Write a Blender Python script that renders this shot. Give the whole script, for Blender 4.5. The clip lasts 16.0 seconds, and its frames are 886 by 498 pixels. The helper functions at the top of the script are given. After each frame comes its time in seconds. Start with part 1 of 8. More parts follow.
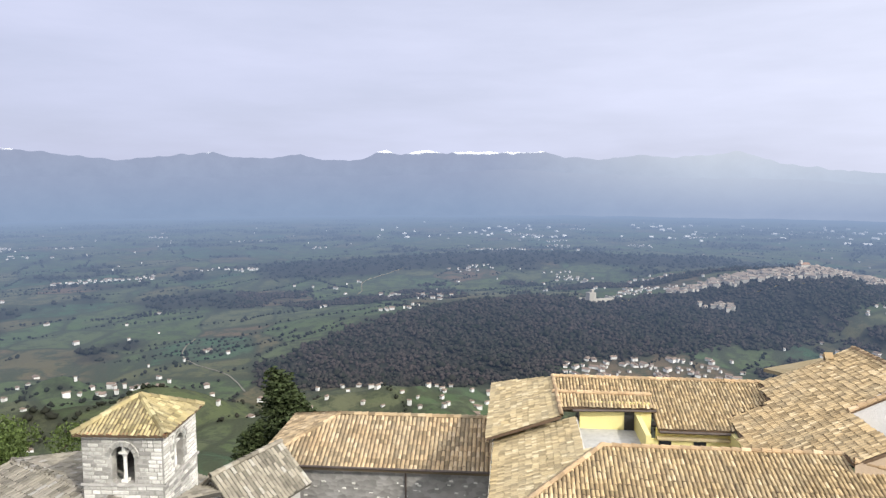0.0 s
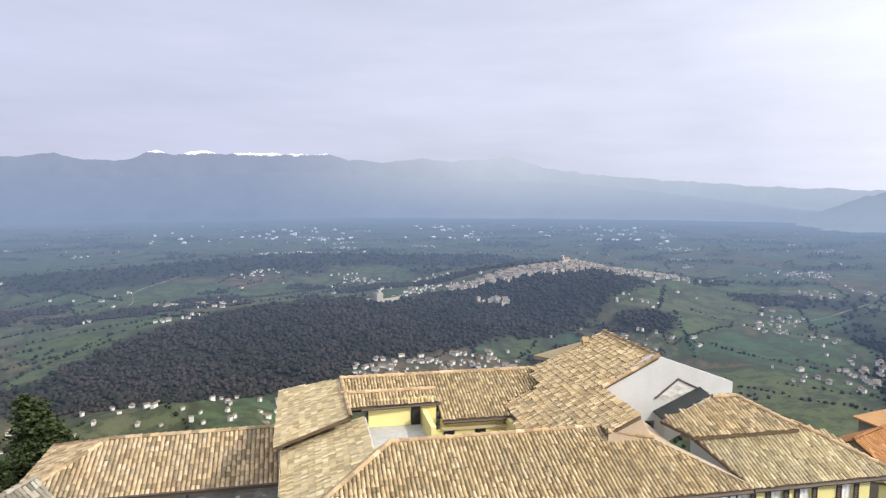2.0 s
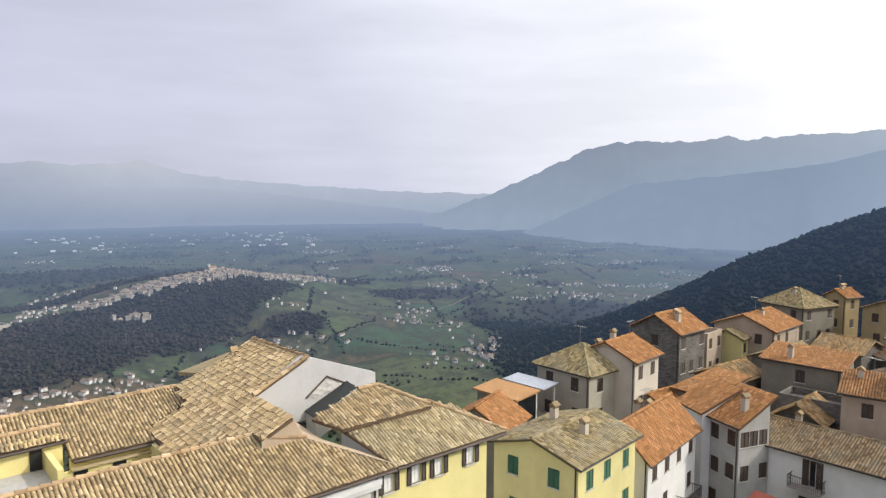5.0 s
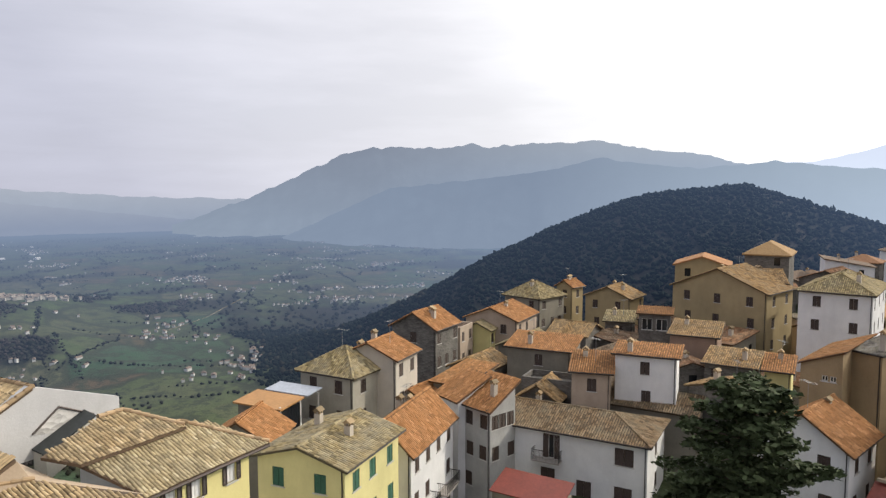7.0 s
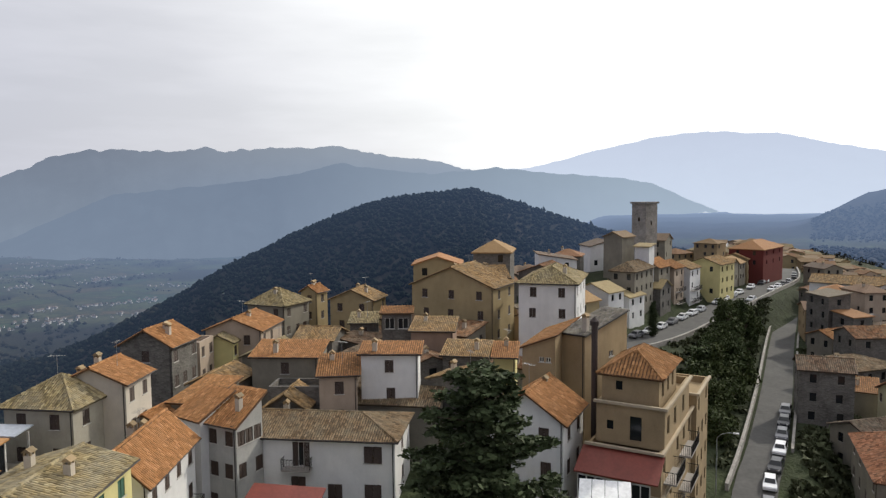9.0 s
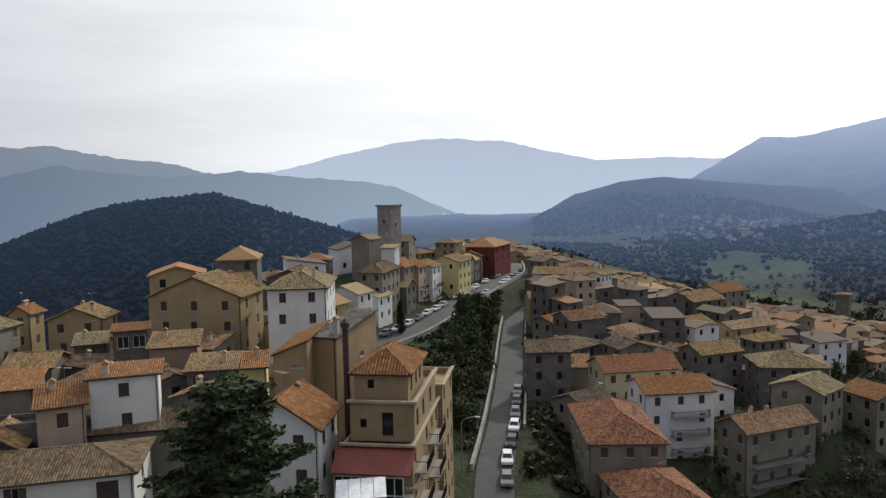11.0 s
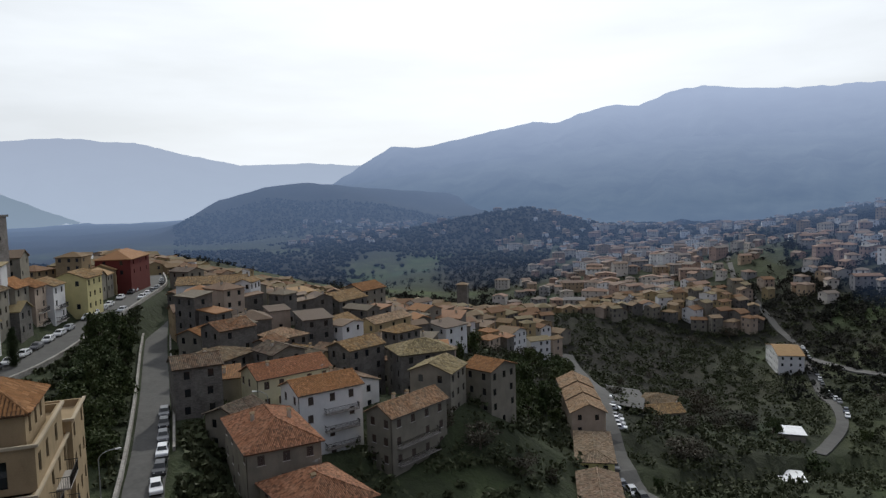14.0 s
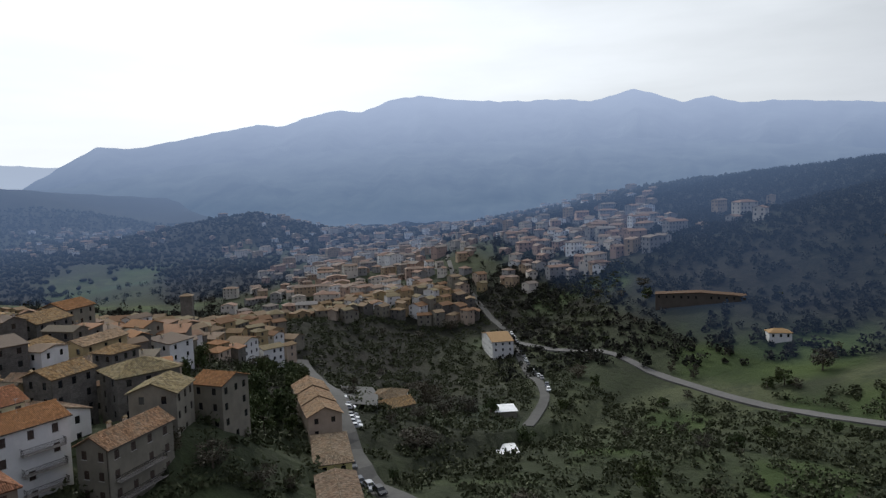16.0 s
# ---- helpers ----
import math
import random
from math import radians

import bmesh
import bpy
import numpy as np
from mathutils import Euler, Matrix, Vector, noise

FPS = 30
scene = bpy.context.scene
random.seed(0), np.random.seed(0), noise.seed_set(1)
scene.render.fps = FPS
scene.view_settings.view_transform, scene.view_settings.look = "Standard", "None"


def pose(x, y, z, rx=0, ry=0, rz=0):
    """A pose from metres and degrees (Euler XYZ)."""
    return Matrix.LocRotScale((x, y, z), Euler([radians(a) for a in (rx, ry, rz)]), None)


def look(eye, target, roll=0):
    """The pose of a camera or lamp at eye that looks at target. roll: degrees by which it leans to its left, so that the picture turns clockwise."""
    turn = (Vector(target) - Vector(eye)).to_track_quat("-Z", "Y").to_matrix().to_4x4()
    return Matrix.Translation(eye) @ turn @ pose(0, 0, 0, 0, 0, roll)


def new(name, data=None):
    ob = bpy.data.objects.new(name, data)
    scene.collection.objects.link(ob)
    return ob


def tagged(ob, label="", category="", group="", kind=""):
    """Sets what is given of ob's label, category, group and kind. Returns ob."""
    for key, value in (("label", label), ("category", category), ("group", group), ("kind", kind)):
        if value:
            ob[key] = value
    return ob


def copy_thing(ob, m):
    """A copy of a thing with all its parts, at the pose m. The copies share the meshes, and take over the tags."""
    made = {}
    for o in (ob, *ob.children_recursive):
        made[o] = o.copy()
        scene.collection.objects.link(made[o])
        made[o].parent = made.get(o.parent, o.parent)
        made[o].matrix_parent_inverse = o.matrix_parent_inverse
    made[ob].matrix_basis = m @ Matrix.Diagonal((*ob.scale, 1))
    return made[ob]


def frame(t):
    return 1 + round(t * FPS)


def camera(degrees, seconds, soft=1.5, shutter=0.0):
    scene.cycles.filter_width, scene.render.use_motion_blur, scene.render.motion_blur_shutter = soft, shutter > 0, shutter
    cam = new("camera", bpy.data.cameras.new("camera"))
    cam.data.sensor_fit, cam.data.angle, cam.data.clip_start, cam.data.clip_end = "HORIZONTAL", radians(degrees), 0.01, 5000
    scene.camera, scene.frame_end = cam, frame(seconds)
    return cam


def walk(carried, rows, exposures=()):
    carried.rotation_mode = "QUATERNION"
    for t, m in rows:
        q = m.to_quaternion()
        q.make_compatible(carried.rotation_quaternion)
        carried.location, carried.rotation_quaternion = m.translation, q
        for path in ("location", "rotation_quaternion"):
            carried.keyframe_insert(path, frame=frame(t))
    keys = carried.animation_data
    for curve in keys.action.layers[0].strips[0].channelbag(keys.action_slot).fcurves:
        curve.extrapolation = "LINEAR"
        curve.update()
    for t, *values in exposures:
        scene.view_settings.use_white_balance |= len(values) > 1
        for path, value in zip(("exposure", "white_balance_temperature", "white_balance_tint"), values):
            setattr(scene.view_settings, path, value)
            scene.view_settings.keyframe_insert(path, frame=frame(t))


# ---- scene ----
EXPOSURES = [(0.0, -0.22, 6350, 9), (4.0, -0.42, 6450, 8), (6.5, -0.6, 6600, 9), (9.0, -0.93, 6500, 8), (11.5, -1.3, 6250, 8), (13.5, -1.5, 6150, 7), (16.0, -1.44, 6100, 7)]
# the camera is turned at arm's length on one spot
EYE = 45.0
cam = camera(65.67, 16.0, soft=1.35)
ROWS = [
    (0.0, 84.00, -0.00, 0.00),
    (0.5, 84.08, -0.09, -4.54),
    (1.0, 84.12, -0.17, -8.75),
    (1.5, 84.19, -0.20, -13.24),
    (2.0, 84.24, -0.26, -17.73),
    (2.5, 84.33, -0.26, -22.61),
    (3.0, 84.42, -0.25, -27.28),
    (3.5, 84.55, -0.26, -32.31),
    (4.0, 84.63, -0.23, -36.97),
    (6.5, 85.08, 0.05, -61.67),
    (7.0, 85.16, 0.11, -66.55),
    (7.5, 85.25, 0.14, -71.72),
    (8.0, 85.34, 0.31, -77.04),
    (8.5, 85.41, 0.39, -82.59),
    (9.0, 85.46, 0.59, -87.81),
    (11.5, 85.45, 1.21, -113.70),
    (12.0, 85.42, 1.29, -118.66),
    (12.5, 85.38, 1.38, -123.46),
    (13.0, 85.36, 1.45, -127.79),
    (13.5, 85.31, 1.55, -132.62),
    (14.0, 85.25, 1.58, -137.53),
    (14.5, 85.19, 1.71, -143.16),
    (15.0, 85.11, 1.73, -148.76),
    (15.5, 85.04, 1.74, -154.08),
    (16.0, 84.93, 1.87, -159.85),
]
walk(cam, [(t, pose(-0.35 * math.sin(radians(yaw)), 0.35 * math.cos(radians(yaw)), EYE, pitch, roll, yaw)) for t, pitch, roll, yaw in ROWS], EXPOSURES)

# ---- world and sun ----
SUN_AZ, SUN_EL = 138.0, 34.0   # degrees clockwise from +y, and above the horizon
world = bpy.data.worlds.new("sky")
scene.world = world
world.use_nodes = True
wn, wl = world.node_tree.nodes, world.node_tree.links
wn.clear()
w_out = wn.new("ShaderNodeOutputWorld")
w_bg = wn.new("ShaderNodeBackground")
w_sky = wn.new("ShaderNodeTexSky")
w_sky.sky_type = "NISHITA"
w_sky.sun_disc = False
w_sky.sun_elevation = radians(SUN_EL)
w_sky.sun_rotation = radians(SUN_AZ)
w_sky.air_density, w_sky.dust_density, w_sky.ozone_density = 1.0, 3.0, 1.5
# thin high cloud drawn out in streaks, over the clear sky
w_co = wn.new("ShaderNodeTexCoord")
w_map = wn.new("ShaderNodeMapping")
w_map.inputs["Scale"].default_value = (1.6, 1.6, 9.0)
w_map.inputs["Rotation"].default_value = (0.06, -0.05, 0.3)
w_n = wn.new("ShaderNodeTexNoise")
w_n.inputs["Scale"].default_value = 1.5
w_n.inputs["Detail"].default_value = 7.0
w_n.inputs["Roughness"].default_value = 0.55
w_ramp = wn.new("ShaderNodeValToRGB")
w_ramp.color_ramp.elements[0].position, w_ramp.color_ramp.elements[0].color = 0.35, (0.8, 0.8, 0.8, 1)
w_ramp.color_ramp.elements[1].position, w_ramp.color_ramp.elements[1].color = 0.68, (0.97, 0.97, 0.97, 1)
w_mix = wn.new("ShaderNodeMix")
w_mix.data_type = "RGBA"
w_dot = wn.new("ShaderNodeVectorMath")
w_dot.operation = "DOT_PRODUCT"
sun_way = Vector((math.sin(radians(SUN_AZ)) * math.cos(radians(SUN_EL)), math.cos(radians(SUN_AZ)) * math.cos(radians(SUN_EL)), math.sin(radians(SUN_EL))))
w_dot.inputs[1].default_value = sun_way
w_glow = wn.new("ShaderNodeValToRGB")   # the cloud is brighter towards the sun
e = w_glow.color_ramp.elements
e[0].position, e[0].color = 0.0, (10.0, 10.4, 13.8, 1)
e[1].position, e[1].color = 1.0, (46.0, 46.0, 46.5, 1)
for at_, col in ((0.46, (13.9, 14.2, 17.0)), (0.56, (18.4, 18.6, 21.0)), (0.61, (19.4, 19.5, 21.6)), (0.69, (21.8, 21.8, 23.4)), (0.8, (29.0, 29.0, 29.5)), (0.88, (36.0, 36.0, 36.5))):
    g = e.new(at_)
    g.color = (*col, 1)
w_half = wn.new("ShaderNodeMath")
w_half.operation = "MULTIPLY_ADD"
w_half.inputs[1].default_value, w_half.inputs[2].default_value = 0.5, 0.5
wl.new(w_co.outputs["Generated"], w_map.inputs["Vector"])
wl.new(w_map.outputs["Vector"], w_n.inputs["Vector"])
wl.new(w_n.outputs["Fac"], w_ramp.inputs["Fac"])
wl.new(w_co.outputs["Generated"], w_dot.inputs[0])
wl.new(w_dot.outputs["Value"], w_half.inputs[0])
wl.new(w_half.outputs["Value"], w_glow.inputs["Fac"])
wl.new(w_ramp.outputs["Color"], w_mix.inputs["Factor"])
wl.new(w_sky.outputs["Color"], w_mix.inputs["A"])
wl.new(w_glow.outputs["Color"], w_mix.inputs["B"])
wl.new(w_mix.outputs["Result"], w_bg.inputs["Color"])
w_bg.inputs["Strength"].default_value = 0.073
wl.new(w_bg.outputs["Background"], w_out.inputs["Surface"])
sun = new("sun", bpy.data.lights.new("sun", "SUN"))
sun.data.energy, sun.data.angle, sun.data.color = 4.6, radians(1.0), (1.0, 0.93, 0.82)
sun.matrix_world = look(sun_way * 100, (0, 0, 0))

# ---- materials ----
MATS = {}


def nodes_of(name):
    m = bpy.data.materials.new(name)
    m.use_nodes = True
    t = m.node_tree
    return m, t.nodes, t.links, t.nodes["Principled BSDF"]


def noise_of(n, l, scale, detail=5.0, rough=0.6, vec=None):
    x = n.new("ShaderNodeTexNoise")
    x.inputs["Scale"].default_value, x.inputs["Detail"].default_value, x.inputs["Roughness"].default_value = scale, detail, rough
    if vec is not None:
        l.new(vec, x.inputs["Vector"])
    return x.outputs["Fac"]


def ramp_of(n, l, fac, stops):
    r = n.new("ShaderNodeValToRGB")
    e = r.color_ramp.elements
    while len(e) < len(stops):
        e.new(0.5)
    for k, (p, c) in enumerate(stops):
        e[k].position, e[k].color = p, (*c, 1)
    l.new(fac, r.inputs["Fac"])
    return r.outputs["Color"]


def mix_of(n, l, fac, a, b, mode="MIX"):
    x = n.new("ShaderNodeMix")
    x.data_type, x.blend_type = "RGBA", mode
    for s, v in (("Factor", fac), ("A", a), ("B", b)):
        if isinstance(v, (int, float)):
            x.inputs[s].default_value = v
        elif isinstance(v, tuple):
            x.inputs[s].default_value = (*v, 1)
        else:
            l.new(v, x.inputs[s])
    return x.outputs["Result"]


def bump_of(n, l, b, height, strength, dist=0.02):
    x = n.new("ShaderNodeBump")
    x.inputs["Strength"].default_value, x.inputs["Distance"].default_value = strength, dist
    l.new(height, x.inputs["Height"])
    l.new(x.outputs["Normal"], b.inputs["Normal"])


def world_pos(n):
    return n.new("ShaderNodeNewGeometry").outputs["Position"]


def shade(c, k):
    return tuple(min(1.0, v * k) for v in c)


def plaster(c, dirt=0.5):
    """Painted or bare render: rain streaks, patches and grain."""
    key = ("plaster", c, dirt)
    if key not in MATS:
        m, n, l, b = nodes_of("plaster")
        p = world_pos(n)
        mp = n.new("ShaderNodeMapping")
        mp.inputs["Scale"].default_value = (0.8, 0.8, 0.3)
        l.new(p, mp.inputs["Vector"])
        streak = noise_of(n, l, 1.3, 6, 0.65, mp.outputs["Vector"])
        patch = noise_of(n, l, 0.35, 5, 0.6, p)
        grain = noise_of(n, l, 9.0, 4, 0.6, p)
        a = ramp_of(n, l, streak, [(0.35, shade(c, 1 - 0.5 * dirt)), (0.6, c)])
        d = ramp_of(n, l, patch, [(0.35, shade(c, 1 - 0.35 * dirt)), (0.65, shade(c, 1.06))])
        k = mix_of(n, l, 0.7, a, d)
        k = mix_of(n, l, 0.25 * dirt, k, ramp_of(n, l, grain, [(0.3, shade(c, 0.6)), (0.7, shade(c, 1.1))]))
        l.new(k, b.inputs["Base Color"])
        b.inputs["Roughness"].default_value = 0.93
        b.inputs["Specular IOR Level"].default_value = 0.2
        bump_of(n, l, b, grain, 0.35, 0.03)
        MATS[key] = m
    return MATS[key]


def stone(c=(0.3, 0.28, 0.25)):
    """Rubble masonry with pale mortar and dark blocks."""
    key = ("stone", c)
    if key not in MATS:
        m, n, l, b = nodes_of("rubble_stone")
        p = world_pos(n)
        mp = n.new("ShaderNodeMapping")
        mp.inputs["Scale"].default_value = (1, 1, 1.7)
        l.new(p, mp.inputs["Vector"])
        v = n.new("ShaderNodeTexVoronoi")
        v.inputs["Scale"].default_value = 2.6
        l.new(mp.outputs["Vector"], v.inputs["Vector"])
        patch = noise_of(n, l, 0.5, 6, 0.6, p)
        tone = ramp_of(n, l, v.outputs["Color"], [(0.2, shade(c, 0.65)), (0.8, shade(c, 1.25))])
        k = mix_of(n, l, 0.5, tone, ramp_of(n, l, patch, [(0.35, shade(c, 0.55)), (0.65, shade(c, 1.3))]))
        l.new(k, b.inputs["Base Color"])
        b.inputs["Roughness"].default_value = 0.95
        b.inputs["Specular IOR Level"].default_value = 0.2
        bump_of(n, l, b, v.outputs["Distance"], 0.6, 0.08)
        MATS[key] = m
    return MATS[key]


def tile_mat(c, lichen=0.4, spread=0.3):
    """Fired clay roof tile: every tile its own tone, with lichen and soot."""
    key = ("tile", c, lichen, spread)
    if key not in MATS:
        m, n, l, b = nodes_of("clay_tile")
        g = n.new("ShaderNodeNewGeometry")
        oi = n.new("ShaderNodeObjectInfo")
        ad = n.new("ShaderNodeMath")
        ad.operation = "ADD"
        fr = n.new("ShaderNodeMath")
        fr.operation = "FRACT"
        l.new(g.outputs["Random Per Island"], ad.inputs[0])
        l.new(oi.outputs["Random"], ad.inputs[1])
        l.new(ad.outputs[0], fr.inputs[0])
        p = g.outputs["Position"]
        tone = ramp_of(n, l, fr.outputs[0], [(0.0, shade(c, 1 - spread * 1.3)), (0.5, c), (0.85, shade(c, 1 + spread * 0.7)), (1.0, (min(1, c[0] * 1.5), min(1, c[1] * 1.6), min(1, c[2] * 1.8)))])
        patch = noise_of(n, l, 0.6, 6, 0.65, p)
        fine = noise_of(n, l, 7.0, 5, 0.65, p)
        grey = (0.33, 0.30, 0.22)
        k = mix_of(n, l, ramp_of(n, l, patch, [(0.42, (0, 0, 0)), (0.68, (lichen, lichen, lichen))]), tone, grey)
        k = mix_of(n, l, ramp_of(n, l, fine, [(0.5, (0, 0, 0)), (0.78, (0.4, 0.4, 0.4))]), k, shade(c, 0.5))
        l.new(k, b.inputs["Base Color"])
        b.inputs["Roughness"].default_value = 0.9
        b.inputs["Specular IOR Level"].default_value = 0.25
        bump_of(n, l, b, fine, 0.3, 0.02)
        MATS[key] = m
    return MATS[key]


def far_tile(c):
    """Tiled slope too far off for single tiles: courses as relief along the local slope."""
    key = ("far_tile", c)
    if key not in MATS:
        m, n, l, b = nodes_of("clay_tile_far")
        p = world_pos(n)
        oi = n.new("ShaderNodeObjectInfo")
        patch = noise_of(n, l, 0.45, 6, 0.7, p)
        fine = noise_of(n, l, 3.5, 4, 0.7, p)
        tone = ramp_of(n, l, oi.outputs["Random"], [(0.0, shade(c, 0.7)), (0.5, c), (1.0, shade(c, 1.25))])
        k = mix_of(n, l, 0.5, tone, ramp_of(n, l, patch, [(0.35, shade(c, 0.6)), (0.7, shade(c, 1.15))]))
        k = mix_of(n, l, 0.45, k, ramp_of(n, l, fine, [(0.3, shade(c, 0.45)), (0.7, shade(c, 1.35))]))
        l.new(k, b.inputs["Base Color"])
        b.inputs["Roughness"].default_value = 0.92
        bump_of(n, l, b, fine, 0.6, 0.1)
        MATS[key] = m
    return MATS[key]


def plain_mat(name, c, rough=0.7, metal=0.0, var=0.25, scale=4.0, bump=0.15):
    key = (name, c)
    if key not in MATS:
        m, n, l, b = nodes_of(name)
        p = world_pos(n)
        f = noise_of(n, l, scale, 5, 0.6, p)
        f2 = noise_of(n, l, scale * 0.17, 4, 0.6, p)
        k = mix_of(n, l, 0.5, ramp_of(n, l, f, [(0.3, shade(c, 1 - var)), (0.7, shade(c, 1 + var))]), ramp_of(n, l, f2, [(0.35, shade(c, 1 - var)), (0.65, shade(c, 1 + var * 0.6))]))
        l.new(k, b.inputs["Base Color"])
        b.inputs["Roughness"].default_value, b.inputs["Metallic"].default_value = rough, metal
        if bump:
            bump_of(n, l, b, f, bump, 0.02)
        MATS[key] = m
    return MATS[key]


def glass_dark():
    if "glass" not in MATS:
        m, n, l, b = nodes_of("window_glass")
        b.inputs["Base Color"].default_value = (0.015, 0.017, 0.02, 1)
        b.inputs["Roughness"].default_value = 0.08
        f = noise_of(n, l, 0.8, 2)
        bump_of(n, l, b, f, 0.05, 0.05)
        MATS["glass"] = m
    return MATS["glass"]


def leaf_mat(c, name="foliage"):
    key = (name, c)
    if key not in MATS:
        m, n, l, b = nodes_of(name)
        g = n.new("ShaderNodeNewGeometry")
        oi = n.new("ShaderNodeObjectInfo")
        t = ramp_of(n, l, g.outputs["Random Per Island"], [(0.0, shade(c, 0.5)), (0.6, c), (1.0, shade(c, 1.7))])
        t2 = ramp_of(n, l, oi.outputs["Random"], [(0.0, shade(c, 0.7)), (1.0, (c[0] * 1.5, c[1] * 1.15, c[2] * 0.9))])
        l.new(mix_of(n, l, 0.4, t, t2), b.inputs["Base Color"])
        b.inputs["Roughness"].default_value = 0.75
        b.inputs["Specular IOR Level"].default_value = 0.2
        MATS[key] = m
    return MATS[key]


HAZE = (0.225, 0.325, 0.535)      # haze painted as emission on far surfaces: its colour away from the sun
HAZE_SUN = (0.36, 0.58, 1.08)   # and towards it, where it is brighter


def painted_haze(n, l, b, near=680.0, depth=3400.0, most=0.98, power=0.66):
    """Painted haze: emission mixed over the surface, growing with the way from the town."""
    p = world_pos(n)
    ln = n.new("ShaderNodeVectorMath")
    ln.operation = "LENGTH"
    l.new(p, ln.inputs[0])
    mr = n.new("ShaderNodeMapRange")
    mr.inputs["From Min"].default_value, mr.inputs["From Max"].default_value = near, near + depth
    hd = n.new("ShaderNodeVectorMath")      # haze is painted thicker up the southern valley
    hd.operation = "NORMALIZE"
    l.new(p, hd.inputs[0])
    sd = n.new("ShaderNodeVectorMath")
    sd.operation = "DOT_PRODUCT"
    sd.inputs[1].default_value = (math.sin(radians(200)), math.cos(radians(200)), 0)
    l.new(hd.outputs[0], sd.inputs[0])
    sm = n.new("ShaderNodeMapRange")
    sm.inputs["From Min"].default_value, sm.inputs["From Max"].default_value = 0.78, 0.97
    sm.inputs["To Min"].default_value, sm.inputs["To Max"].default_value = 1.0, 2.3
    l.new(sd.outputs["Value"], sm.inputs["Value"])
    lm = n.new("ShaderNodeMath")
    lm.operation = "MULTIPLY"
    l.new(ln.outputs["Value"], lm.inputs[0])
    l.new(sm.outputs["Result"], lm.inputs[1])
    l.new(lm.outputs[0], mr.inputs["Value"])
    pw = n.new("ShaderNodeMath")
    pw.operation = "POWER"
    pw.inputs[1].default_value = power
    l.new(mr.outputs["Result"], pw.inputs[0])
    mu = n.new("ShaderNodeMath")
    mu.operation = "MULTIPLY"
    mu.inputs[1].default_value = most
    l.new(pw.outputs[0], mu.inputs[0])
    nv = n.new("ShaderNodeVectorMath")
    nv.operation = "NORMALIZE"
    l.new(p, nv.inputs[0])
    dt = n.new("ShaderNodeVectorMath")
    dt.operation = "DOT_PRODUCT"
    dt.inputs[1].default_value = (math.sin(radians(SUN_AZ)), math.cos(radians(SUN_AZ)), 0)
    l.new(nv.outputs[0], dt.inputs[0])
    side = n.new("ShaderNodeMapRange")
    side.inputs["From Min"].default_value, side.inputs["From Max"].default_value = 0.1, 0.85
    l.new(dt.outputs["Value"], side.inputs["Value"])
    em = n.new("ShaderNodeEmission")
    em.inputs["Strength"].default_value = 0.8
    near_haze = mix_of(n, l, side.outputs["Result"], HAZE, HAZE_SUN)
    far_haze = mix_of(n, l, side.outputs["Result"], (0.42, 0.55, 0.80), (0.80, 1.02, 1.45))
    l.new(mix_of(n, l, mr.outputs["Result"], near_haze, far_haze), em.inputs["Color"])
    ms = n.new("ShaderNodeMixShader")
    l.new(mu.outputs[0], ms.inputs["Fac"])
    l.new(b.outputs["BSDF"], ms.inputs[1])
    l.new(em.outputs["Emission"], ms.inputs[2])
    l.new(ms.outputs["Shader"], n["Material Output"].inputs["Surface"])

# ---- building blocks ----
def mesh_of(name, verts, faces, mats, idx=None, smooth=False):
    me = bpy.data.meshes.new(name)
    me.from_pydata([tuple(v) for v in verts], [], [tuple(f) for f in faces])
    for m in (mats if isinstance(mats, (list, tuple)) else [mats]):
        me.materials.append(m)
    if idx is not None:
        me.polygons.foreach_set("material_index", np.array(idx, dtype=np.int32))
    if smooth:
        me.polygons.foreach_set("use_smooth", np.ones(len(me.polygons), dtype=bool))
    me.update()
    return me


def part(name, me, parent, m=None, label="", kind=""):
    ob = new(name, me)
    ob.parent = parent
    if m is not None:
        ob.matrix_basis = m
    return tagged(ob, label=label, kind=kind)


def thing(name, label, category, m, group="", kind=""):
    ob = new(name)
    ob.empty_display_size = 0.3
    ob.matrix_basis = m
    return tagged(ob, label, category, group, kind)


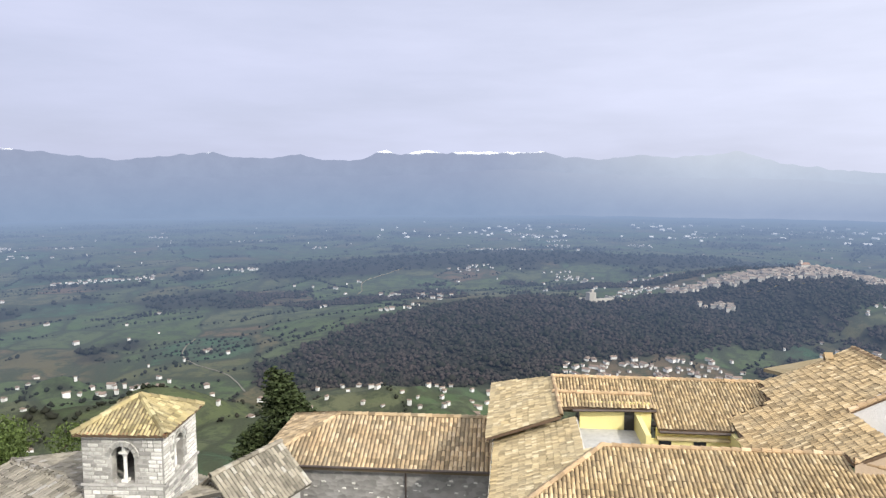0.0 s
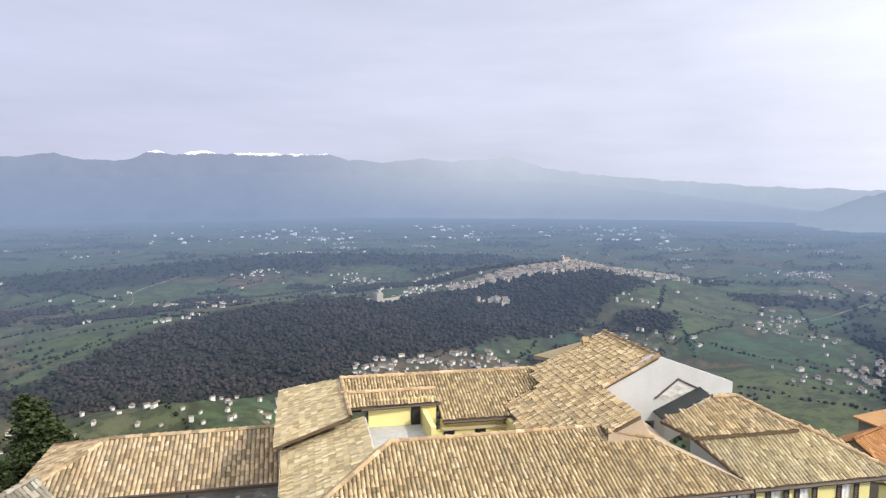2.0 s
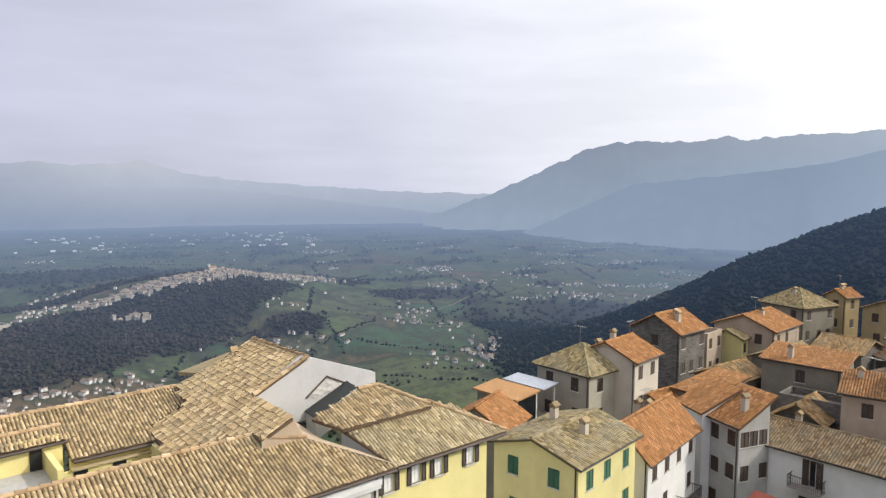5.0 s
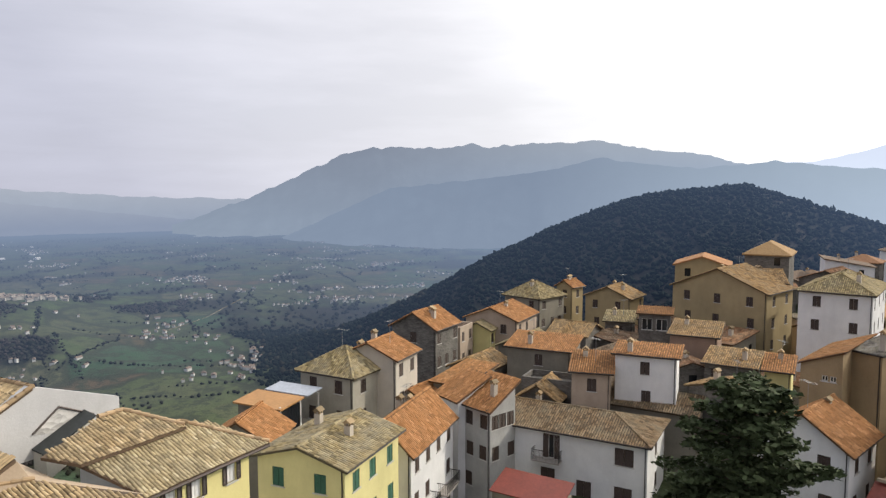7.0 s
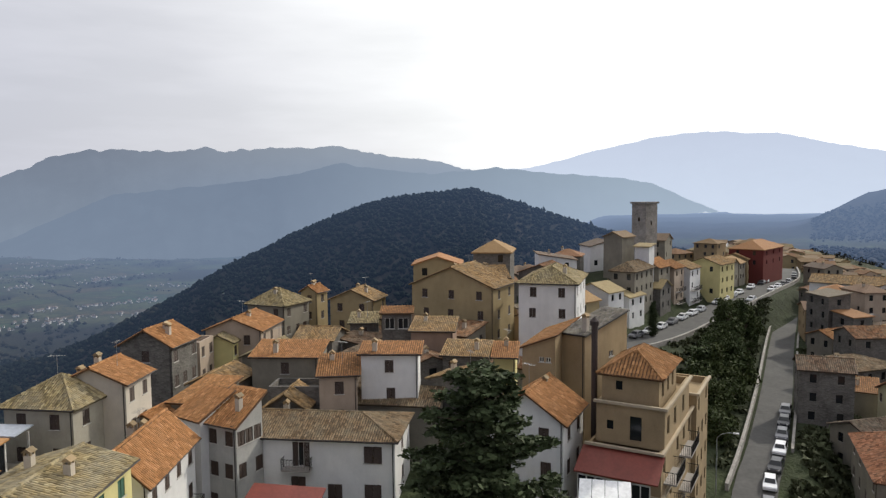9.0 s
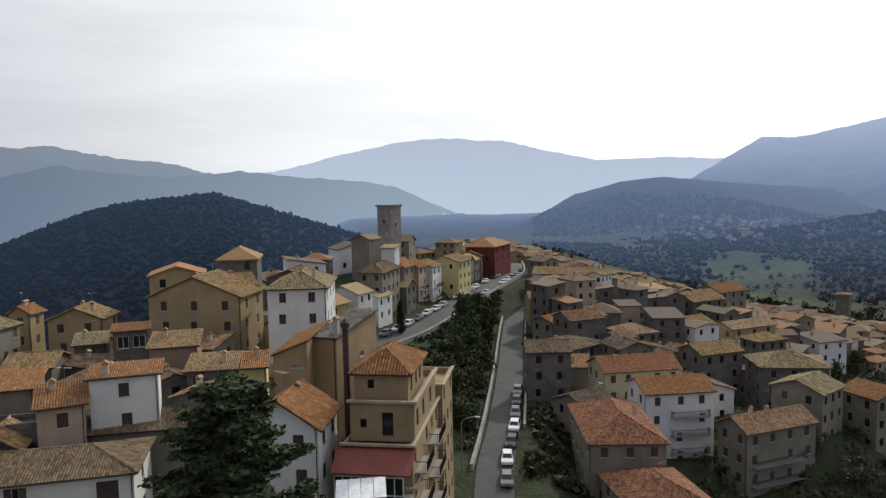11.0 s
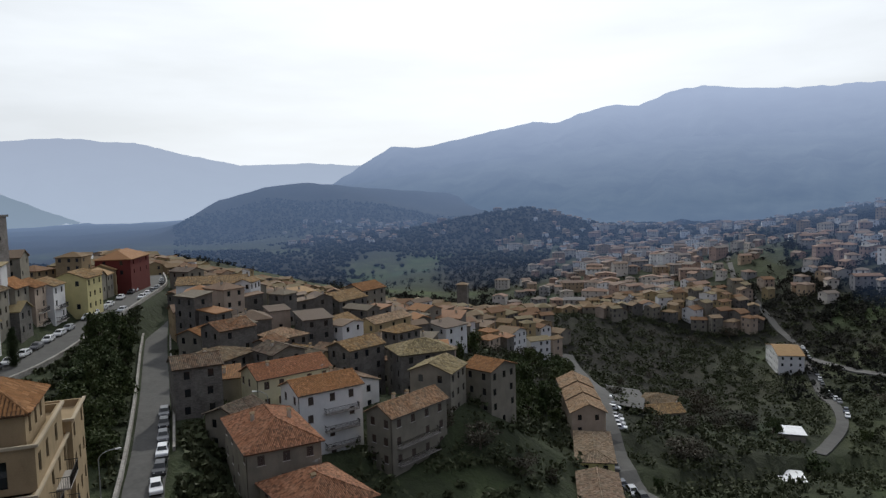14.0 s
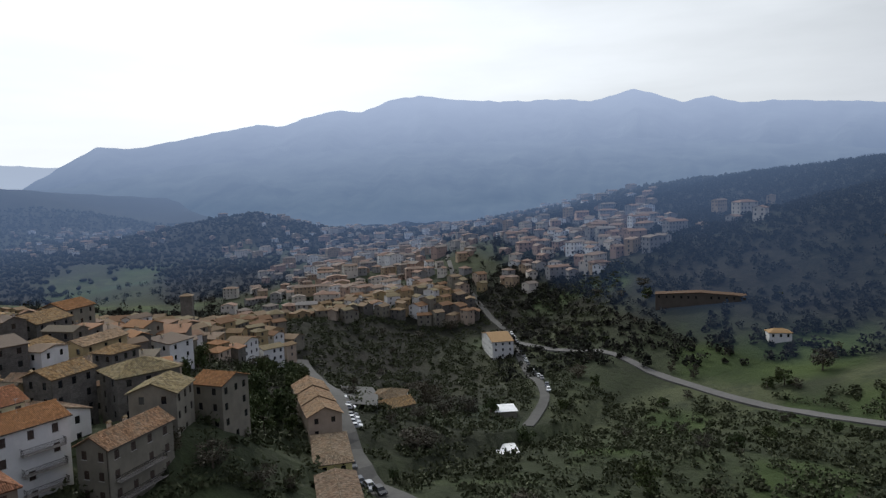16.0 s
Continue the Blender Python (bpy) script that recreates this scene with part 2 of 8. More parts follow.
class Shape:
    """Vertices and faces gathered into one mesh."""

    def __init__(self):
        self.v, self.f, self.i = [], [], []

    def add(self, verts, faces, mat=0):
        k = len(self.v)
        self.v += [tuple(p) for p in verts]
        self.f += [tuple(k + j for j in f) for f in faces]
        self.i += [mat] * len(faces)
        return self

    def box(self, x0, y0, z0, x1, y1, z1, mat=0):
        return self.add([(x0, y0, z0), (x1, y0, z0), (x1, y1, z0), (x0, y1, z0), (x0, y0, z1), (x1, y0, z1), (x1, y1, z1), (x0, y1, z1)],
                        [(0, 3, 2, 1), (4, 5, 6, 7), (0, 1, 5, 4), (1, 2, 6, 5), (2, 3, 7, 6), (3, 0, 4, 7)], mat)

    def prism(self, poly, dz, mat=0):
        """A polygon of points in space, thickened downwards by dz."""
        n = len(poly)
        return self.add([*poly, *[(p[0], p[1], p[2] - dz) for p in poly]],
                        [tuple(range(n)), tuple(range(2 * n - 1, n - 1, -1)), *[(k, k + n, (k + 1) % n + n, (k + 1) % n) for k in range(n)]], mat)

    def tube(self, a, b, r0, r1, seg=8, mat=0, cap=True):
        a, b = Vector(a), Vector(b)
        q = (b - a).to_track_quat("Z", "Y")
        ring = [q @ Vector((math.cos(2 * math.pi * k / seg), math.sin(2 * math.pi * k / seg), 0)) for k in range(seg)]
        fs = [(k, (k + 1) % seg, seg + (k + 1) % seg, seg + k) for k in range(seg)]
        if cap:
            fs += [tuple(range(seg - 1, -1, -1)), tuple(range(seg, 2 * seg))]
        return self.add([a + v * r0 for v in ring] + [b + v * r1 for v in ring], fs, mat)

    def weld(self):
        """Merge equal corners, so that the faces hang together."""
        key, new_v, to = {}, [], []
        for p in self.v:
            q = (round(p[0], 3), round(p[1], 3), round(p[2], 3))
            if q not in key:
                key[q] = len(new_v)
                new_v.append(p)
            to.append(key[q])
        self.v, self.f = new_v, [tuple(to[j] for j in f) for f in self.f]
        return self

    def mesh(self, name, mats, smooth=False):
        return mesh_of(name, self.v, self.f, mats, self.i, smooth)


def inside(poly, x, y):
    """Which of the points (x, y) lie in the polygon."""
    r = np.zeros(len(x), bool)
    n = len(poly)
    for k in range(n):
        (x0, y0), (x1, y1) = poly[k], poly[(k + 1) % n]
        if y0 == y1:
            continue
        r ^= ((y0 > y) != (y1 > y)) & (x < (x1 - x0) * (y - y0) / (y1 - y0) + x0)
    return r


def slope_frame(poly):
    """Origin, level direction, upslope direction and normal of a roof slope."""
    p = [Vector(q) for q in poly]
    nrm = Vector((0, 0, 0))
    for k in range(len(p)):
        a, b = p[k], p[(k + 1) % len(p)]
        nrm += Vector(((a.y - b.y) * (a.z + b.z), (a.z - b.z) * (a.x + b.x), (a.x - b.x) * (a.y + b.y)))
    nrm.normalize()
    if nrm.z < 0:
        nrm = -nrm
    u = Vector((0, 0, 1)).cross(nrm)
    u = u.normalized() if u.length > 1e-4 else Vector((1, 0, 0))
    return p[0], u, nrm.cross(u), nrm


def tile_cells(poly, pu, pv, rnd):
    """The places of the cover tiles of a slope: level and upslope coordinates inside its outline."""
    o, u, v, nrm = slope_frame(poly)
    flat = [((Vector(q) - o).dot(u), (Vector(q) - o).dot(v)) for q in poly]
    us, vs = [q[0] for q in flat], [q[1] for q in flat]
    gu, gv = np.meshgrid(np.arange(min(us) + pu * 0.5, max(us), pu), np.arange(min(vs) + pv * 0.45, max(vs), pv))
    gu, gv = gu.ravel(), gv.ravel()
    k = inside(flat, gu, gv)
    return gu[k], gv[k], o, u, v, nrm


def tile_mesh(name, poly, mat, pu=0.23, pv=0.36, rnd=None, skip=None, arc=3, rough=1.0):
    """All cover tiles of a slope: half-round, tapering, lapped, each a little out of line."""
    rnd = rnd or np.random.RandomState(len(poly) * 7 + int(abs(poly[0][0]) * 10))
    gu, gv, o, u, v, nrm = tile_cells(poly, pu, pv, rnd)
    if skip is not None:
        k = ~skip(gu, gv)
        gu, gv = gu[k], gv[k]
    n = len(gu)
    if not n:
        return None
    gu = gu + rnd.normal(0, 0.007 * rough, n)
    gv = gv + rnd.normal(0, 0.022 * rough, n)
    lift = rnd.normal(0, 0.005 * rough, n)
    turn = rnd.normal(0, 0.035 * rough, n)
    th = np.linspace(0.05, math.pi - 0.05, arc + 1)
    r_lo, r_hi, ln = pu * 0.43, pu * 0.37, pv * 1.12
    V = np.zeros((n, 2 * (arc + 1), 3))
    o, u, v, nrm = (np.array(q) for q in (o, u, v, nrm))
    for e, (r, dv, h) in enumerate(((r_lo, -ln / 2, 0.034), (r_hi, ln / 2, 0.012))):
        for j, a in enumerate(th):
            cu = gu + r * math.cos(a) - turn * dv
            cv = gv + dv
            ch = h + lift + r * math.sin(a) * 0.85
            V[:, e * (arc + 1) + j] = o + cu[:, None] * u + cv[:, None] * v + ch[:, None] * nrm
    F = [(j, j + 1, arc + 1 + j + 1, arc + 1 + j) for j in range(arc)]
    faces = (np.array(F)[None] + (np.arange(n) * 2 * (arc + 1))[:, None, None]).reshape(-1, 4)
    me = bpy.data.meshes.new(name)
    me.vertices.add(V.size // 3)
    me.vertices.foreach_set("co", V.ravel())
    me.loops.add(faces.size)
    me.loops.foreach_set("vertex_index", faces.ravel().astype(np.int32))
    me.polygons.add(len(faces))
    me.polygons.foreach_set("loop_start", np.arange(0, faces.size, 4, dtype=np.int32))
    me.materials.append(mat)
    me.update(calc_edges=True)
    return me


def roof_slope(parent, poly, mat, base_mat, near=0, thick=0.16, pu=0.23, pv=0.36):
    """One slope: a slab with its edge, and cover tiles on it as real pieces unless it is far off."""
    s = Shape()
    s.prism(poly, thick)
    slab = part("roof_slope", s.mesh("roof_slope", base_mat if near else mat), parent)
    if near:
        me = tile_mesh("tiles", poly, mat, pu, pv)
        if me:
            part("tiles", me, slab, kind="stuff")
    return slab

# ---- the lie of the land ----
def polar(az, d):
    return d * math.sin(radians(az)), d * math.cos(radians(az))


NOISE = {}


def value_noise(x, y, seed):
    """Smooth noise in 0..1 on a unit grid."""
    if seed not in NOISE:
        NOISE[seed] = np.random.RandomState(seed).rand(64, 64)
    g = NOISE[seed]
    xi, yi = np.floor(x).astype(int), np.floor(y).astype(int)
    fx, fy = x - xi, y - yi
    fx, fy = fx * fx * (3 - 2 * fx), fy * fy * (3 - 2 * fy)
    a, b = g[xi % 64, yi % 64], g[(xi + 1) % 64, yi % 64]
    c, d = g[xi % 64, (yi + 1) % 64], g[(xi + 1) % 64, (yi + 1) % 64]
    return (a * (1 - fx) + b * fx) * (1 - fy) + (c * (1 - fx) + d * fx) * fy


def fbm(x, y, seed, octaves=4):
    s, k, t = 0.0, 1.0, 0.0
    for o in range(octaves):
        s = s + k * value_noise(x * 2 ** o, y * 2 ** o, seed + o)
        t += k
        k *= 0.5
    return s / t


def smooth(a, b, x):
    t = np.clip((x - a) / (b - a), 0, 1)
    return t * t * (3 - 2 * t)


def along(points, x, y):
    """Distance to a polyline, its height there, and on which side (left positive) the points lie."""
    best, hz, side = np.full(np.shape(x), 1e9), np.zeros(np.shape(x)), np.zeros(np.shape(x))
    for (x0, y0, z0), (x1, y1, z1) in zip(points, points[1:]):
        dx, dy = x1 - x0, y1 - y0
        t = np.clip(((x - x0) * dx + (y - y0) * dy) / (dx * dx + dy * dy), 0, 1)
        px, py = x - (x0 + t * dx), y - (y0 + t * dy)
        d = np.hypot(px, py)
        k = d < best
        best = np.where(k, d, best)
        hz = np.where(k, z0 + t * (z1 - z0), hz)
        side = np.where(k, np.sign(dx * py - dy * px), side)
    return best, hz, side


def spine(*rows):
    """A crest from bearings, distances and heights below or above the eye."""
    return [(*polar(a, d), EYE + z) for a, d, z in rows]


TOWN = [(-120, -20, EYE - 36), (-20, 5, EYE - 30), (45, 14, EYE - 29), (110, 8, EYE - 26), (165, -22, EYE - 22), (195, -48, EYE - 19),
        (260, -85, EYE - 27), (380, -150, EYE - 34), (560, -270, EYE - 48)]
CRESTS = [   # crest, slope to its left, slope to its right, roundness
    (TOWN, 0.62, 0.30, 10.0),
    (spine((121, 185, -42), (128, 215, -46), (135, 255, -54), (141, 310, -63), (148, 370, -72), (155, 430, -80), (161, 490, -86)), 0.34, 0.5, 8.0),
    (spine((-15, 830, -229), (-6, 960, -205), (3, 1060, -196), (12.2, 1150, -201), (19.1, 1250, -200), (24, 1320, -172), (28.5, 1370, -163), (33, 1420, -186), (38.5, 1480, -206), (44, 1560, -228)), 0.16, 0.16, 60.0),
    (spine((-10, 1720, -224), (2, 1800, -207), (12, 1850, -207), (20, 1900, -222)), 0.12, 0.12, 80.0),
    (spine((56, 1000, -212), (60, 960, -180), (65, 930, -140), (70, 920, -93), (76, 940, -49), (81, 960, -17), (84, 980, -4), (90.5, 1000, 5), (94.5, 1000, -18), (98.8, 1000, -42), (106, 1000, -80)), 0.42, 0.42, 25.0),
    (spine((114, 2300, -110), (117, 2250, -66), (120, 2200, 0), (123, 2200, 30), (126.3, 2250, 42), (131, 2400, 22), (137, 2600, 0)), 0.3, 0.25, 40.0),
    (spine((136, 1350, -72), (140, 1380, -50), (144.5, 1400, -38), (148, 1380, -60), (151, 1380, -80)), 0.18, 0.18, 40.0),
    (spine((170, 1300, -42), (176, 1100, -12), (182, 950, 2), (188, 850, 10), (192.5, 800, 16), (200, 760, 30), (212, 760, 40)), 0.22, 0.22, 40.0),
]
LOW_ROAD = spine((112.5, 70, -40.5), (112.6, 93, -38.4), (113.4, 108, -37.2), (114, 140, -36.6), (114.3, 185, -36), (114.8, 240, -33.8), (115, 275, -31.2), (114.2, 300, -30.4))
HIGH_ROAD = spine((99, 128, -30), (104.8, 150, -30.9), (108.5, 177, -30.6), (112.5, 225, -29.9), (114.2, 262, -30.3), (114.2, 300, -30.4))


def ground(x, y):
    x, y = np.asarray(x, float), np.asarray(y, float)
    r = np.hypot(x, y)
    south = smooth(120, -260, y + 0.12 * x)
    base = EYE - 232 + south * 134 + 60 * south * smooth(1200, 3000, r) * smooth(122, 132, np.degrees(np.arctan2(x, y)) % 360)
    base = base + (fbm(x / 260, y / 260, 11) - 0.5) * (10 + 14 * south)
    top = np.exp(np.minimum((base - EYE) / 12, 40))
    for crest, sl, sr, rd in CRESTS:
        d, z, side = along(crest, x, y)
        k = np.where(side > 0, sl, sr) * (1 + 0.5 * (fbm(x / 170, y / 170, 23) - 0.5))
        h = z - k * (np.sqrt(d * d + rd * rd) - rd)
        top = top + np.exp(np.minimum((h - EYE) / 12, 40))
    h = EYE + 12 * np.log(top)
    h = h + (fbm(x / 45, y / 45, 5) - 0.5) * 5 * smooth(90, 320, r)
    for bx, by, bz, br in ((145, -100, -6, 18), (88, -98, 9, 13)):      # levelled plots
        h = h + bz * np.exp(-((x - bx) ** 2 + (y - by) ** 2) / (2 * br * br))
    for road, half in ((LOW_ROAD, 4.5), (HIGH_ROAD, 5.0)):
        d, z, side = along(road, x, y)
        h = h + (z - 0.1 - h) * smooth(half + 7, half + 1.0, d)
    return h


def wooded(x, y):
    """Where the far slopes carry wood: 0 to 1."""
    r = np.hypot(x, y)
    az = np.degrees(np.arctan2(x, y))
    az = np.where(az < -120, az + 360, az)
    w = np.zeros(np.shape(x))
    edge = (fbm(x / 90, y / 90, 41) - 0.5)
    wide = (fbm(x / 240, y / 240, 43) - 0.5)
    d, z, side = along(CRESTS[2][0], x, y)
    brow = np.interp(az, [-15, -6, 3, 12, 19, 24, 28, 33, 38, 44], [835, 975, 1085, 1120, 1215, 1300, 1345, 1370, 1330, 1300])
    w = np.maximum(w, smooth(300, 240, d + edge * 110) * smooth(12, -12, r - brow + edge * 60) * smooth(700, 745, r + edge * 70) * smooth(-17, -14, az) * smooth(37, 31, az + wide * 10))
    d, z, side = along(CRESTS[3][0], x, y)
    w = np.maximum(w, smooth(190, 130, d + edge * 120))
    d, z, side = along(CRESTS[4][0], x, y)
    w = np.maximum(w, smooth(470, 340, d + edge * 200) * smooth(48, 56, az + wide * 6) * smooth(380, 460, r))
    for k in (5, 6):
        d, z, side = along(CRESTS[k][0], x, y)
        w = np.maximum(w, smooth(330, 240, d + edge * 200))
    d, z, side = along(CRESTS[7][0], x, y)
    w = np.maximum(w, 0.9 * smooth(340, 200, d + wide * 420))
    south = smooth(-60, -160, y) * smooth(620, 420, r)
    w = np.maximum(w, smooth(136, 138, az) * smooth(147, 145, az) * smooth(640, 720, r) * smooth(1060, 1000, r))
    w = np.maximum(w, 0.8 * smooth(172, 176, az) * smooth(360, 420, r) * smooth(-0.2, 0.0, wide))
    w = np.maximum(w, south * smooth(-0.12, 0.05, wide))
    w = np.maximum(w, smooth(0.06, 0.14, fbm(x / 150, y / 110, 77) - 0.5) * smooth(560, 700, r) * 0.9)
    w = np.maximum(w, smooth(700, 450, r) * smooth(120, 200, y) * smooth(36, 44, az))
    w = np.maximum(w, smooth(-100, -500, y) * smooth(1300, 1900, r) * 0.85)
    return w


def ground_mat():
    m, n, l, b = nodes_of("land")
    p = world_pos(n)
    at = n.new("ShaderNodeAttribute")
    at.attribute_name = "wood"
    warp = n.new("ShaderNodeTexNoise")
    warp.inputs["Scale"].default_value = 0.006
    l.new(p, warp.inputs["Vector"])
    sc = n.new("ShaderNodeVectorMath")
    sc.operation = "MULTIPLY_ADD"
    sc.inputs[1].default_value = (90, 90, 0)
    l.new(warp.outputs["Color"], sc.inputs[0])
    l.new(p, sc.inputs[2])
    mp = n.new("ShaderNodeMapping")
    mp.inputs["Scale"].default_value = (1 / 110, 1 / 150, 0)
    mp.inputs["Rotation"].default_value = (0, 0, 0.5)
    l.new(sc.outputs[0], mp.inputs["Vector"])
    v = n.new("ShaderNodeTexVoronoi")
    v.inputs["Scale"].default_value = 1.0
    l.new(mp.outputs["Vector"], v.inputs["Vector"])
    ch = n.new("ShaderNodeSeparateColor")
    l.new(v.outputs["Color"], ch.inputs[0])
    fields = ramp_of(n, l, ch.outputs[0], [(0.05, (0.02, 0.075, 0.045)), (0.2, (0.075, 0.105, 0.04)), (0.34, (0.10, 0.095, 0.06)), (0.45, (0.045, 0.09, 0.03)), (0.58, (0.14, 0.07, 0.055)), (0.66, (0.07, 0.10, 0.04)), (0.8, (0.05, 0.085, 0.035)), (0.95, (0.12, 0.11, 0.07))])
    v2 = n.new("ShaderNodeTexVoronoi")
    v2.inputs["Scale"].default_value = 2.6
    l.new(mp.outputs["Vector"], v2.inputs["Vector"])
    strips = ramp_of(n, l, v2.outputs["Color"], [(0.15, (0.07, 0.11, 0.04)), (0.4, (0.14, 0.16, 0.075)), (0.65, (0.10, 0.15, 0.045)), (0.85, (0.19, 0.16, 0.10))])
    k = mix_of(n, l, 0.18, fields, strips)
    hedge = n.new("ShaderNodeTexVoronoi")
    hedge.feature = "DISTANCE_TO_EDGE"
    hedge.inputs["Scale"].default_value = 1.0
    l.new(mp.outputs["Vector"], hedge.inputs["Vector"])
    k = mix_of(n, l, ramp_of(n, l, hedge.outputs["Distance"], [(0.02, (0.85, 0.85, 0.85)), (0.05, (0, 0, 0))]), k, (0.022, 0.027, 0.018))
    speck = noise_of(n, l, 0.035, 6, 0.75, p)
    k = mix_of(n, l, ramp_of(n, l, speck, [(0.47, (0, 0, 0)), (0.56, (0.9, 0.9, 0.9))]), k, (0.03, 0.038, 0.025))
    wn1 = noise_of(n, l, 0.012, 5, 0.6, p)
    wn2 = noise_of(n, l, 0.18, 5, 0.75, p)
    wood = mix_of(n, l, 0.6, ramp_of(n, l, wn1, [(0.4, (0.018, 0.02, 0.014)), (0.62, (0.036, 0.03, 0.027))]), ramp_of(n, l, wn2, [(0.35, (0.01, 0.012, 0.008)), (0.7, (0.045, 0.042, 0.034))]))
    fine = noise_of(n, l, 0.5, 6, 0.7, p)
    near = mix_of(n, l, 0.2, k, ramp_of(n, l, fine, [(0.3, (0.03, 0.035, 0.018)), (0.7, (0.14, 0.15, 0.07))]))
    md = n.new("ShaderNodeAttribute")
    md.attribute_name = "meadow"
    rough_n = noise_of(n, l, 0.03, 6, 0.7, p)
    rank = mix_of(n, l, 0.5, ramp_of(n, l, rough_n, [(0.38, (0.028, 0.034, 0.02)), (0.55, (0.043, 0.056, 0.026)), (0.68, (0.075, 0.105, 0.038))]), ramp_of(n, l, fine, [(0.3, (0.01, 0.013, 0.008)), (0.7, (0.045, 0.055, 0.022))]))
    open_land = mix_of(n, l, md.outputs["Fac"], rank, near)
    lu = n.new("ShaderNodeAttribute")
    lu.attribute_name = "lush"
    all_land = mix_of(n, l, at.outputs["Fac"], mix_of(n, l, 0.22, open_land, (0.07, 0.075, 0.055)), wood)
    grass = ramp_of(n, l, rough_n, [(0.35, (0.034, 0.05, 0.02)), (0.65, (0.065, 0.09, 0.032))])
    l.new(mix_of(n, l, lu.outputs["Fac"], all_land, grass), b.inputs["Base Color"])
    b.inputs["Roughness"].default_value = 0.95
    b.inputs["Specular IOR Level"].default_value = 0.1
    bump_of(n, l, b, wn2, 0.5, 3.0)
    # far land gets its haze painted on, as emission over its colour
    painted_haze(n, l, b)
    return m


def polar_sheet():
    """The ground: one sheet from the foot of the tower to the horizon."""
    az = np.concatenate([np.arange(-50, 215, 0.5), np.arange(215, 310, 5.0)])
    rr = np.concatenate([[0.02], np.geomspace(8, 4950, 210)])
    A, R = np.meshgrid(np.radians(az), rr, indexing="ij")
    x, y = R * np.sin(A), R * np.cos(A)
    z = ground(x, y)
    nz, nr = len(az), len(rr)
    me = bpy.data.meshes.new("ground")
    me.vertices.add(nz * nr)
    me.vertices.foreach_set("co", np.stack([x, y, z], -1).ravel())
    i, j = np.meshgrid(np.arange(nz), np.arange(nr - 1), indexing="ij")
    i2 = (i + 1) % nz
    f = np.stack([i * nr + j, i * nr + j + 1, i2 * nr + j + 1, i2 * nr + j], -1).reshape(-1, 4)
    me.loops.add(f.size)
    me.loops.foreach_set("vertex_index", f.ravel().astype(np.int32))
    me.polygons.add(len(f))
    me.polygons.foreach_set("loop_start", np.arange(0, f.size, 4, dtype=np.int32))
    me.polygons.foreach_set("use_smooth", np.ones(len(f), bool))
    me.materials.append(ground_mat())
    me.update(calc_edges=True)
    a = me.attributes.new("wood", "FLOAT", "POINT")
    a.data.foreach_set("value", wooded(x, y).ravel().astype(np.float32))
    a = me.attributes.new("meadow", "FLOAT", "POINT")
    a.data.foreach_set("value", (smooth(-20, 160, y) * smooth(250, 500, R) + smooth(0.55, 0.62, fbm(x / 110, y / 110, 91)) * (y < -120) * smooth(180, 300, R)).clip(0, 1).ravel().astype(np.float32))
    azd = np.degrees(np.arctan2(x, y)) % 360
    lush = np.zeros(x.shape)
    for a0, a1, r0, r1 in ((134.4, 138.0, 940, 1050), (129.5, 133.0, 825, 925), (178.5, 192, 284, 326), (186, 196, 238, 264), (166.5, 175, 415, 452), (176, 181, 215, 250), (170, 176, 176, 200), (184, 191, 150, 176)):
        wob = (fbm(x / 30, y / 30, 57) - 0.5)
        lush = np.maximum(lush, smooth(a0 - 0.6, a0 + 0.8, azd + wob * 2) * smooth(a1 + 0.6, a1 - 0.8, azd + wob * 2) * smooth(r0 * 0.97, r0 * 1.02, R * (1 + wob * 0.12)) * smooth(r1 * 1.03, r1 * 0.98, R * (1 + wob * 0.12)))
    a = me.attributes.new("lush", "FLOAT", "POINT")
    a.data.foreach_set("value", lush.ravel().astype(np.float32))
    return tagged(new("ground", me), "rolling farmland, scrub and wooded slopes below the hill town", "ground", kind="structure")


polar_sheet()


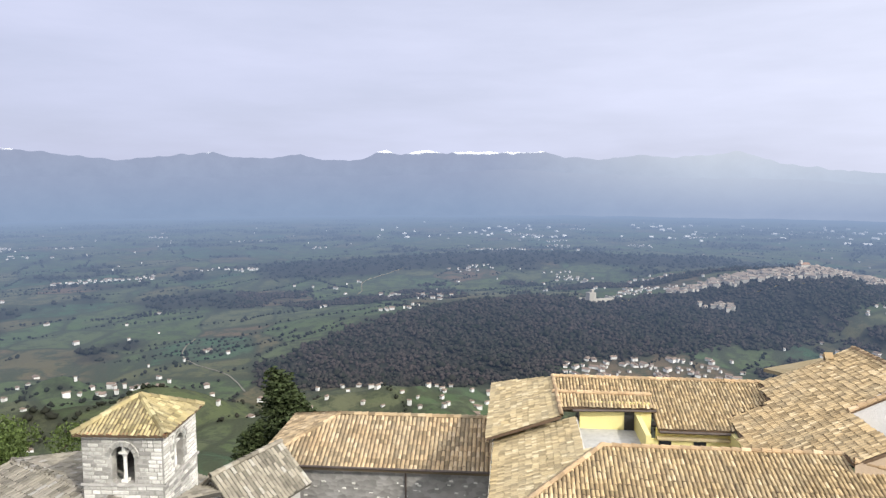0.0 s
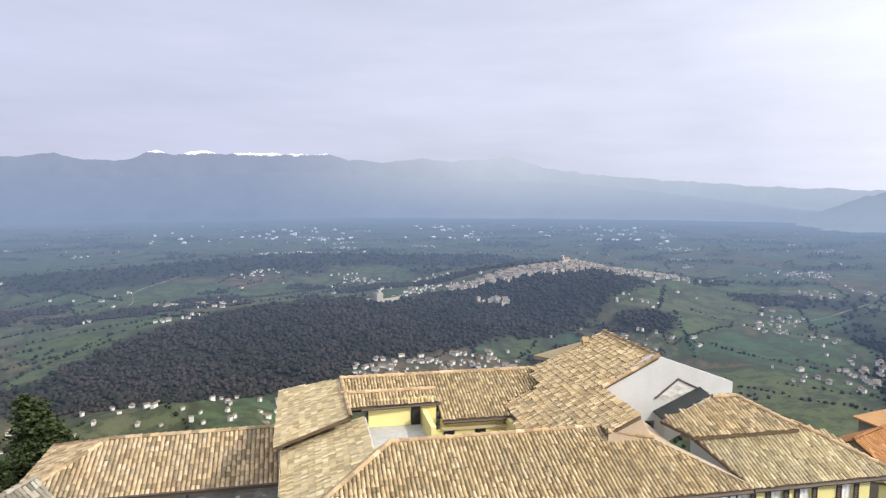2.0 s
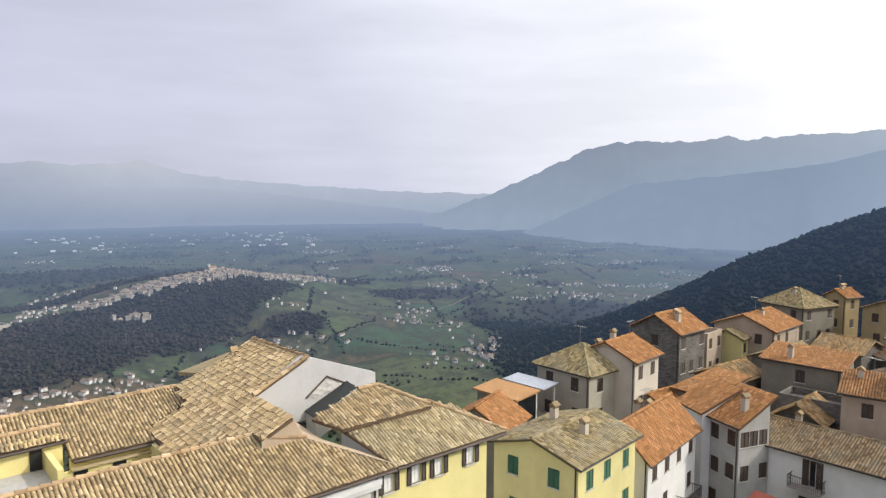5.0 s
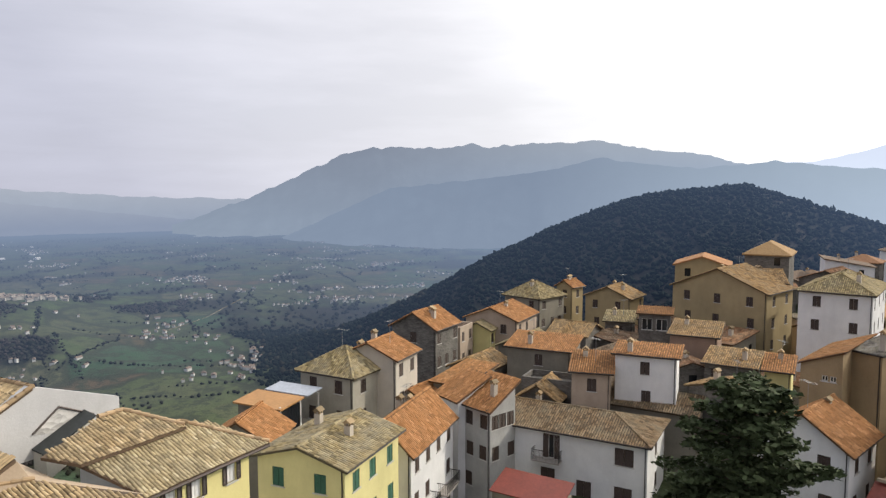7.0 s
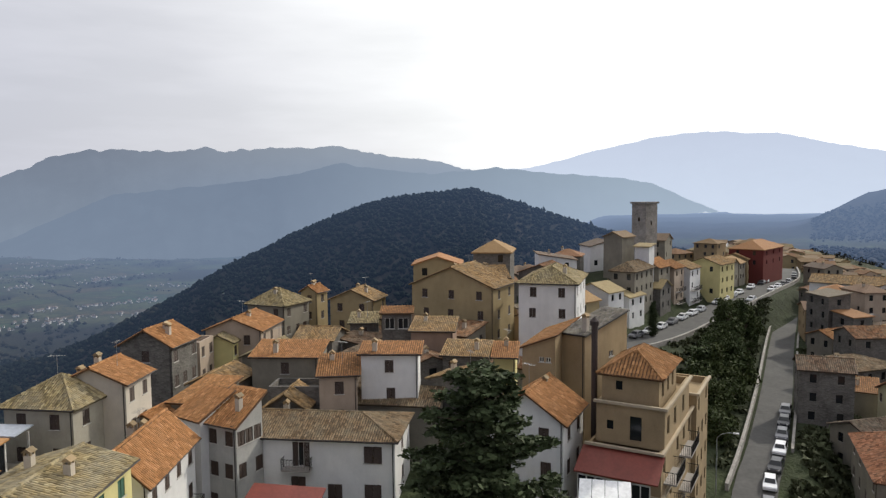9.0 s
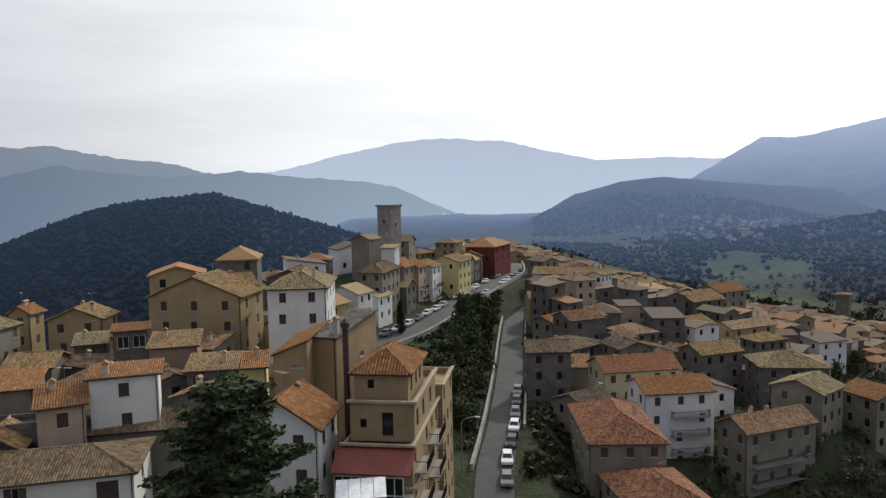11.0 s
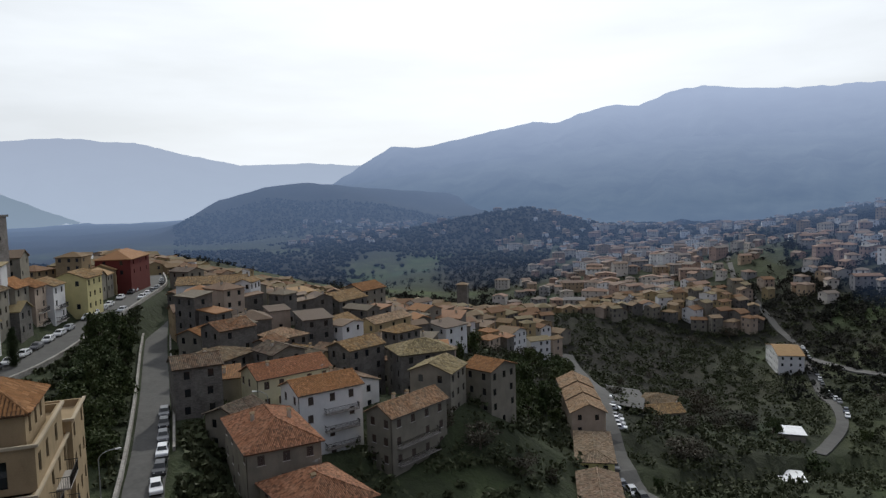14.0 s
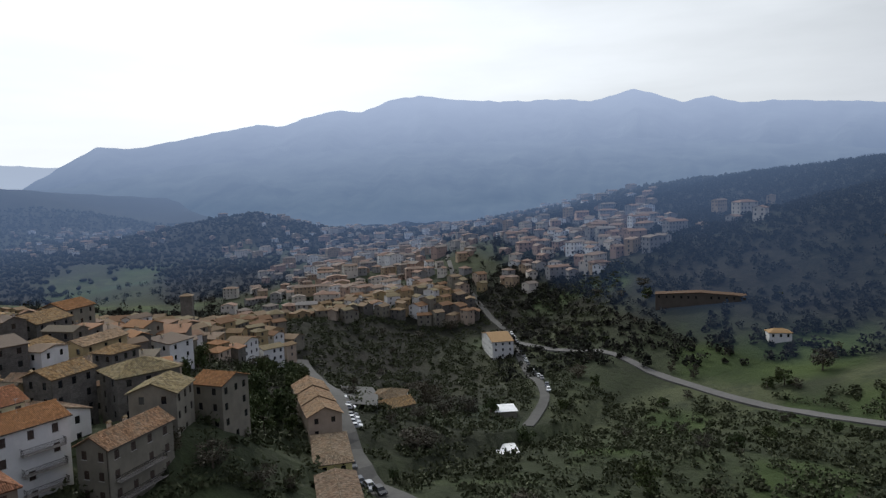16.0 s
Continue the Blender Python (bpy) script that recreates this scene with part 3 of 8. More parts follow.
def range_mat(haze_low, haze_top, z_low, z_top, body, most, snow=None, fade=None):
    """Far slopes with haze painted as emission, its colour changing from foot to crest."""
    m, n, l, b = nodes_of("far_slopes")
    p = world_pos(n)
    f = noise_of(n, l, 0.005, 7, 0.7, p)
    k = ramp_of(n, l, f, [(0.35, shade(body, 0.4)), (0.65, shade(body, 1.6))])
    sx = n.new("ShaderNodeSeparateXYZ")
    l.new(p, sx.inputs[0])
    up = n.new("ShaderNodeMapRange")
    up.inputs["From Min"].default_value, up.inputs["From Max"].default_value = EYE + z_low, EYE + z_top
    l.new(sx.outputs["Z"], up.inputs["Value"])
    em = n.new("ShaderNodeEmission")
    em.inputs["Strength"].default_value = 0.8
    haze_col = mix_of(n, l, up.outputs["Result"], haze_low, haze_top)
    if fade:      # the painted haze changes along the range: from one bearing to another
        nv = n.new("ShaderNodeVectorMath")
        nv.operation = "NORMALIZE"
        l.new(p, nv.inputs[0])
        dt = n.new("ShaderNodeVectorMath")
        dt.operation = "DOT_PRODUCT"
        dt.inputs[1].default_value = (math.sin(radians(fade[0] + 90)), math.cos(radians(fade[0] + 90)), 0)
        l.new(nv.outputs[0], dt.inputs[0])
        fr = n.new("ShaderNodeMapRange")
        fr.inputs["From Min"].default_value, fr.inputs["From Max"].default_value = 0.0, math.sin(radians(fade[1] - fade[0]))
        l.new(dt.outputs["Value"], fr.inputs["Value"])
        haze_col = mix_of(n, l, fr.outputs["Result"], haze_col, mix_of(n, l, up.outputs["Result"], fade[2], fade[3]))
    l.new(haze_col, em.inputs["Color"])
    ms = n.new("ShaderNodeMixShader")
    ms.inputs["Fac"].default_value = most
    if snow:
        mr = n.new("ShaderNodeMapRange")
        mr.inputs["From Min"].default_value, mr.inputs["From Max"].default_value = EYE + snow, EYE + snow + 9
        ad = n.new("ShaderNodeMath")
        ad.operation = "MULTIPLY_ADD"
        ad.inputs[1].default_value = 90.0
        l.new(f, ad.inputs[0])
        l.new(sx.outputs["Z"], ad.inputs[2])
        sb = n.new("ShaderNodeMath")
        sb.inputs[1].default_value = -46.0
        l.new(ad.outputs[0], sb.inputs[0])
        l.new(sb.outputs[0], mr.inputs["Value"])
        k = mix_of(n, l, mr.outputs["Result"], k, (0.95, 0.95, 0.97))
        inv = n.new("ShaderNodeMapRange")
        inv.inputs["To Min"].default_value, inv.inputs["To Max"].default_value = most, most * 0.3
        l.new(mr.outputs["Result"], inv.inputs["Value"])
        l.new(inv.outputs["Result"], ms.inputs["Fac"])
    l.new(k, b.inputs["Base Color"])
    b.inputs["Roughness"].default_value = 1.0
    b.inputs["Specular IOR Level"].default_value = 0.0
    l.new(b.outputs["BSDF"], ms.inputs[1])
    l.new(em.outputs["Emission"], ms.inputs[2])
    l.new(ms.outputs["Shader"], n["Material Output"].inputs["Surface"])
    return m


def mountain_range(name, label, crest, d, foot, low, mat, seed, rough=10.0):
    """A far range: the crest by bearing and rise, with spurs running down towards the town."""
    caz, ch = [c[0] for c in crest], [c[1] * d for c in crest]
    az = np.arange(caz[0], caz[-1] + 0.01, 0.2)
    t = np.linspace(0, 1, 22)
    A, T = np.meshgrid(az, t, indexing="ij")
    top = np.interp(A, caz, ch)
    k = fbm(A * 0.35 + T * 0.8, T * 1.6, seed, 4) - 0.5
    fine = fbm(A * 0.9 + T * 2, T * 6, seed + 9, 3) - 0.5
    crag = fbm(A * 1.3, T * 2, seed + 31, 4) - 0.5
    if isinstance(foot, tuple):      # a foot that reaches further out along the range
        foot = np.interp(A, foot[0], foot[1])
    R = d - foot * T + k * 200 * T * (1 - T) * 2
    fall = T ** 0.8
    z = EYE + top * (1 - fall) + low * fall + k * (top - low) * 1.05 * T * (1 - T) * 2 + fine * rough * 2 * T + crag * rough * 1.5 * (1 - T) ** 3
    x, y = R * np.sin(np.radians(A)), R * np.cos(np.radians(A))
    na, nt = A.shape
    fs = [(i * nt + j, i * nt + j + 1, (i + 1) * nt + j + 1, (i + 1) * nt + j) for i in range(na - 1) for j in range(nt - 1)]
    me = mesh_of(name, np.stack([x, y, z], -1).reshape(-1, 3), fs, mat, smooth=True)
    return tagged(new(name, me), label, "mountain", kind="structure")


# first two colours of each range: the haze painted on foot and crest
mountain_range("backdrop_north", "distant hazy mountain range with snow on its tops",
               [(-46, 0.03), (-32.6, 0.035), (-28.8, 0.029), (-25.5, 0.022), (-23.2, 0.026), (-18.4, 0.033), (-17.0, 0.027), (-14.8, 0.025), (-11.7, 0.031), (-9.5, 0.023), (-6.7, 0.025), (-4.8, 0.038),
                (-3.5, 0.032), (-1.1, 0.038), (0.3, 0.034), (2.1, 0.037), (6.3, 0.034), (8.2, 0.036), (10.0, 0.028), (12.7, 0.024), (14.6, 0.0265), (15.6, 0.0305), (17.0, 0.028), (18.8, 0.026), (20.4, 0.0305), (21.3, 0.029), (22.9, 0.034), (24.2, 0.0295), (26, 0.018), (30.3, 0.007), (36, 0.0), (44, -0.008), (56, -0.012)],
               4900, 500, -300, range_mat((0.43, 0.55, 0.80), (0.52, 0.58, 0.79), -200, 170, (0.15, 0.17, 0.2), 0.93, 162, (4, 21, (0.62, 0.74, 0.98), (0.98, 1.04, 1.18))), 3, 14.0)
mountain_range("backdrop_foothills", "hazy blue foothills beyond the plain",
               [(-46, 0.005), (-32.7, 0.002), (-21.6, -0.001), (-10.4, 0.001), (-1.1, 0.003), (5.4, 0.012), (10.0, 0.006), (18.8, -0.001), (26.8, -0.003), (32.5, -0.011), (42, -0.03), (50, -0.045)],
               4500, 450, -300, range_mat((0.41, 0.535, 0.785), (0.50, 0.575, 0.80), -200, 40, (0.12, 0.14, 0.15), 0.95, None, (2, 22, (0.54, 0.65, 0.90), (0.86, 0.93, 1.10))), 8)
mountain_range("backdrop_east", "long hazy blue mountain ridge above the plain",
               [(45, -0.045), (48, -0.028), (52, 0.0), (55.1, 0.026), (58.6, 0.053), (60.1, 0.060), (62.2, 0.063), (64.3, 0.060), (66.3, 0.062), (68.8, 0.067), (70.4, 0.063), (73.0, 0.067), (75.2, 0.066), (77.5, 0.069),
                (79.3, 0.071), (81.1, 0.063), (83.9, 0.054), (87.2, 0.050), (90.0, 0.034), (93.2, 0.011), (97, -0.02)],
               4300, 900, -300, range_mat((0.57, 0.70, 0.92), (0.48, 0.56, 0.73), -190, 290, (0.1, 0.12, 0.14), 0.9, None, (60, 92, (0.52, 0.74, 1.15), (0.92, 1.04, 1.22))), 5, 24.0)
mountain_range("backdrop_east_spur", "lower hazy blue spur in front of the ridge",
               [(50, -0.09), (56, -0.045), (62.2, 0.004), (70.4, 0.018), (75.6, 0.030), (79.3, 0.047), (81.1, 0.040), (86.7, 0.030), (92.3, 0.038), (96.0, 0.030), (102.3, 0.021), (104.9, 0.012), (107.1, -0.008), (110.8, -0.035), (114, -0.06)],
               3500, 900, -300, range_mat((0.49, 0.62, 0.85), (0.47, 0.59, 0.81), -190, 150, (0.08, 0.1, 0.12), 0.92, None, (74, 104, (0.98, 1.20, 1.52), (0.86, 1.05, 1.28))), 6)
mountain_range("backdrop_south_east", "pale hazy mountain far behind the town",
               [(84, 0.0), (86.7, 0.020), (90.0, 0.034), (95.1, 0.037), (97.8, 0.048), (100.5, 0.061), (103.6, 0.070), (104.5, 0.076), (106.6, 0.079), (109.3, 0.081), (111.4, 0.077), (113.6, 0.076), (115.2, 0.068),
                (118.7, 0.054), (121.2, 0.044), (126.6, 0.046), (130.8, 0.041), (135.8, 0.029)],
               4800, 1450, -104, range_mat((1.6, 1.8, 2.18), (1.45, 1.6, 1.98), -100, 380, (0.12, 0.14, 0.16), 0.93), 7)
mountain_range("backdrop_south", "hazy blue wooded mountain side behind the lower town",
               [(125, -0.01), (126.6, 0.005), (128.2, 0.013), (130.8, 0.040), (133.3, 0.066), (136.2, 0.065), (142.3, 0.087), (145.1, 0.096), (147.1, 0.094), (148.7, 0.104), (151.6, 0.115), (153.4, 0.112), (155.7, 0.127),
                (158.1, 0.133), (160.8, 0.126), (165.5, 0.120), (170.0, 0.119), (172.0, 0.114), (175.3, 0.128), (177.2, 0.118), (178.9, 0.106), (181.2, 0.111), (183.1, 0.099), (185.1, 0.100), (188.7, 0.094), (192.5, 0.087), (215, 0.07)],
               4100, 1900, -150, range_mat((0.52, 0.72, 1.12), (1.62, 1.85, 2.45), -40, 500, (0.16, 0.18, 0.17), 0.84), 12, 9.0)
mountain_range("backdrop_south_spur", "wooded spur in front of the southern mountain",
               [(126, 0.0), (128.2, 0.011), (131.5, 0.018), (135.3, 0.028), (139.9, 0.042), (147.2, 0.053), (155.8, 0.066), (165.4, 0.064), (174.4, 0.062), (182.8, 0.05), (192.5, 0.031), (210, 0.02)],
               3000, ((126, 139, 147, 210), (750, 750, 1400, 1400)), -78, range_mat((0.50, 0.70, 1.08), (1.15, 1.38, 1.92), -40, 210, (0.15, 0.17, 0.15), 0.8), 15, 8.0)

# ---- houses ----
PLACED = []     # centre and half diagonal of what stands already


def panel(s, o, u, w, h, holes, deep=0.18, mat=0):
    """A wall face w by h from the lower corner o along u, with openings cut through to a reveal."""
    o, u = Vector(o), Vector(u)
    nrm = Vector((u.y, -u.x, 0))
    holes = [q for q in holes if q[0] > 0.05 and q[2] < w - 0.05 and q[1] > 0.02 and q[3] < h - 0.02]
    us = sorted({0.0, w, *[q[0] for q in holes], *[q[2] for q in holes]})
    vs = sorted({0.0, h, *[q[1] for q in holes], *[q[3] for q in holes]})

    def at(a, b, c=0.0):
        return o + u * a + Vector((0, 0, b)) - nrm * c

    for a0, a1 in zip(us, us[1:]):
        for b0, b1 in zip(vs, vs[1:]):
            ca, cb = (a0 + a1) / 2, (b0 + b1) / 2
            if not any(q[0] < ca < q[2] and q[1] < cb < q[3] for q in holes):
                s.add([at(a0, b0), at(a1, b0), at(a1, b1), at(a0, b1)], [(0, 1, 2, 3)], mat)
    for a0, b0, a1, b1 in holes:
        ring = [(a0, b0), (a1, b0), (a1, b1), (a0, b1)]
        s.add([at(*q) for q in ring] + [at(*q, deep) for q in ring], [(0, 4, 5, 1), (1, 5, 6, 2), (2, 6, 7, 3), (3, 7, 4, 0)], mat)


WINDOW_MESH = {}


def window_parts(parent, m, w, h, style, wood, far=False):
    """A window in its opening: pane, frame, sill, and shutters by style (open, shut, none, dark)."""
    key = (round(w, 2), round(h, 2), wood)
    if key not in WINDOW_MESH:
        pane = Shape().box(0, 0.13, 0, w, 0.15, h).mesh("pane", glass_dark())
        fr = Shape()
        t = 0.06
        for x0, z0, x1, z1 in ((0, 0, t, h), (w - t, 0, w, h), (t, 0, w - t, t), (t, h - t, w - t, h), (w / 2 - 0.035, t, w / 2 + 0.035, h - t)):
            fr.box(x0, 0.09, z0, x1, 0.128, z1)
        frame_me = fr.mesh("window_frame", plain_mat("frame_paint", (0.62, 0.60, 0.56)))
        sill = Shape().box(-0.1, -0.07, -0.07, w + 0.1, 0.1, 0.0).mesh("window_sill", plain_mat("sill_stone", (0.5, 0.48, 0.44)))
        sh = Shape()
        hw = w / 2
        sh.box(0.01, 0, 0, 0.06, 0.04, h).box(hw - 0.06, 0, 0, hw - 0.01, 0.04, h).box(0.06, 0, 0, hw - 0.06, 0.04, 0.06).box(0.06, 0, h - 0.06, hw - 0.06, 0.04, h)
        k = int(h / 0.12)
        for j in range(k):
            z = 0.07 + j * (h - 0.14) / k
            sh.add([(0.06, 0.0, z), (hw - 0.06, 0.0, z), (hw - 0.06, 0.035, z + 0.09), (0.06, 0.035, z + 0.09)], [(0, 1, 2, 3)])
        shut_me = sh.mesh("shutter", plain_mat("shutter_paint", wood, 0.6))
        WINDOW_MESH[key] = (pane, frame_me, sill, shut_me)
    pane, frame_me, sill, shut_me = WINDOW_MESH[key]
    if far:
        return part("window", pane, parent, m)
    win = part("window_frame", frame_me, parent, m)
    part("pane", pane, win)
    if style != "door":
        part("window_sill", sill, win)
    if style == "open":
        part("shutter", shut_me, win, pose(-w / 2 - 0.02, -0.05, 0))
        part("shutter", shut_me, win, pose(w + 0.02, -0.05, 0))
    elif style in ("shut", "half"):
        part("shutter", shut_me, win, pose(0, 0.03, 0))
        part("shutter", shut_me, win, pose(w / 2, 0.03, 0) if style == "shut" else pose(w + 0.02, -0.05, 0))
    return win


def auto_holes(width, height, cols, rows, ww=0.95, wh=1.35, storey=3.0, top=0.75, rnd=None, miss=0.0):
    out = []
    for r in range(rows):
        z1 = height - top - r * storey
        for c in range(cols):
            if rnd is not None and rnd.random() < miss:
                continue
            cx = width * (c + 0.5) / cols + (rnd.uniform(-0.2, 0.2) if rnd is not None else 0)
            out.append((cx - ww / 2, z1 - wh, cx + ww / 2, z1))
    return [q for q in out if q[1] > 0.3]


def chimney(parent, x, y, z, h=0.75, w=0.5, mat=None):
    s = Shape().box(x - w / 2, y - w / 2, z - 0.9, x + w / 2, y + w / 2, z + h)
    ch = part("chimney", s.mesh("chimney", mat or plaster((0.52, 0.46, 0.38), 0.7)), parent)
    c = Shape()
    for dx in (-1, 1):
        for dy in (-1, 1):
            c.box(x + dx * w * 0.38 - 0.06, y + dy * w * 0.38 - 0.06, z + h, x + dx * w * 0.38 + 0.06, y + dy * w * 0.38 + 0.06, z + h + 0.22)
    k = w * 0.72
    c.add([(x - k, y - k, z + h + 0.22), (x + k, y - k, z + h + 0.22), (x + k, y + k, z + h + 0.22), (x - k, y + k, z + h + 0.22), (x - k, y, z + h + 0.5), (x + k, y, z + h + 0.5)],
          [(0, 1, 5, 4), (2, 3, 4, 5), (0, 4, 3), (1, 2, 5), (0, 3, 2, 1)])
    part("chimney_cap", c.mesh("chimney_cap", tile_mat((0.31, 0.22, 0.12))), ch)


def balcony(parent, m, w, out=1.0):
    """A slab with a thin iron railing, hung on a wall (x along it, -y outwards)."""
    slab = part("balcony", Shape().box(0, -out, -0.14, w, 0, 0).mesh("balcony", plain_mat("balcony_slab", (0.34, 0.31, 0.28))), parent, m)
    r = Shape()
    n = max(3, int(w / 0.14))
    for k in range(n + 1):
        x = w * k / n
        r.box(x - 0.012, -out + 0.02, 0, x + 0.012, -out + 0.045, 0.95)
    for x in (0.02, w - 0.02):
        for k in range(6):
            y = -out + 0.03 + (out - 0.05) * k / 6
            r.box(x - 0.012, y - 0.012, 0, x + 0.012, y + 0.012, 0.95)
    r.box(0, -out + 0.01, 0.95, w, -out + 0.055, 1.0).box(0, -out, 0.95, 0.04, 0, 1.0).box(w - 0.04, -out, 0.95, w, 0, 1.0)
    part("railing", r.mesh("railing", plain_mat("iron", (0.03, 0.028, 0.027), 0.5, 0.5)), slab)


def antenna(parent, x, y, z, rnd):
    s = Shape().tube((x, y, z - 0.6), (x, y, z + 2.4), 0.025, 0.02, 5)
    a = rnd.uniform(0, 3.1)
    c, sn = math.cos(a), math.sin(a)
    s.tube((x - c * 0.7, y - sn * 0.7, z + 2.3), (x + c * 0.7, y + sn * 0.7, z + 2.3), 0.015, 0.015, 4)
    for k in range(6):
        q = -0.65 + 0.26 * k
        s.tube((x + c * q - sn * 0.3, y + sn * q + c * 0.3, z + 2.3), (x + c * q + sn * 0.3, y + sn * q - c * 0.3, z + 2.3), 0.01, 0.01, 4)
    part("antenna", s.mesh("antenna", plain_mat("galvanised", (0.32, 0.33, 0.33), 0.5, 0.6)), parent)


def roof_slopes(kind, d, w, rise, ov, e):
    """The slopes of a roof over the box 0..d by 0..w, with eaves at height e and an overhang."""
    x0, x1, y0, y1 = -ov, d + ov, -ov, w + ov
    if kind == "gy":      # ridge along y
        k = rise * ov / (d / 2)
        m = d / 2
        return [[(x0, y1, e - k), (x0, y0, e - k), (m, y0, e + rise), (m, y1, e + rise)], [(x1, y0, e - k), (x1, y1, e - k), (m, y1, e + rise), (m, y0, e + rise)]]
    if kind == "gx":
        k = rise * ov / (w / 2)
        m = w / 2
        return [[(x0, y0, e - k), (x1, y0, e - k), (x1, m, e + rise), (x0, m, e + rise)], [(x1, y1, e - k), (x0, y1, e - k), (x0, m, e + rise), (x1, m, e + rise)]]
    if kind in ("hip", "hipr", "hipl"):
        q = min(d, w) / 2
        k = rise * ov / q
        if w >= d:
            a = (d / 2, q if kind != "hipl" else y0, e + rise)
            b = (d / 2, w - q if kind != "hipr" else y1, e + rise)
            if w == d:
                b = a
            c0, c1, c2, c3 = (x0, y0, e - k), (x1, y0, e - k), (x1, y1, e - k), (x0, y1, e - k)
            out = [[c3, c0, a, b], [c1, c2, b, a]]
            if kind != "hipl":
                out.append([c0, c1, a])
            if kind != "hipr":
                out.append([c2, c3, b])
            return [[p for i, p in enumerate(s) if p != s[i - 1]] for s in out]
        a, b = (q, w / 2, e + rise), (d - q, w / 2, e + rise)
        c0, c1, c2, c3 = (x0, y0, e - k), (x1, y0, e - k), (x1, y1, e - k), (x0, y1, e - k)
        return [[c0, c1, b, a], [c2, c3, a, b], [c3, c0, a], [c1, c2, b]]
    if kind == "sx":      # rises along +x
        k = rise * ov / d
        return [[(x0, y1, e - k), (x0, y0, e - k), (x1, y0, e + rise + k), (x1, y1, e + rise + k)]]
    if kind == "sx-":
        k = rise * ov / d
        return [[(x1, y0, e - k), (x1, y1, e - k), (x0, y1, e + rise + k), (x0, y0, e + rise + k)]]
    if kind == "sy":      # rises along +y
        k = rise * ov / w
        return [[(x0, y0, e - k), (x1, y0, e - k), (x1, y1, e + rise + k), (x0, y1, e + rise + k)]]
    return []


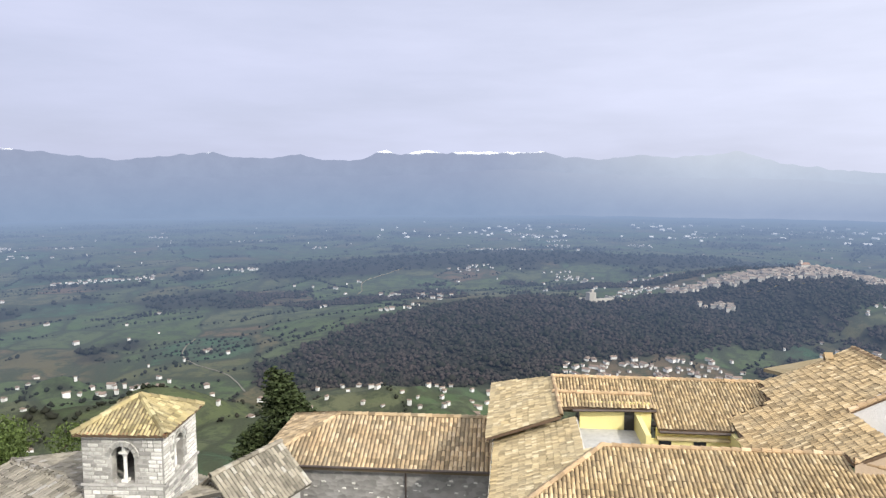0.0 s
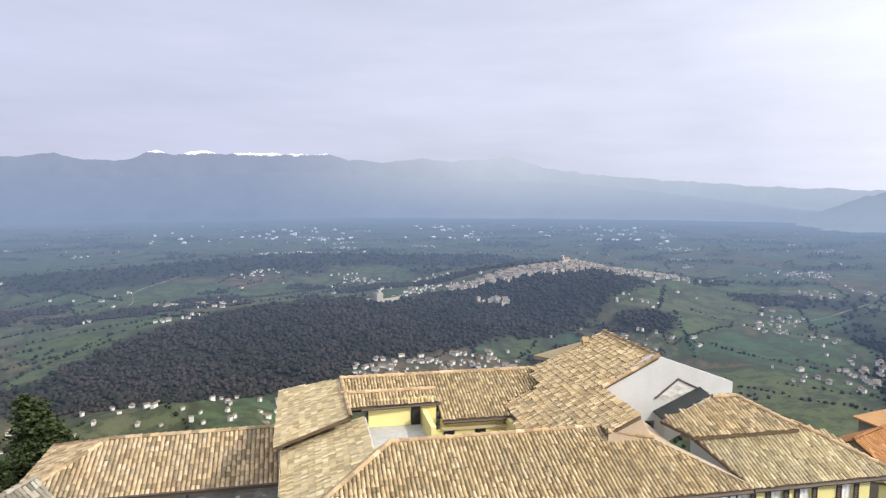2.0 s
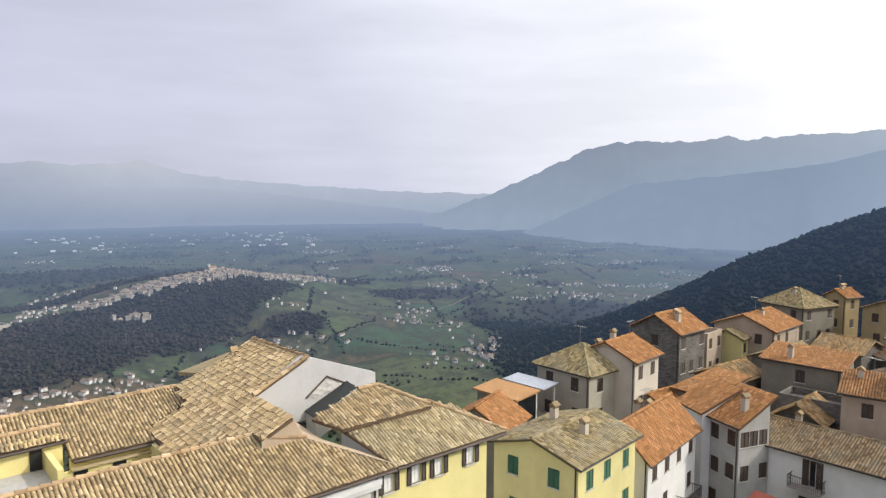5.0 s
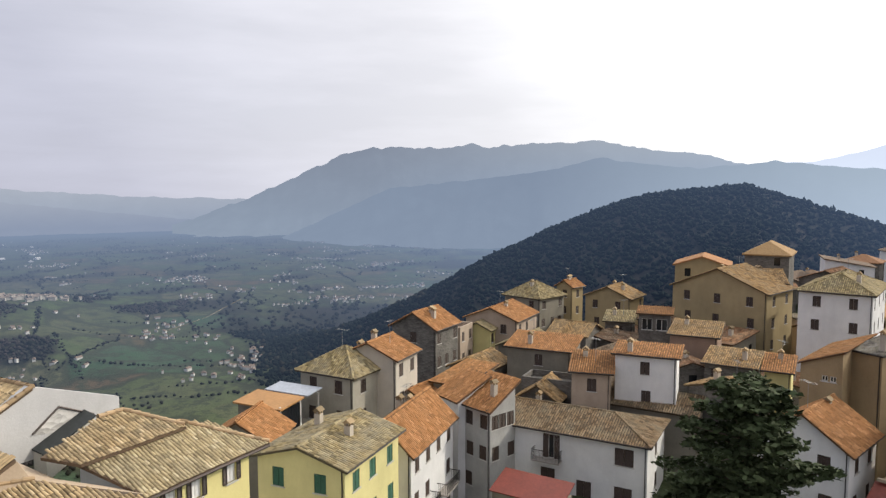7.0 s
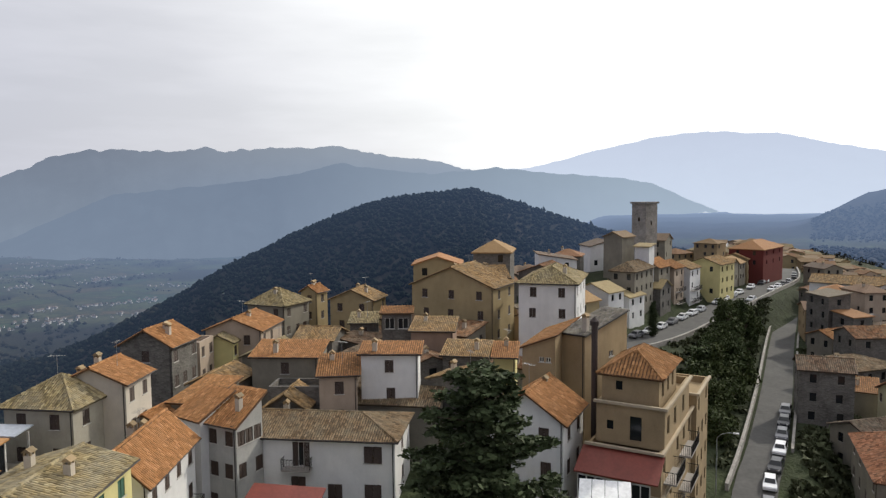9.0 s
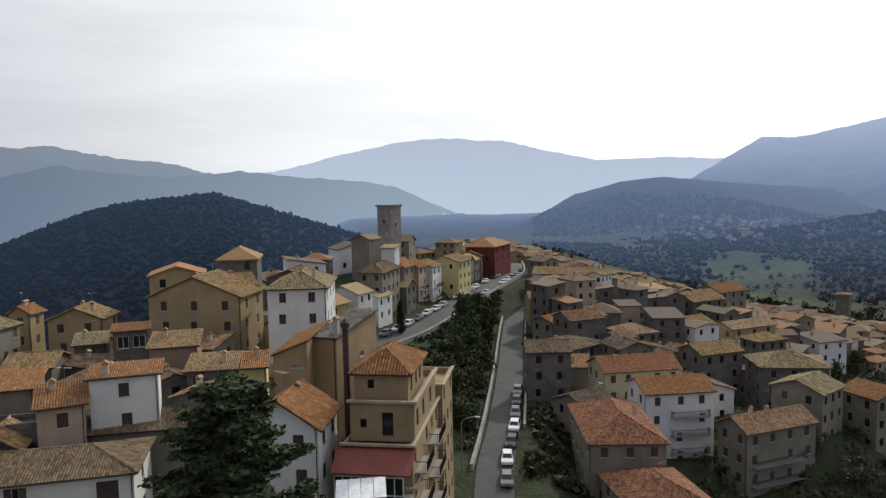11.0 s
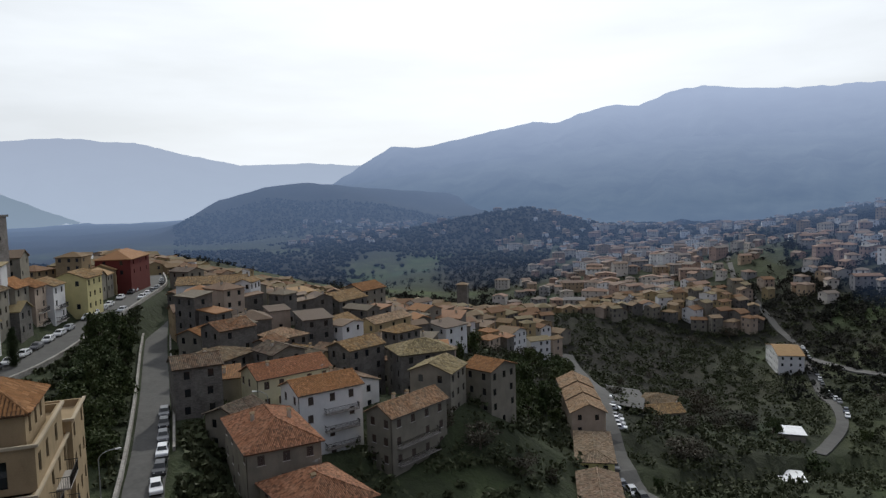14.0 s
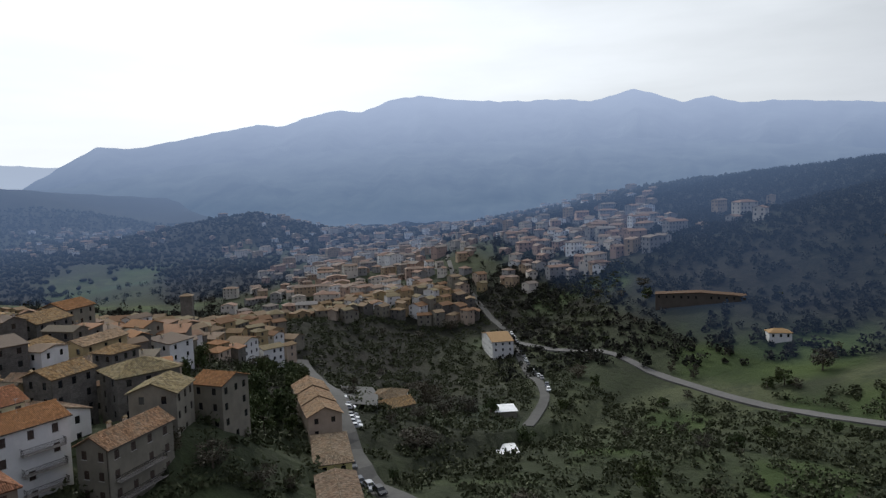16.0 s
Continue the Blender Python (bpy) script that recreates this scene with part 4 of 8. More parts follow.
def house(label, x, y, eave, rot, d, w, kind="gx", rise=1.6, wall=None, tile=(0.36, 0.2, 0.11), base=None, west=(), south=(), shut="shut", wood=(0.05, 0.03, 0.02), near=1, ov=0.4,
          chim=(), category="house", group="", lichen=0.4, north=(), east=(), name="house", parent=None, balc=(), plain=False):
    """A house with its near corner at (x, y), its side d along rot and its side w to the left of that; eave: height of the eaves."""
    if base is None:
        gx, gy = np.array([0, d, d, 0, d / 2]), np.array([0, 0, w, w, w / 2])
        cr, sr = math.cos(radians(rot)), math.sin(radians(rot))
        base = min(float(np.min(ground(x + gx * cr - gy * sr, y + gx * sr + gy * cr))) - 0.6, eave - 3.0)
    h = eave - base
    cr, sr = math.cos(radians(rot)), math.sin(radians(rot))
    PLACED.append((x + d / 2 * cr - w / 2 * sr, y + d / 2 * sr + w / 2 * cr, math.hypot(d, w) / 2))
    if parent is None:
        top = thing(name, label, category, pose(x, y, base, 0, 0, rot), group)
    else:
        top = new(name)
        top.parent = parent
        top.matrix_basis = parent.matrix_basis.inverted() @ pose(x, y, base, 0, 0, rot)
    wall = wall or plaster((0.5, 0.44, 0.36))
    s = Shape()
    faces = {"W": ((0, w, 0), (0, -1, 0), w, west), "S": ((0, 0, 0), (1, 0, 0), d, south), "E": ((d, 0, 0), (0, 1, 0), w, east), "N": ((d, w, 0), (-1, 0, 0), d, north)}
    turn = {"W": -90, "S": 0, "E": 90, "N": 180}
    for f, (o, u, ln, holes) in faces.items():
        if isinstance(holes, tuple) and len(holes) == 2 and isinstance(holes[0], int):
            holes = auto_holes(ln, h, *holes, rnd=random.Random(int(x * 7 + y * 13 + ln * 3)), miss=0.12)
        holes = [q if len(q) > 4 else (*q, shut) for q in holes]
        panel(s, o, u, ln, h, [q[:4] for q in holes])
        for q in holes:
            a0, b0, a1, b1, style = q
            if a0 <= 0.05 or a1 >= ln - 0.05 or b0 <= 0.02 or b1 >= h - 0.02:
                continue
            p = Vector(o) + Vector(u) * a0
            window_parts(top, pose(p.x, p.y, b0, 0, 0, turn[f]), a1 - a0, b1 - b0, style, wood, far=near != 1)
    if kind == "gx":
        s.add([(0, w, h), (0, 0, h), (0, w / 2, h + rise)], [(0, 1, 2)])
        s.add([(d, 0, h), (d, w, h), (d, w / 2, h + rise)], [(0, 1, 2)])
    elif kind in ("gy", "hipr", "hipl"):
        if kind != "hipr":
            s.add([(0, 0, h), (d, 0, h), (d / 2, 0, h + rise)], [(0, 1, 2)])
        if kind != "hipl":
            s.add([(d, w, h), (0, w, h), (d / 2, w, h + rise)], [(0, 1, 2)])
    elif kind in ("sx", "sx-"):
        a = d if kind == "sx" else 0
        s.add([(0, 0, h), (d, 0, h), (a, 0, h + rise)], [(0, 1, 2)])
        s.add([(d, w, h), (0, w, h), (a, w, h + rise)], [(0, 1, 2)])
        s.add([(a, 0, h), (a, w, h), (a, w, h + rise), (a, 0, h + rise)], [(0, 1, 2, 3)] if kind == "sx" else [(3, 2, 1, 0)])
    elif kind == "sy":
        s.add([(0, w, h), (0, 0, h), (0, w, h + rise)], [(0, 1, 2)])
        s.add([(d, 0, h), (d, w, h), (d, w, h + rise)], [(0, 1, 2)])
        s.add([(d, w, h), (0, w, h), (0, w, h + rise), (d, w, h + rise)], [(0, 1, 2, 3)])
    elif kind == "flat":      # a flat roof behind a low parapet
        t = 0.25
        q = h - 0.7
        ring = [(0, 0), (d, 0), (d, w), (0, w)]
        inn = [(t, t), (d - t, t), (d - t, w - t), (t, w - t)]
        s.add([(*p, h) for p in ring] + [(*p, h) for p in inn] + [(*p, q) for p in inn],
              [(0, 1, 5, 4), (1, 2, 6, 5), (2, 3, 7, 6), (3, 0, 4, 7), (4, 5, 9, 8), (5, 6, 10, 9), (6, 7, 11, 10), (7, 4, 8, 11), (8, 9, 10, 11)])
    part("wall", s.weld().mesh("wall", wall), top)
    fresh = tile[2] < 0.22 * tile[0]
    tm = tile_mat(tile, min(lichen, 0.08 if fresh else 1.0), 0.22 if fresh else 0.42) if near else far_tile(tile)
    slopes = roof_slopes(kind, d, w, rise, ov, h)
    if slopes and near:
        roof = new("roof")
        roof.parent = top
        for poly in slopes:
            roof_slope(roof, poly, tm, plain_mat("roof_deck", shade(tile, 0.3)), near, 0.14, 0.24 if near == 1 else 0.3, 0.38 if near == 1 else 0.48)
        ridge_tiles(roof, slopes, tm)
    elif slopes:
        r = Shape()
        for poly in slopes:
            r.prism(poly, 0.22)
        part("roof", r.mesh("roof", tm), top)
    if near == 1 and slopes and not plain:
        iron = plain_mat("gutter_metal", (0.05, 0.042, 0.038), 0.5, 0.4)
        part("drainpipe", Shape().tube((-0.07, 0.18, 0.5), (-0.07, 0.18, h - 0.15), 0.045, 0.045, 6).tube((-0.07, 0.18, h - 0.15), (-ov, 0.18, h - 0.05), 0.045, 0.045, 6).mesh("drainpipe", iron), top)
        if kind != "gx":
            lo = min(p[2] for p in slopes[0])
            part("gutter", Shape().tube((-ov - 0.05, -ov, lo - 0.03), (-ov - 0.05, w + ov, lo - 0.03), 0.07, 0.07, 6).mesh("gutter", iron), top)
        else:
            lo = min(p[2] for p in slopes[0])
            part("gutter", Shape().tube((-ov, -ov - 0.05, lo - 0.03), (d + ov, -ov - 0.05, lo - 0.03), 0.07, 0.07, 6).mesh("gutter", iron), top)
    for f, a, z, ln in balc:
        o, u = Vector(faces[f][0]), Vector(faces[f][1])
        q = o + u * a
        balcony(top, pose(q.x, q.y, z, 0, 0, turn[f]), ln)
    if near == 1 and not chim and slopes and not plain:
        cr_ = random.Random(int(abs(x * 31 + y * 17)))
        chim = [(d * cr_.uniform(0.2, 0.8), w * cr_.uniform(0.2, 0.8)) for _ in range(cr_.choice([1, 1, 2]))]
        if cr_.random() < 0.6:
            antenna(top, d * 0.5, w * cr_.uniform(0.3, 0.7), h + rise * 0.7, cr_)
    for cx, cy, *rest in chim:
        chimney(top, cx, cy, h + (rest[0] if rest else rise * 0.6))
    return top


def ridge_tiles(roof, slopes, mat):
    """Rows of half-round cap tiles on ridges and hips: wherever two slopes share an edge."""
    seen = {}
    for p in slopes:
        for k in range(len(p)):
            a, b = p[k - 1], p[k]
            key = tuple(sorted((tuple(round(c, 2) for c in a), tuple(round(c, 2) for c in b))))
            seen[key] = seen.get(key, 0) + 1
    s = Shape()
    for (a, b), c in seen.items():
        if c < 2:
            continue
        a, b = Vector(a), Vector(b)
        n = max(1, int((b - a).length / 0.42))
        for k in range(n):
            p, q = a.lerp(b, k / n), a.lerp(b, (k + 1.12) / n)
            s.tube(p + Vector((0, 0, 0.05)), q + Vector((0, 0, 0.03)), 0.15, 0.12, 6, cap=False)
    if s.v:
        part("ridge_tiles", s.mesh("ridge_tiles", mat), roof, kind="stuff")

# ---- the large yellow building below the tower ----
YELLOW = plaster((0.72, 0.63, 0.28), 0.3)
CREAM = plaster((0.66, 0.63, 0.56), 0.4)
OLD_TILE = tile_mat((0.43, 0.315, 0.172), 0.3, 0.36)
PALE_TILE = tile_mat((0.43, 0.34, 0.195), 0.35, 0.3)
DECK = plain_mat("roof_deck", (0.11, 0.07, 0.04))
GUTTER = plain_mat("gutter_metal", (0.09, 0.07, 0.06), 0.5, 0.4)
GREY_WALL = plaster((0.4, 0.38, 0.34), 0.7)
BX, BY, BZ = 8.0, 30.0, -30.0


def yl(p):
    """From the building's own axes (from the eye) to its base."""
    return (p[0] - BX, p[1] - BY, p[2] - BZ)


palace = thing("palazzo", "yellow plastered palazzo with old clay tile roofs and roof terrace", "building", pose(0, 0, EYE, 0, 0, -6) @ pose(BX, BY, BZ))


def palace_slope(poly, mat=None, pu=0.18, pv=0.32):
    return roof_slope(palace, [yl(p) for p in poly], mat or OLD_TILE, DECK, 1, 0.14, pu, pv)


FRONT = [yl(p) for p in [(3.72, 28.87, -11.32), (-0.6, 24.7, -12.82), (18.45, 24.7, -12.82), (15.57, 27.9, -11.68), (13.35, 28.0, -11.63), (13.41, 28.92, -11.30)]]
front = part("roof_slope", Shape().prism(FRONT, 0.14).mesh("roof_slope", DECK), palace)
PU, PV = 0.18, 0.32


def single(gu, gv):
    """The stretch of the front slope whose tiles are laid one by one."""
    o, u, v, nrm = slope_frame(FRONT)
    a, b = (Vector(yl((7.0, 24.7, -12.82))) - o).dot(u), (Vector(yl((7.0, 26.9, -12.06))) - o).dot(v)
    return (gu > a) & (gu < a + 6.2) & (gv > b) & (gv < b + 1.95)


part("tiles", tile_mesh("tiles", FRONT, OLD_TILE, PU, PV, skip=single), front, kind="stuff")
gu_, gv_, o_, u_, v_, n_ = tile_cells(FRONT, PU, PV, None)
take = single(gu_, gv_)
one = Shape()
ring_ = [(r * math.cos(t), y, h + r * math.sin(t) * 0.85) for r, y, h in ((PU * 0.43, -PV * 0.56, 0.034), (PU * 0.37, PV * 0.56, 0.012)) for t in (0.05, 0.85, 1.57, 2.29, 3.09)]
one.add(ring_, [(k, k + 1, k + 6, k + 5) for k in range(4)])
one_me = one.mesh("tile", OLD_TILE)
turn_ = Matrix((u_, v_, n_)).transposed().to_4x4()
rnd = random.Random(2)
for gu1, gv1 in list(zip(gu_[take], gv_[take]))[:230]:
    q = o_ + u_ * (gu1 + rnd.gauss(0, 0.007)) + v_ * (gv1 + rnd.gauss(0, 0.02)) + n_ * rnd.gauss(0, 0.005)
    part("tile", one_me, front, Matrix.Translation(q) @ turn_ @ Matrix.Rotation(rnd.gauss(0, 0.03), 4, "Z"))
palace_slope([(18.01, 31.95, -9.02), (17.9, 38.2, -9.07), (15.93, 38.2, -10.03), (13.45, 38.67, -11.23), (12.90, 35.75, -11.49), (11.11, 35.82, -12.36), (10.75, 32.68, -12.53), (10.7, 28.9, -12.56), (13.38, 28.9, -11.26),
              (13.38, 27.9, -11.26), (14.9, 27.8, -10.53), (14.9, 31.95, -10.53)], pu=0.2, pv=0.34)
palace_slope([(2.18, 38.8, -11.28), (2.6, 36.0, -12.195), (7.2, 36.0, -12.195), (7.25, 34.7, -12.62), (10.9, 34.7, -12.62), (11.0, 35.6, -12.32), (13.3, 36.9, -11.9), (13.58, 38.8, -11.28)])
palace_slope([(2.18, 38.83, -11.30), (-1.3, 41.35, -12.55), (-1.3, 32.4, -12.55), (2.25, 32.3, -11.28)], PALE_TILE)
palace_slope([(3.70, 28.85, -11.36), (2.90, 29.15, -11.63), (2.91, 33.20, -11.62), (-0.9, 33.6, -12.99), (-0.9, 24.9, -12.95)], PALE_TILE)
palace_slope([(2.0, 34.9, -11.72), (7.15, 35.2, -11.72), (7.05, 35.9, -11.3), (2.0, 35.9, -11.3)])
palace_slope([(17.3, 27.6, -11.55), (18.5, 24.75, -12.82), (25.7, 24.75, -12.82), (24.2, 27.2, -11.72), (22.8, 27.9, -11.40), (21.56, 27.8, -11.45)], PALE_TILE)
palace_slope([(16.2, 28.4, -11.02), (17.2, 27.2, -11.44), (21.46, 27.2, -11.44), (22.6, 27.2, -11.44), (20.9, 29.6, -10.57), (19.6, 29.6, -10.57)])
# narrow lit strip along the verge of the west slope
strip = Shape()
strip.prism([yl(p) for p in [(14.85, 32.0, -10.5), (15.5, 27.85, -11.6), (16.5, 27.9, -11.95), (16.0, 32.0, -11.3)]], 0.2)
strip.prism([yl(p) for p in [(15.5, 27.85, -11.6), (18.5, 24.8, -12.72), (18.9, 24.9, -12.85), (16.5, 27.9, -11.95)]], 0.2)
part("verge", strip.mesh("verge", plaster((0.46, 0.36, 0.26), 0.6)), palace, label="pale mortared verge along the roof edge")
# outer walls
walls = Shape()


def holes_at(xs, z0, z1, w, off):
    return [(x - w / 2 - off, z0 - BZ, x + w / 2 - off, z1 - BZ) for x in xs]


south_holes = holes_at([18.2, 19.8, 21.2, 23.3], -14.03, -12.97, 0.56, 17.7)
panel(walls, yl((17.7, 24.95, BZ)), (1, 0, 0), 6.75, 17.25, [(a, b, c, d) for a, b, c, d in south_holes])
part("wall", walls.mesh("wall", YELLOW), palace, label="pale yellow plaster wall")
for a, b, c, d in south_holes:
    q = yl((17.7 + a, 24.95, b + BZ))
    win = window_parts(palace, pose(*q), c - a, d - b, "open", (0.035, 0.022, 0.016))
    part("blind", Shape().box(0.05, 0.1, 0.05, c - a - 0.05, 0.125, d - b - 0.05).mesh("blind", plain_mat("white_blind", (0.75, 0.74, 0.72))), win, label="white roller blind")
rest = Shape()
panel(rest, yl((-0.6, 24.95, BZ)), (1, 0, 0), 18.3, 17.1, [])
panel(rest, yl((-1.0, 41.0, BZ)), (0, -1, 0), 16.0, 17.3, [])
panel(rest, yl((24.45, 24.95, BZ)), (0, 1, 0), 14, 17.0, [])
part("wall", rest.mesh("wall", CREAM), palace, label="pale cream plaster wall")
east = Shape()
gable = [yl(p) for p in [(14.86, 32, -12.4), (22.4, 32, -12.4), (22.4, 32, -10.6), (17.9, 32, -8.95), (14.86, 32, -10.55)]]
east.add(gable + [(p[0], p[1] + 0.4, p[2]) for p in gable], [(0, 1, 2, 3, 4), (9, 8, 7, 6, 5), (3, 2, 7, 8), (4, 3, 8, 9), (2, 1, 6, 7), (0, 4, 9, 5)])
part("gable_wall", east.mesh("gable_wall", plaster((0.52, 0.51, 0.50), 0.4)), palace, label="bare white rendered gable wall")
# roof terrace: yellow walls round a pale floor
terr = Shape()
terr.box(*yl((3.4, 35.3, -13.1)), *yl((7.0, 35.6, -11.5)))
terr.box(*yl((6.2, 32.4, -13.1)), *yl((6.45, 35.3, -12.1)))
terr.box(*yl((7.2, 34.9, -13.6)), *yl((10.9, 35.1, -12.66)))
part("terrace_wall", terr.mesh("terrace_wall", YELLOW), palace, label="yellow terrace wall")
part("terrace_floor", Shape().box(*yl((2.9, 28.9, -13.15)), *yl((6.45, 35.3, -12.95))).mesh("terrace_floor", plain_mat("screed", (0.42, 0.41, 0.39))), palace)
part("terrace_door", Shape().box(*yl((5.65, 35.25, -12.95)), *yl((6.15, 35.32, -11.65))).mesh("terrace_door", plain_mat("dark_door", (0.02, 0.018, 0.016))), palace)

terr2 = Shape()
terr2.box(*yl((7.2, 34.6, -13.16)), *yl((10.9, 34.9, -13.06)))
part("ledge", terr2.mesh("ledge", PALE_TILE), palace, label="narrow tiled ledge above the court windows")
part("court_wall", Shape().box(*yl((6.5, 34.72, -15.5)), *yl((10.9, 34.88, -13.17))).mesh("court_wall", YELLOW), palace, label="yellow court wall")
part("court_wall", Shape().box(*yl((10.75, 29.3, -15.5)), *yl((10.95, 34.9, -12.7))).mesh("court_wall", YELLOW), palace, label="yellow court wall")
for x_ in (7.3, 9.0):
    part("court_window", Shape().box(*yl((x_, 34.67, -13.6)), *yl((x_ + 0.6, 34.73, -13.22))).mesh("court_window", glass_dark()), palace)
part("parapet", Shape().box(*yl((3.0, 29.2, -13.0)), *yl((3.25, 35.2, -12.35))).mesh("parapet", CREAM), palace, label="pale plastered parapet")
# cap tiles along ridges and hips
caps = Shape()
for a_, b_ in (((3.72, 28.87, -11.32), (13.41, 28.92, -11.30)), ((3.72, 28.87, -11.32), (-0.6, 24.7, -12.82)), ((2.18, 38.8, -11.28), (13.58, 38.8, -11.28)), ((2.18, 38.8, -11.28), (2.25, 32.3, -11.26)),
               ((18.01, 31.95, -9.02), (17.9, 38.2, -9.07)), ((13.38, 28.0, -11.22), (15.57, 27.9, -11.62)), ((17.3, 27.6, -11.5), (22.8, 27.9, -11.38)), ((22.6, 27.3, -11.40), (20.9, 29.6, -10.53)),
               ((25.7, 24.75, -12.80), (22.8, 27.9, -11.38)), ((19.6, 29.6, -10.53), (20.9, 29.6, -10.53)), ((2.0, 35.9, -11.27), (7.05, 35.9, -11.27)), ((14.9, 31.9, -10.46), (18.0, 31.9, -8.97))):
    a_, b_ = Vector(yl(a_)), Vector(yl(b_))
    n_ = max(2, int((b_ - a_).length / 0.4))
    for k in range(n_):
        caps.tube(a_.lerp(b_, k / n_) + Vector((0, 0, 0.07)), a_.lerp(b_, (k + 1.1) / n_) + Vector((0, 0, 0.045)), 0.12, 0.095, 8, cap=False)
part("ridge_tiles", caps.mesh("ridge_tiles", tile_mat((0.42, 0.29, 0.165), 0.3, 0.3)), palace, kind="stuff")
# gutters and drainpipes
gut = Shape()
for a_, b_ in (((-0.6, 24.62, -12.92), (18.4, 24.62, -12.92)), ((18.5, 24.66, -12.92), (25.6, 24.66, -12.92)), ((3.0, 34.85, -11.85), (7.2, 35.15, -11.85)), ((7.3, 34.62, -12.74), (10.9, 34.62, -12.74))):
    gut.tube(yl(a_), yl(b_), 0.075, 0.075, 8)
part("gutter", gut.mesh("gutter", GUTTER), palace, label="dark metal gutter")
for x_ in (17.36, 13.2):
    part("drainpipe", Shape().tube(yl((x_, 24.66, -12.95)), yl((x_, 24.86, -13.25)), 0.05, 0.05, 8).tube(yl((x_, 24.86, -13.2)), yl((x_, 24.86, -29)), 0.05, 0.05, 8).mesh("drainpipe", GUTTER), palace)
part("cornice", Shape().box(*yl((-0.6, 24.72, -13.42)), *yl((17.66, 24.97, -13.0))).box(*yl((-0.6, 24.8, -13.62)), *yl((17.66, 24.96, -13.42))).mesh("cornice", plaster((0.72, 0.71, 0.69), 0.3)), palace, label="white moulded cornice")
# bare patch and sheet roof on the white gable
part("rubble_patch", Shape().add([yl(p) for p in ((17.95, 31.985, -11.25), (19.2, 31.985, -10.32), (20.9, 31.985, -11.15), (19.6, 31.985, -11.6))], [(3, 2, 1, 0)]).mesh("rubble_patch", stone((0.5, 0.48, 0.45))), palace, label="patch of bare rubble stone")
fr_ = Shape()
for a_, b_ in (((17.9, 31.96, -11.22), (19.2, 31.96, -10.25)), ((19.2, 31.96, -10.25), (20.95, 31.96, -11.1))):
    fr_.tube(yl(a_), yl(b_), 0.05, 0.05, 6)
part("patch_frame", fr_.mesh("patch_frame", GUTTER), palace)
part("sheet_roof", Shape().prism([yl(p) for p in ((18.0, 31.2, -12.1), (20.57, 31.2, -10.95), (20.45, 31.97, -10.73), (17.83, 31.97, -11.87))], 0.06).mesh("sheet_roof", plain_mat("dark_sheet", (0.05, 0.055, 0.055), 0.45, 0.5)), palace, label="dark grey metal sheet roof")
part("sheet_wall", Shape().prism([yl(p) for p in ((18.1, 31.3, -12.2), (20.5, 31.3, -11.05), (20.4, 31.97, -10.85), (17.9, 31.97, -11.95))], 1.2).mesh("sheet_wall", CREAM), palace)
chimney(palace, *yl((16.55, 37.9, -10.0)), 0.25, 0.3, CREAM)
part("rear_roof", Shape().prism([yl(p) for p in ((14.2, 40.4, -10.9), (16.0, 38.2, -10.9), (17.5, 38.2, -10.2), (17.3, 40.4, -10.2))], 0.2).mesh("rear_roof", PALE_TILE), palace)
fill_ = Shape().add([yl(p) for p in ((13.38, 27.88, -11.75), (15.6, 27.88, -11.78), (14.95, 27.88, -10.6), (13.38, 27.88, -11.3))], [(0, 1, 2, 3)])
part("low_wall", fill_.mesh("low_wall", plaster((0.46, 0.36, 0.26), 0.6)), palace)
for p_ in ((-0.75, 39.3, -12.3), (-0.5, 33.4, -12.2)):
    vx, vy, vz = yl(p_)
    q = 0.6
    part("roof_vent", Shape().add([(vx - 0.2 * q, vy - 0.15 * q, vz), (vx - 0.2 * q, vy + 0.15 * q, vz), (vx - 0.2 * q, vy, vz + 0.3 * q), (vx + 0.4 * q, vy - 0.15 * q, vz + 0.1), (vx + 0.4 * q, vy + 0.15 * q, vz + 0.1), (vx + 0.4 * q, vy, vz + 0.32 * q)],
                                  [(0, 2, 1), (0, 3, 5, 2), (1, 2, 5, 4), (3, 4, 5)]).mesh("roof_vent", PALE_TILE), palace)

# ---- the church and its bell tower ----
CHURCH_WALL = stone((0.25, 0.24, 0.225))
church = house("long grey stone church with an old clay tile roof", 2.9, 35.9, EYE - 15.6, 85, 7.2, 13.0, "hipl", 1.45, CHURCH_WALL, (0.41, 0.3, 0.175), base=EYE - 32, category="church", name="church", lichen=0.4, plain=True)
for y_ in (4.95, 11.4):
    part("drainpipe", Shape().tube((-0.3, y_, 16.25), (-0.08, y_, 15.9), 0.05, 0.05, 8).tube((-0.08, y_, 15.95), (-0.08, y_, 1), 0.05, 0.05, 8).mesh("drainpipe", GUTTER), church)
part("gutter", Shape().tube((-0.45, 0, 16.3), (-0.45, 13.2, 16.3), 0.07, 0.07, 8).mesh("gutter", GUTTER), church)


def ashlar(name, lo, hi):
    """Dressed limestone, each block its own tone between two."""
    key = (name, lo, hi)
    if key not in MATS:
        m, n, l, b = nodes_of(name)
        oi = n.new("ShaderNodeObjectInfo")
        p = world_pos(n)
        f = noise_of(n, l, 6.0, 5, 0.65, p)
        k = ramp_of(n, l, oi.outputs["Random"], [(0.0, lo), (0.5, tuple((a + c) / 2 for a, c in zip(lo, hi))), (1.0, hi)])
        k = mix_of(n, l, ramp_of(n, l, f, [(0.45, (0, 0, 0)), (0.75, (0.6, 0.6, 0.6))]), k, shade(lo, 0.6))
        l.new(k, b.inputs["Base Color"])
        b.inputs["Roughness"].default_value = 0.92
        bump_of(n, l, b, f, 0.4, 0.02)
        MATS[key] = m
    return MATS[key]


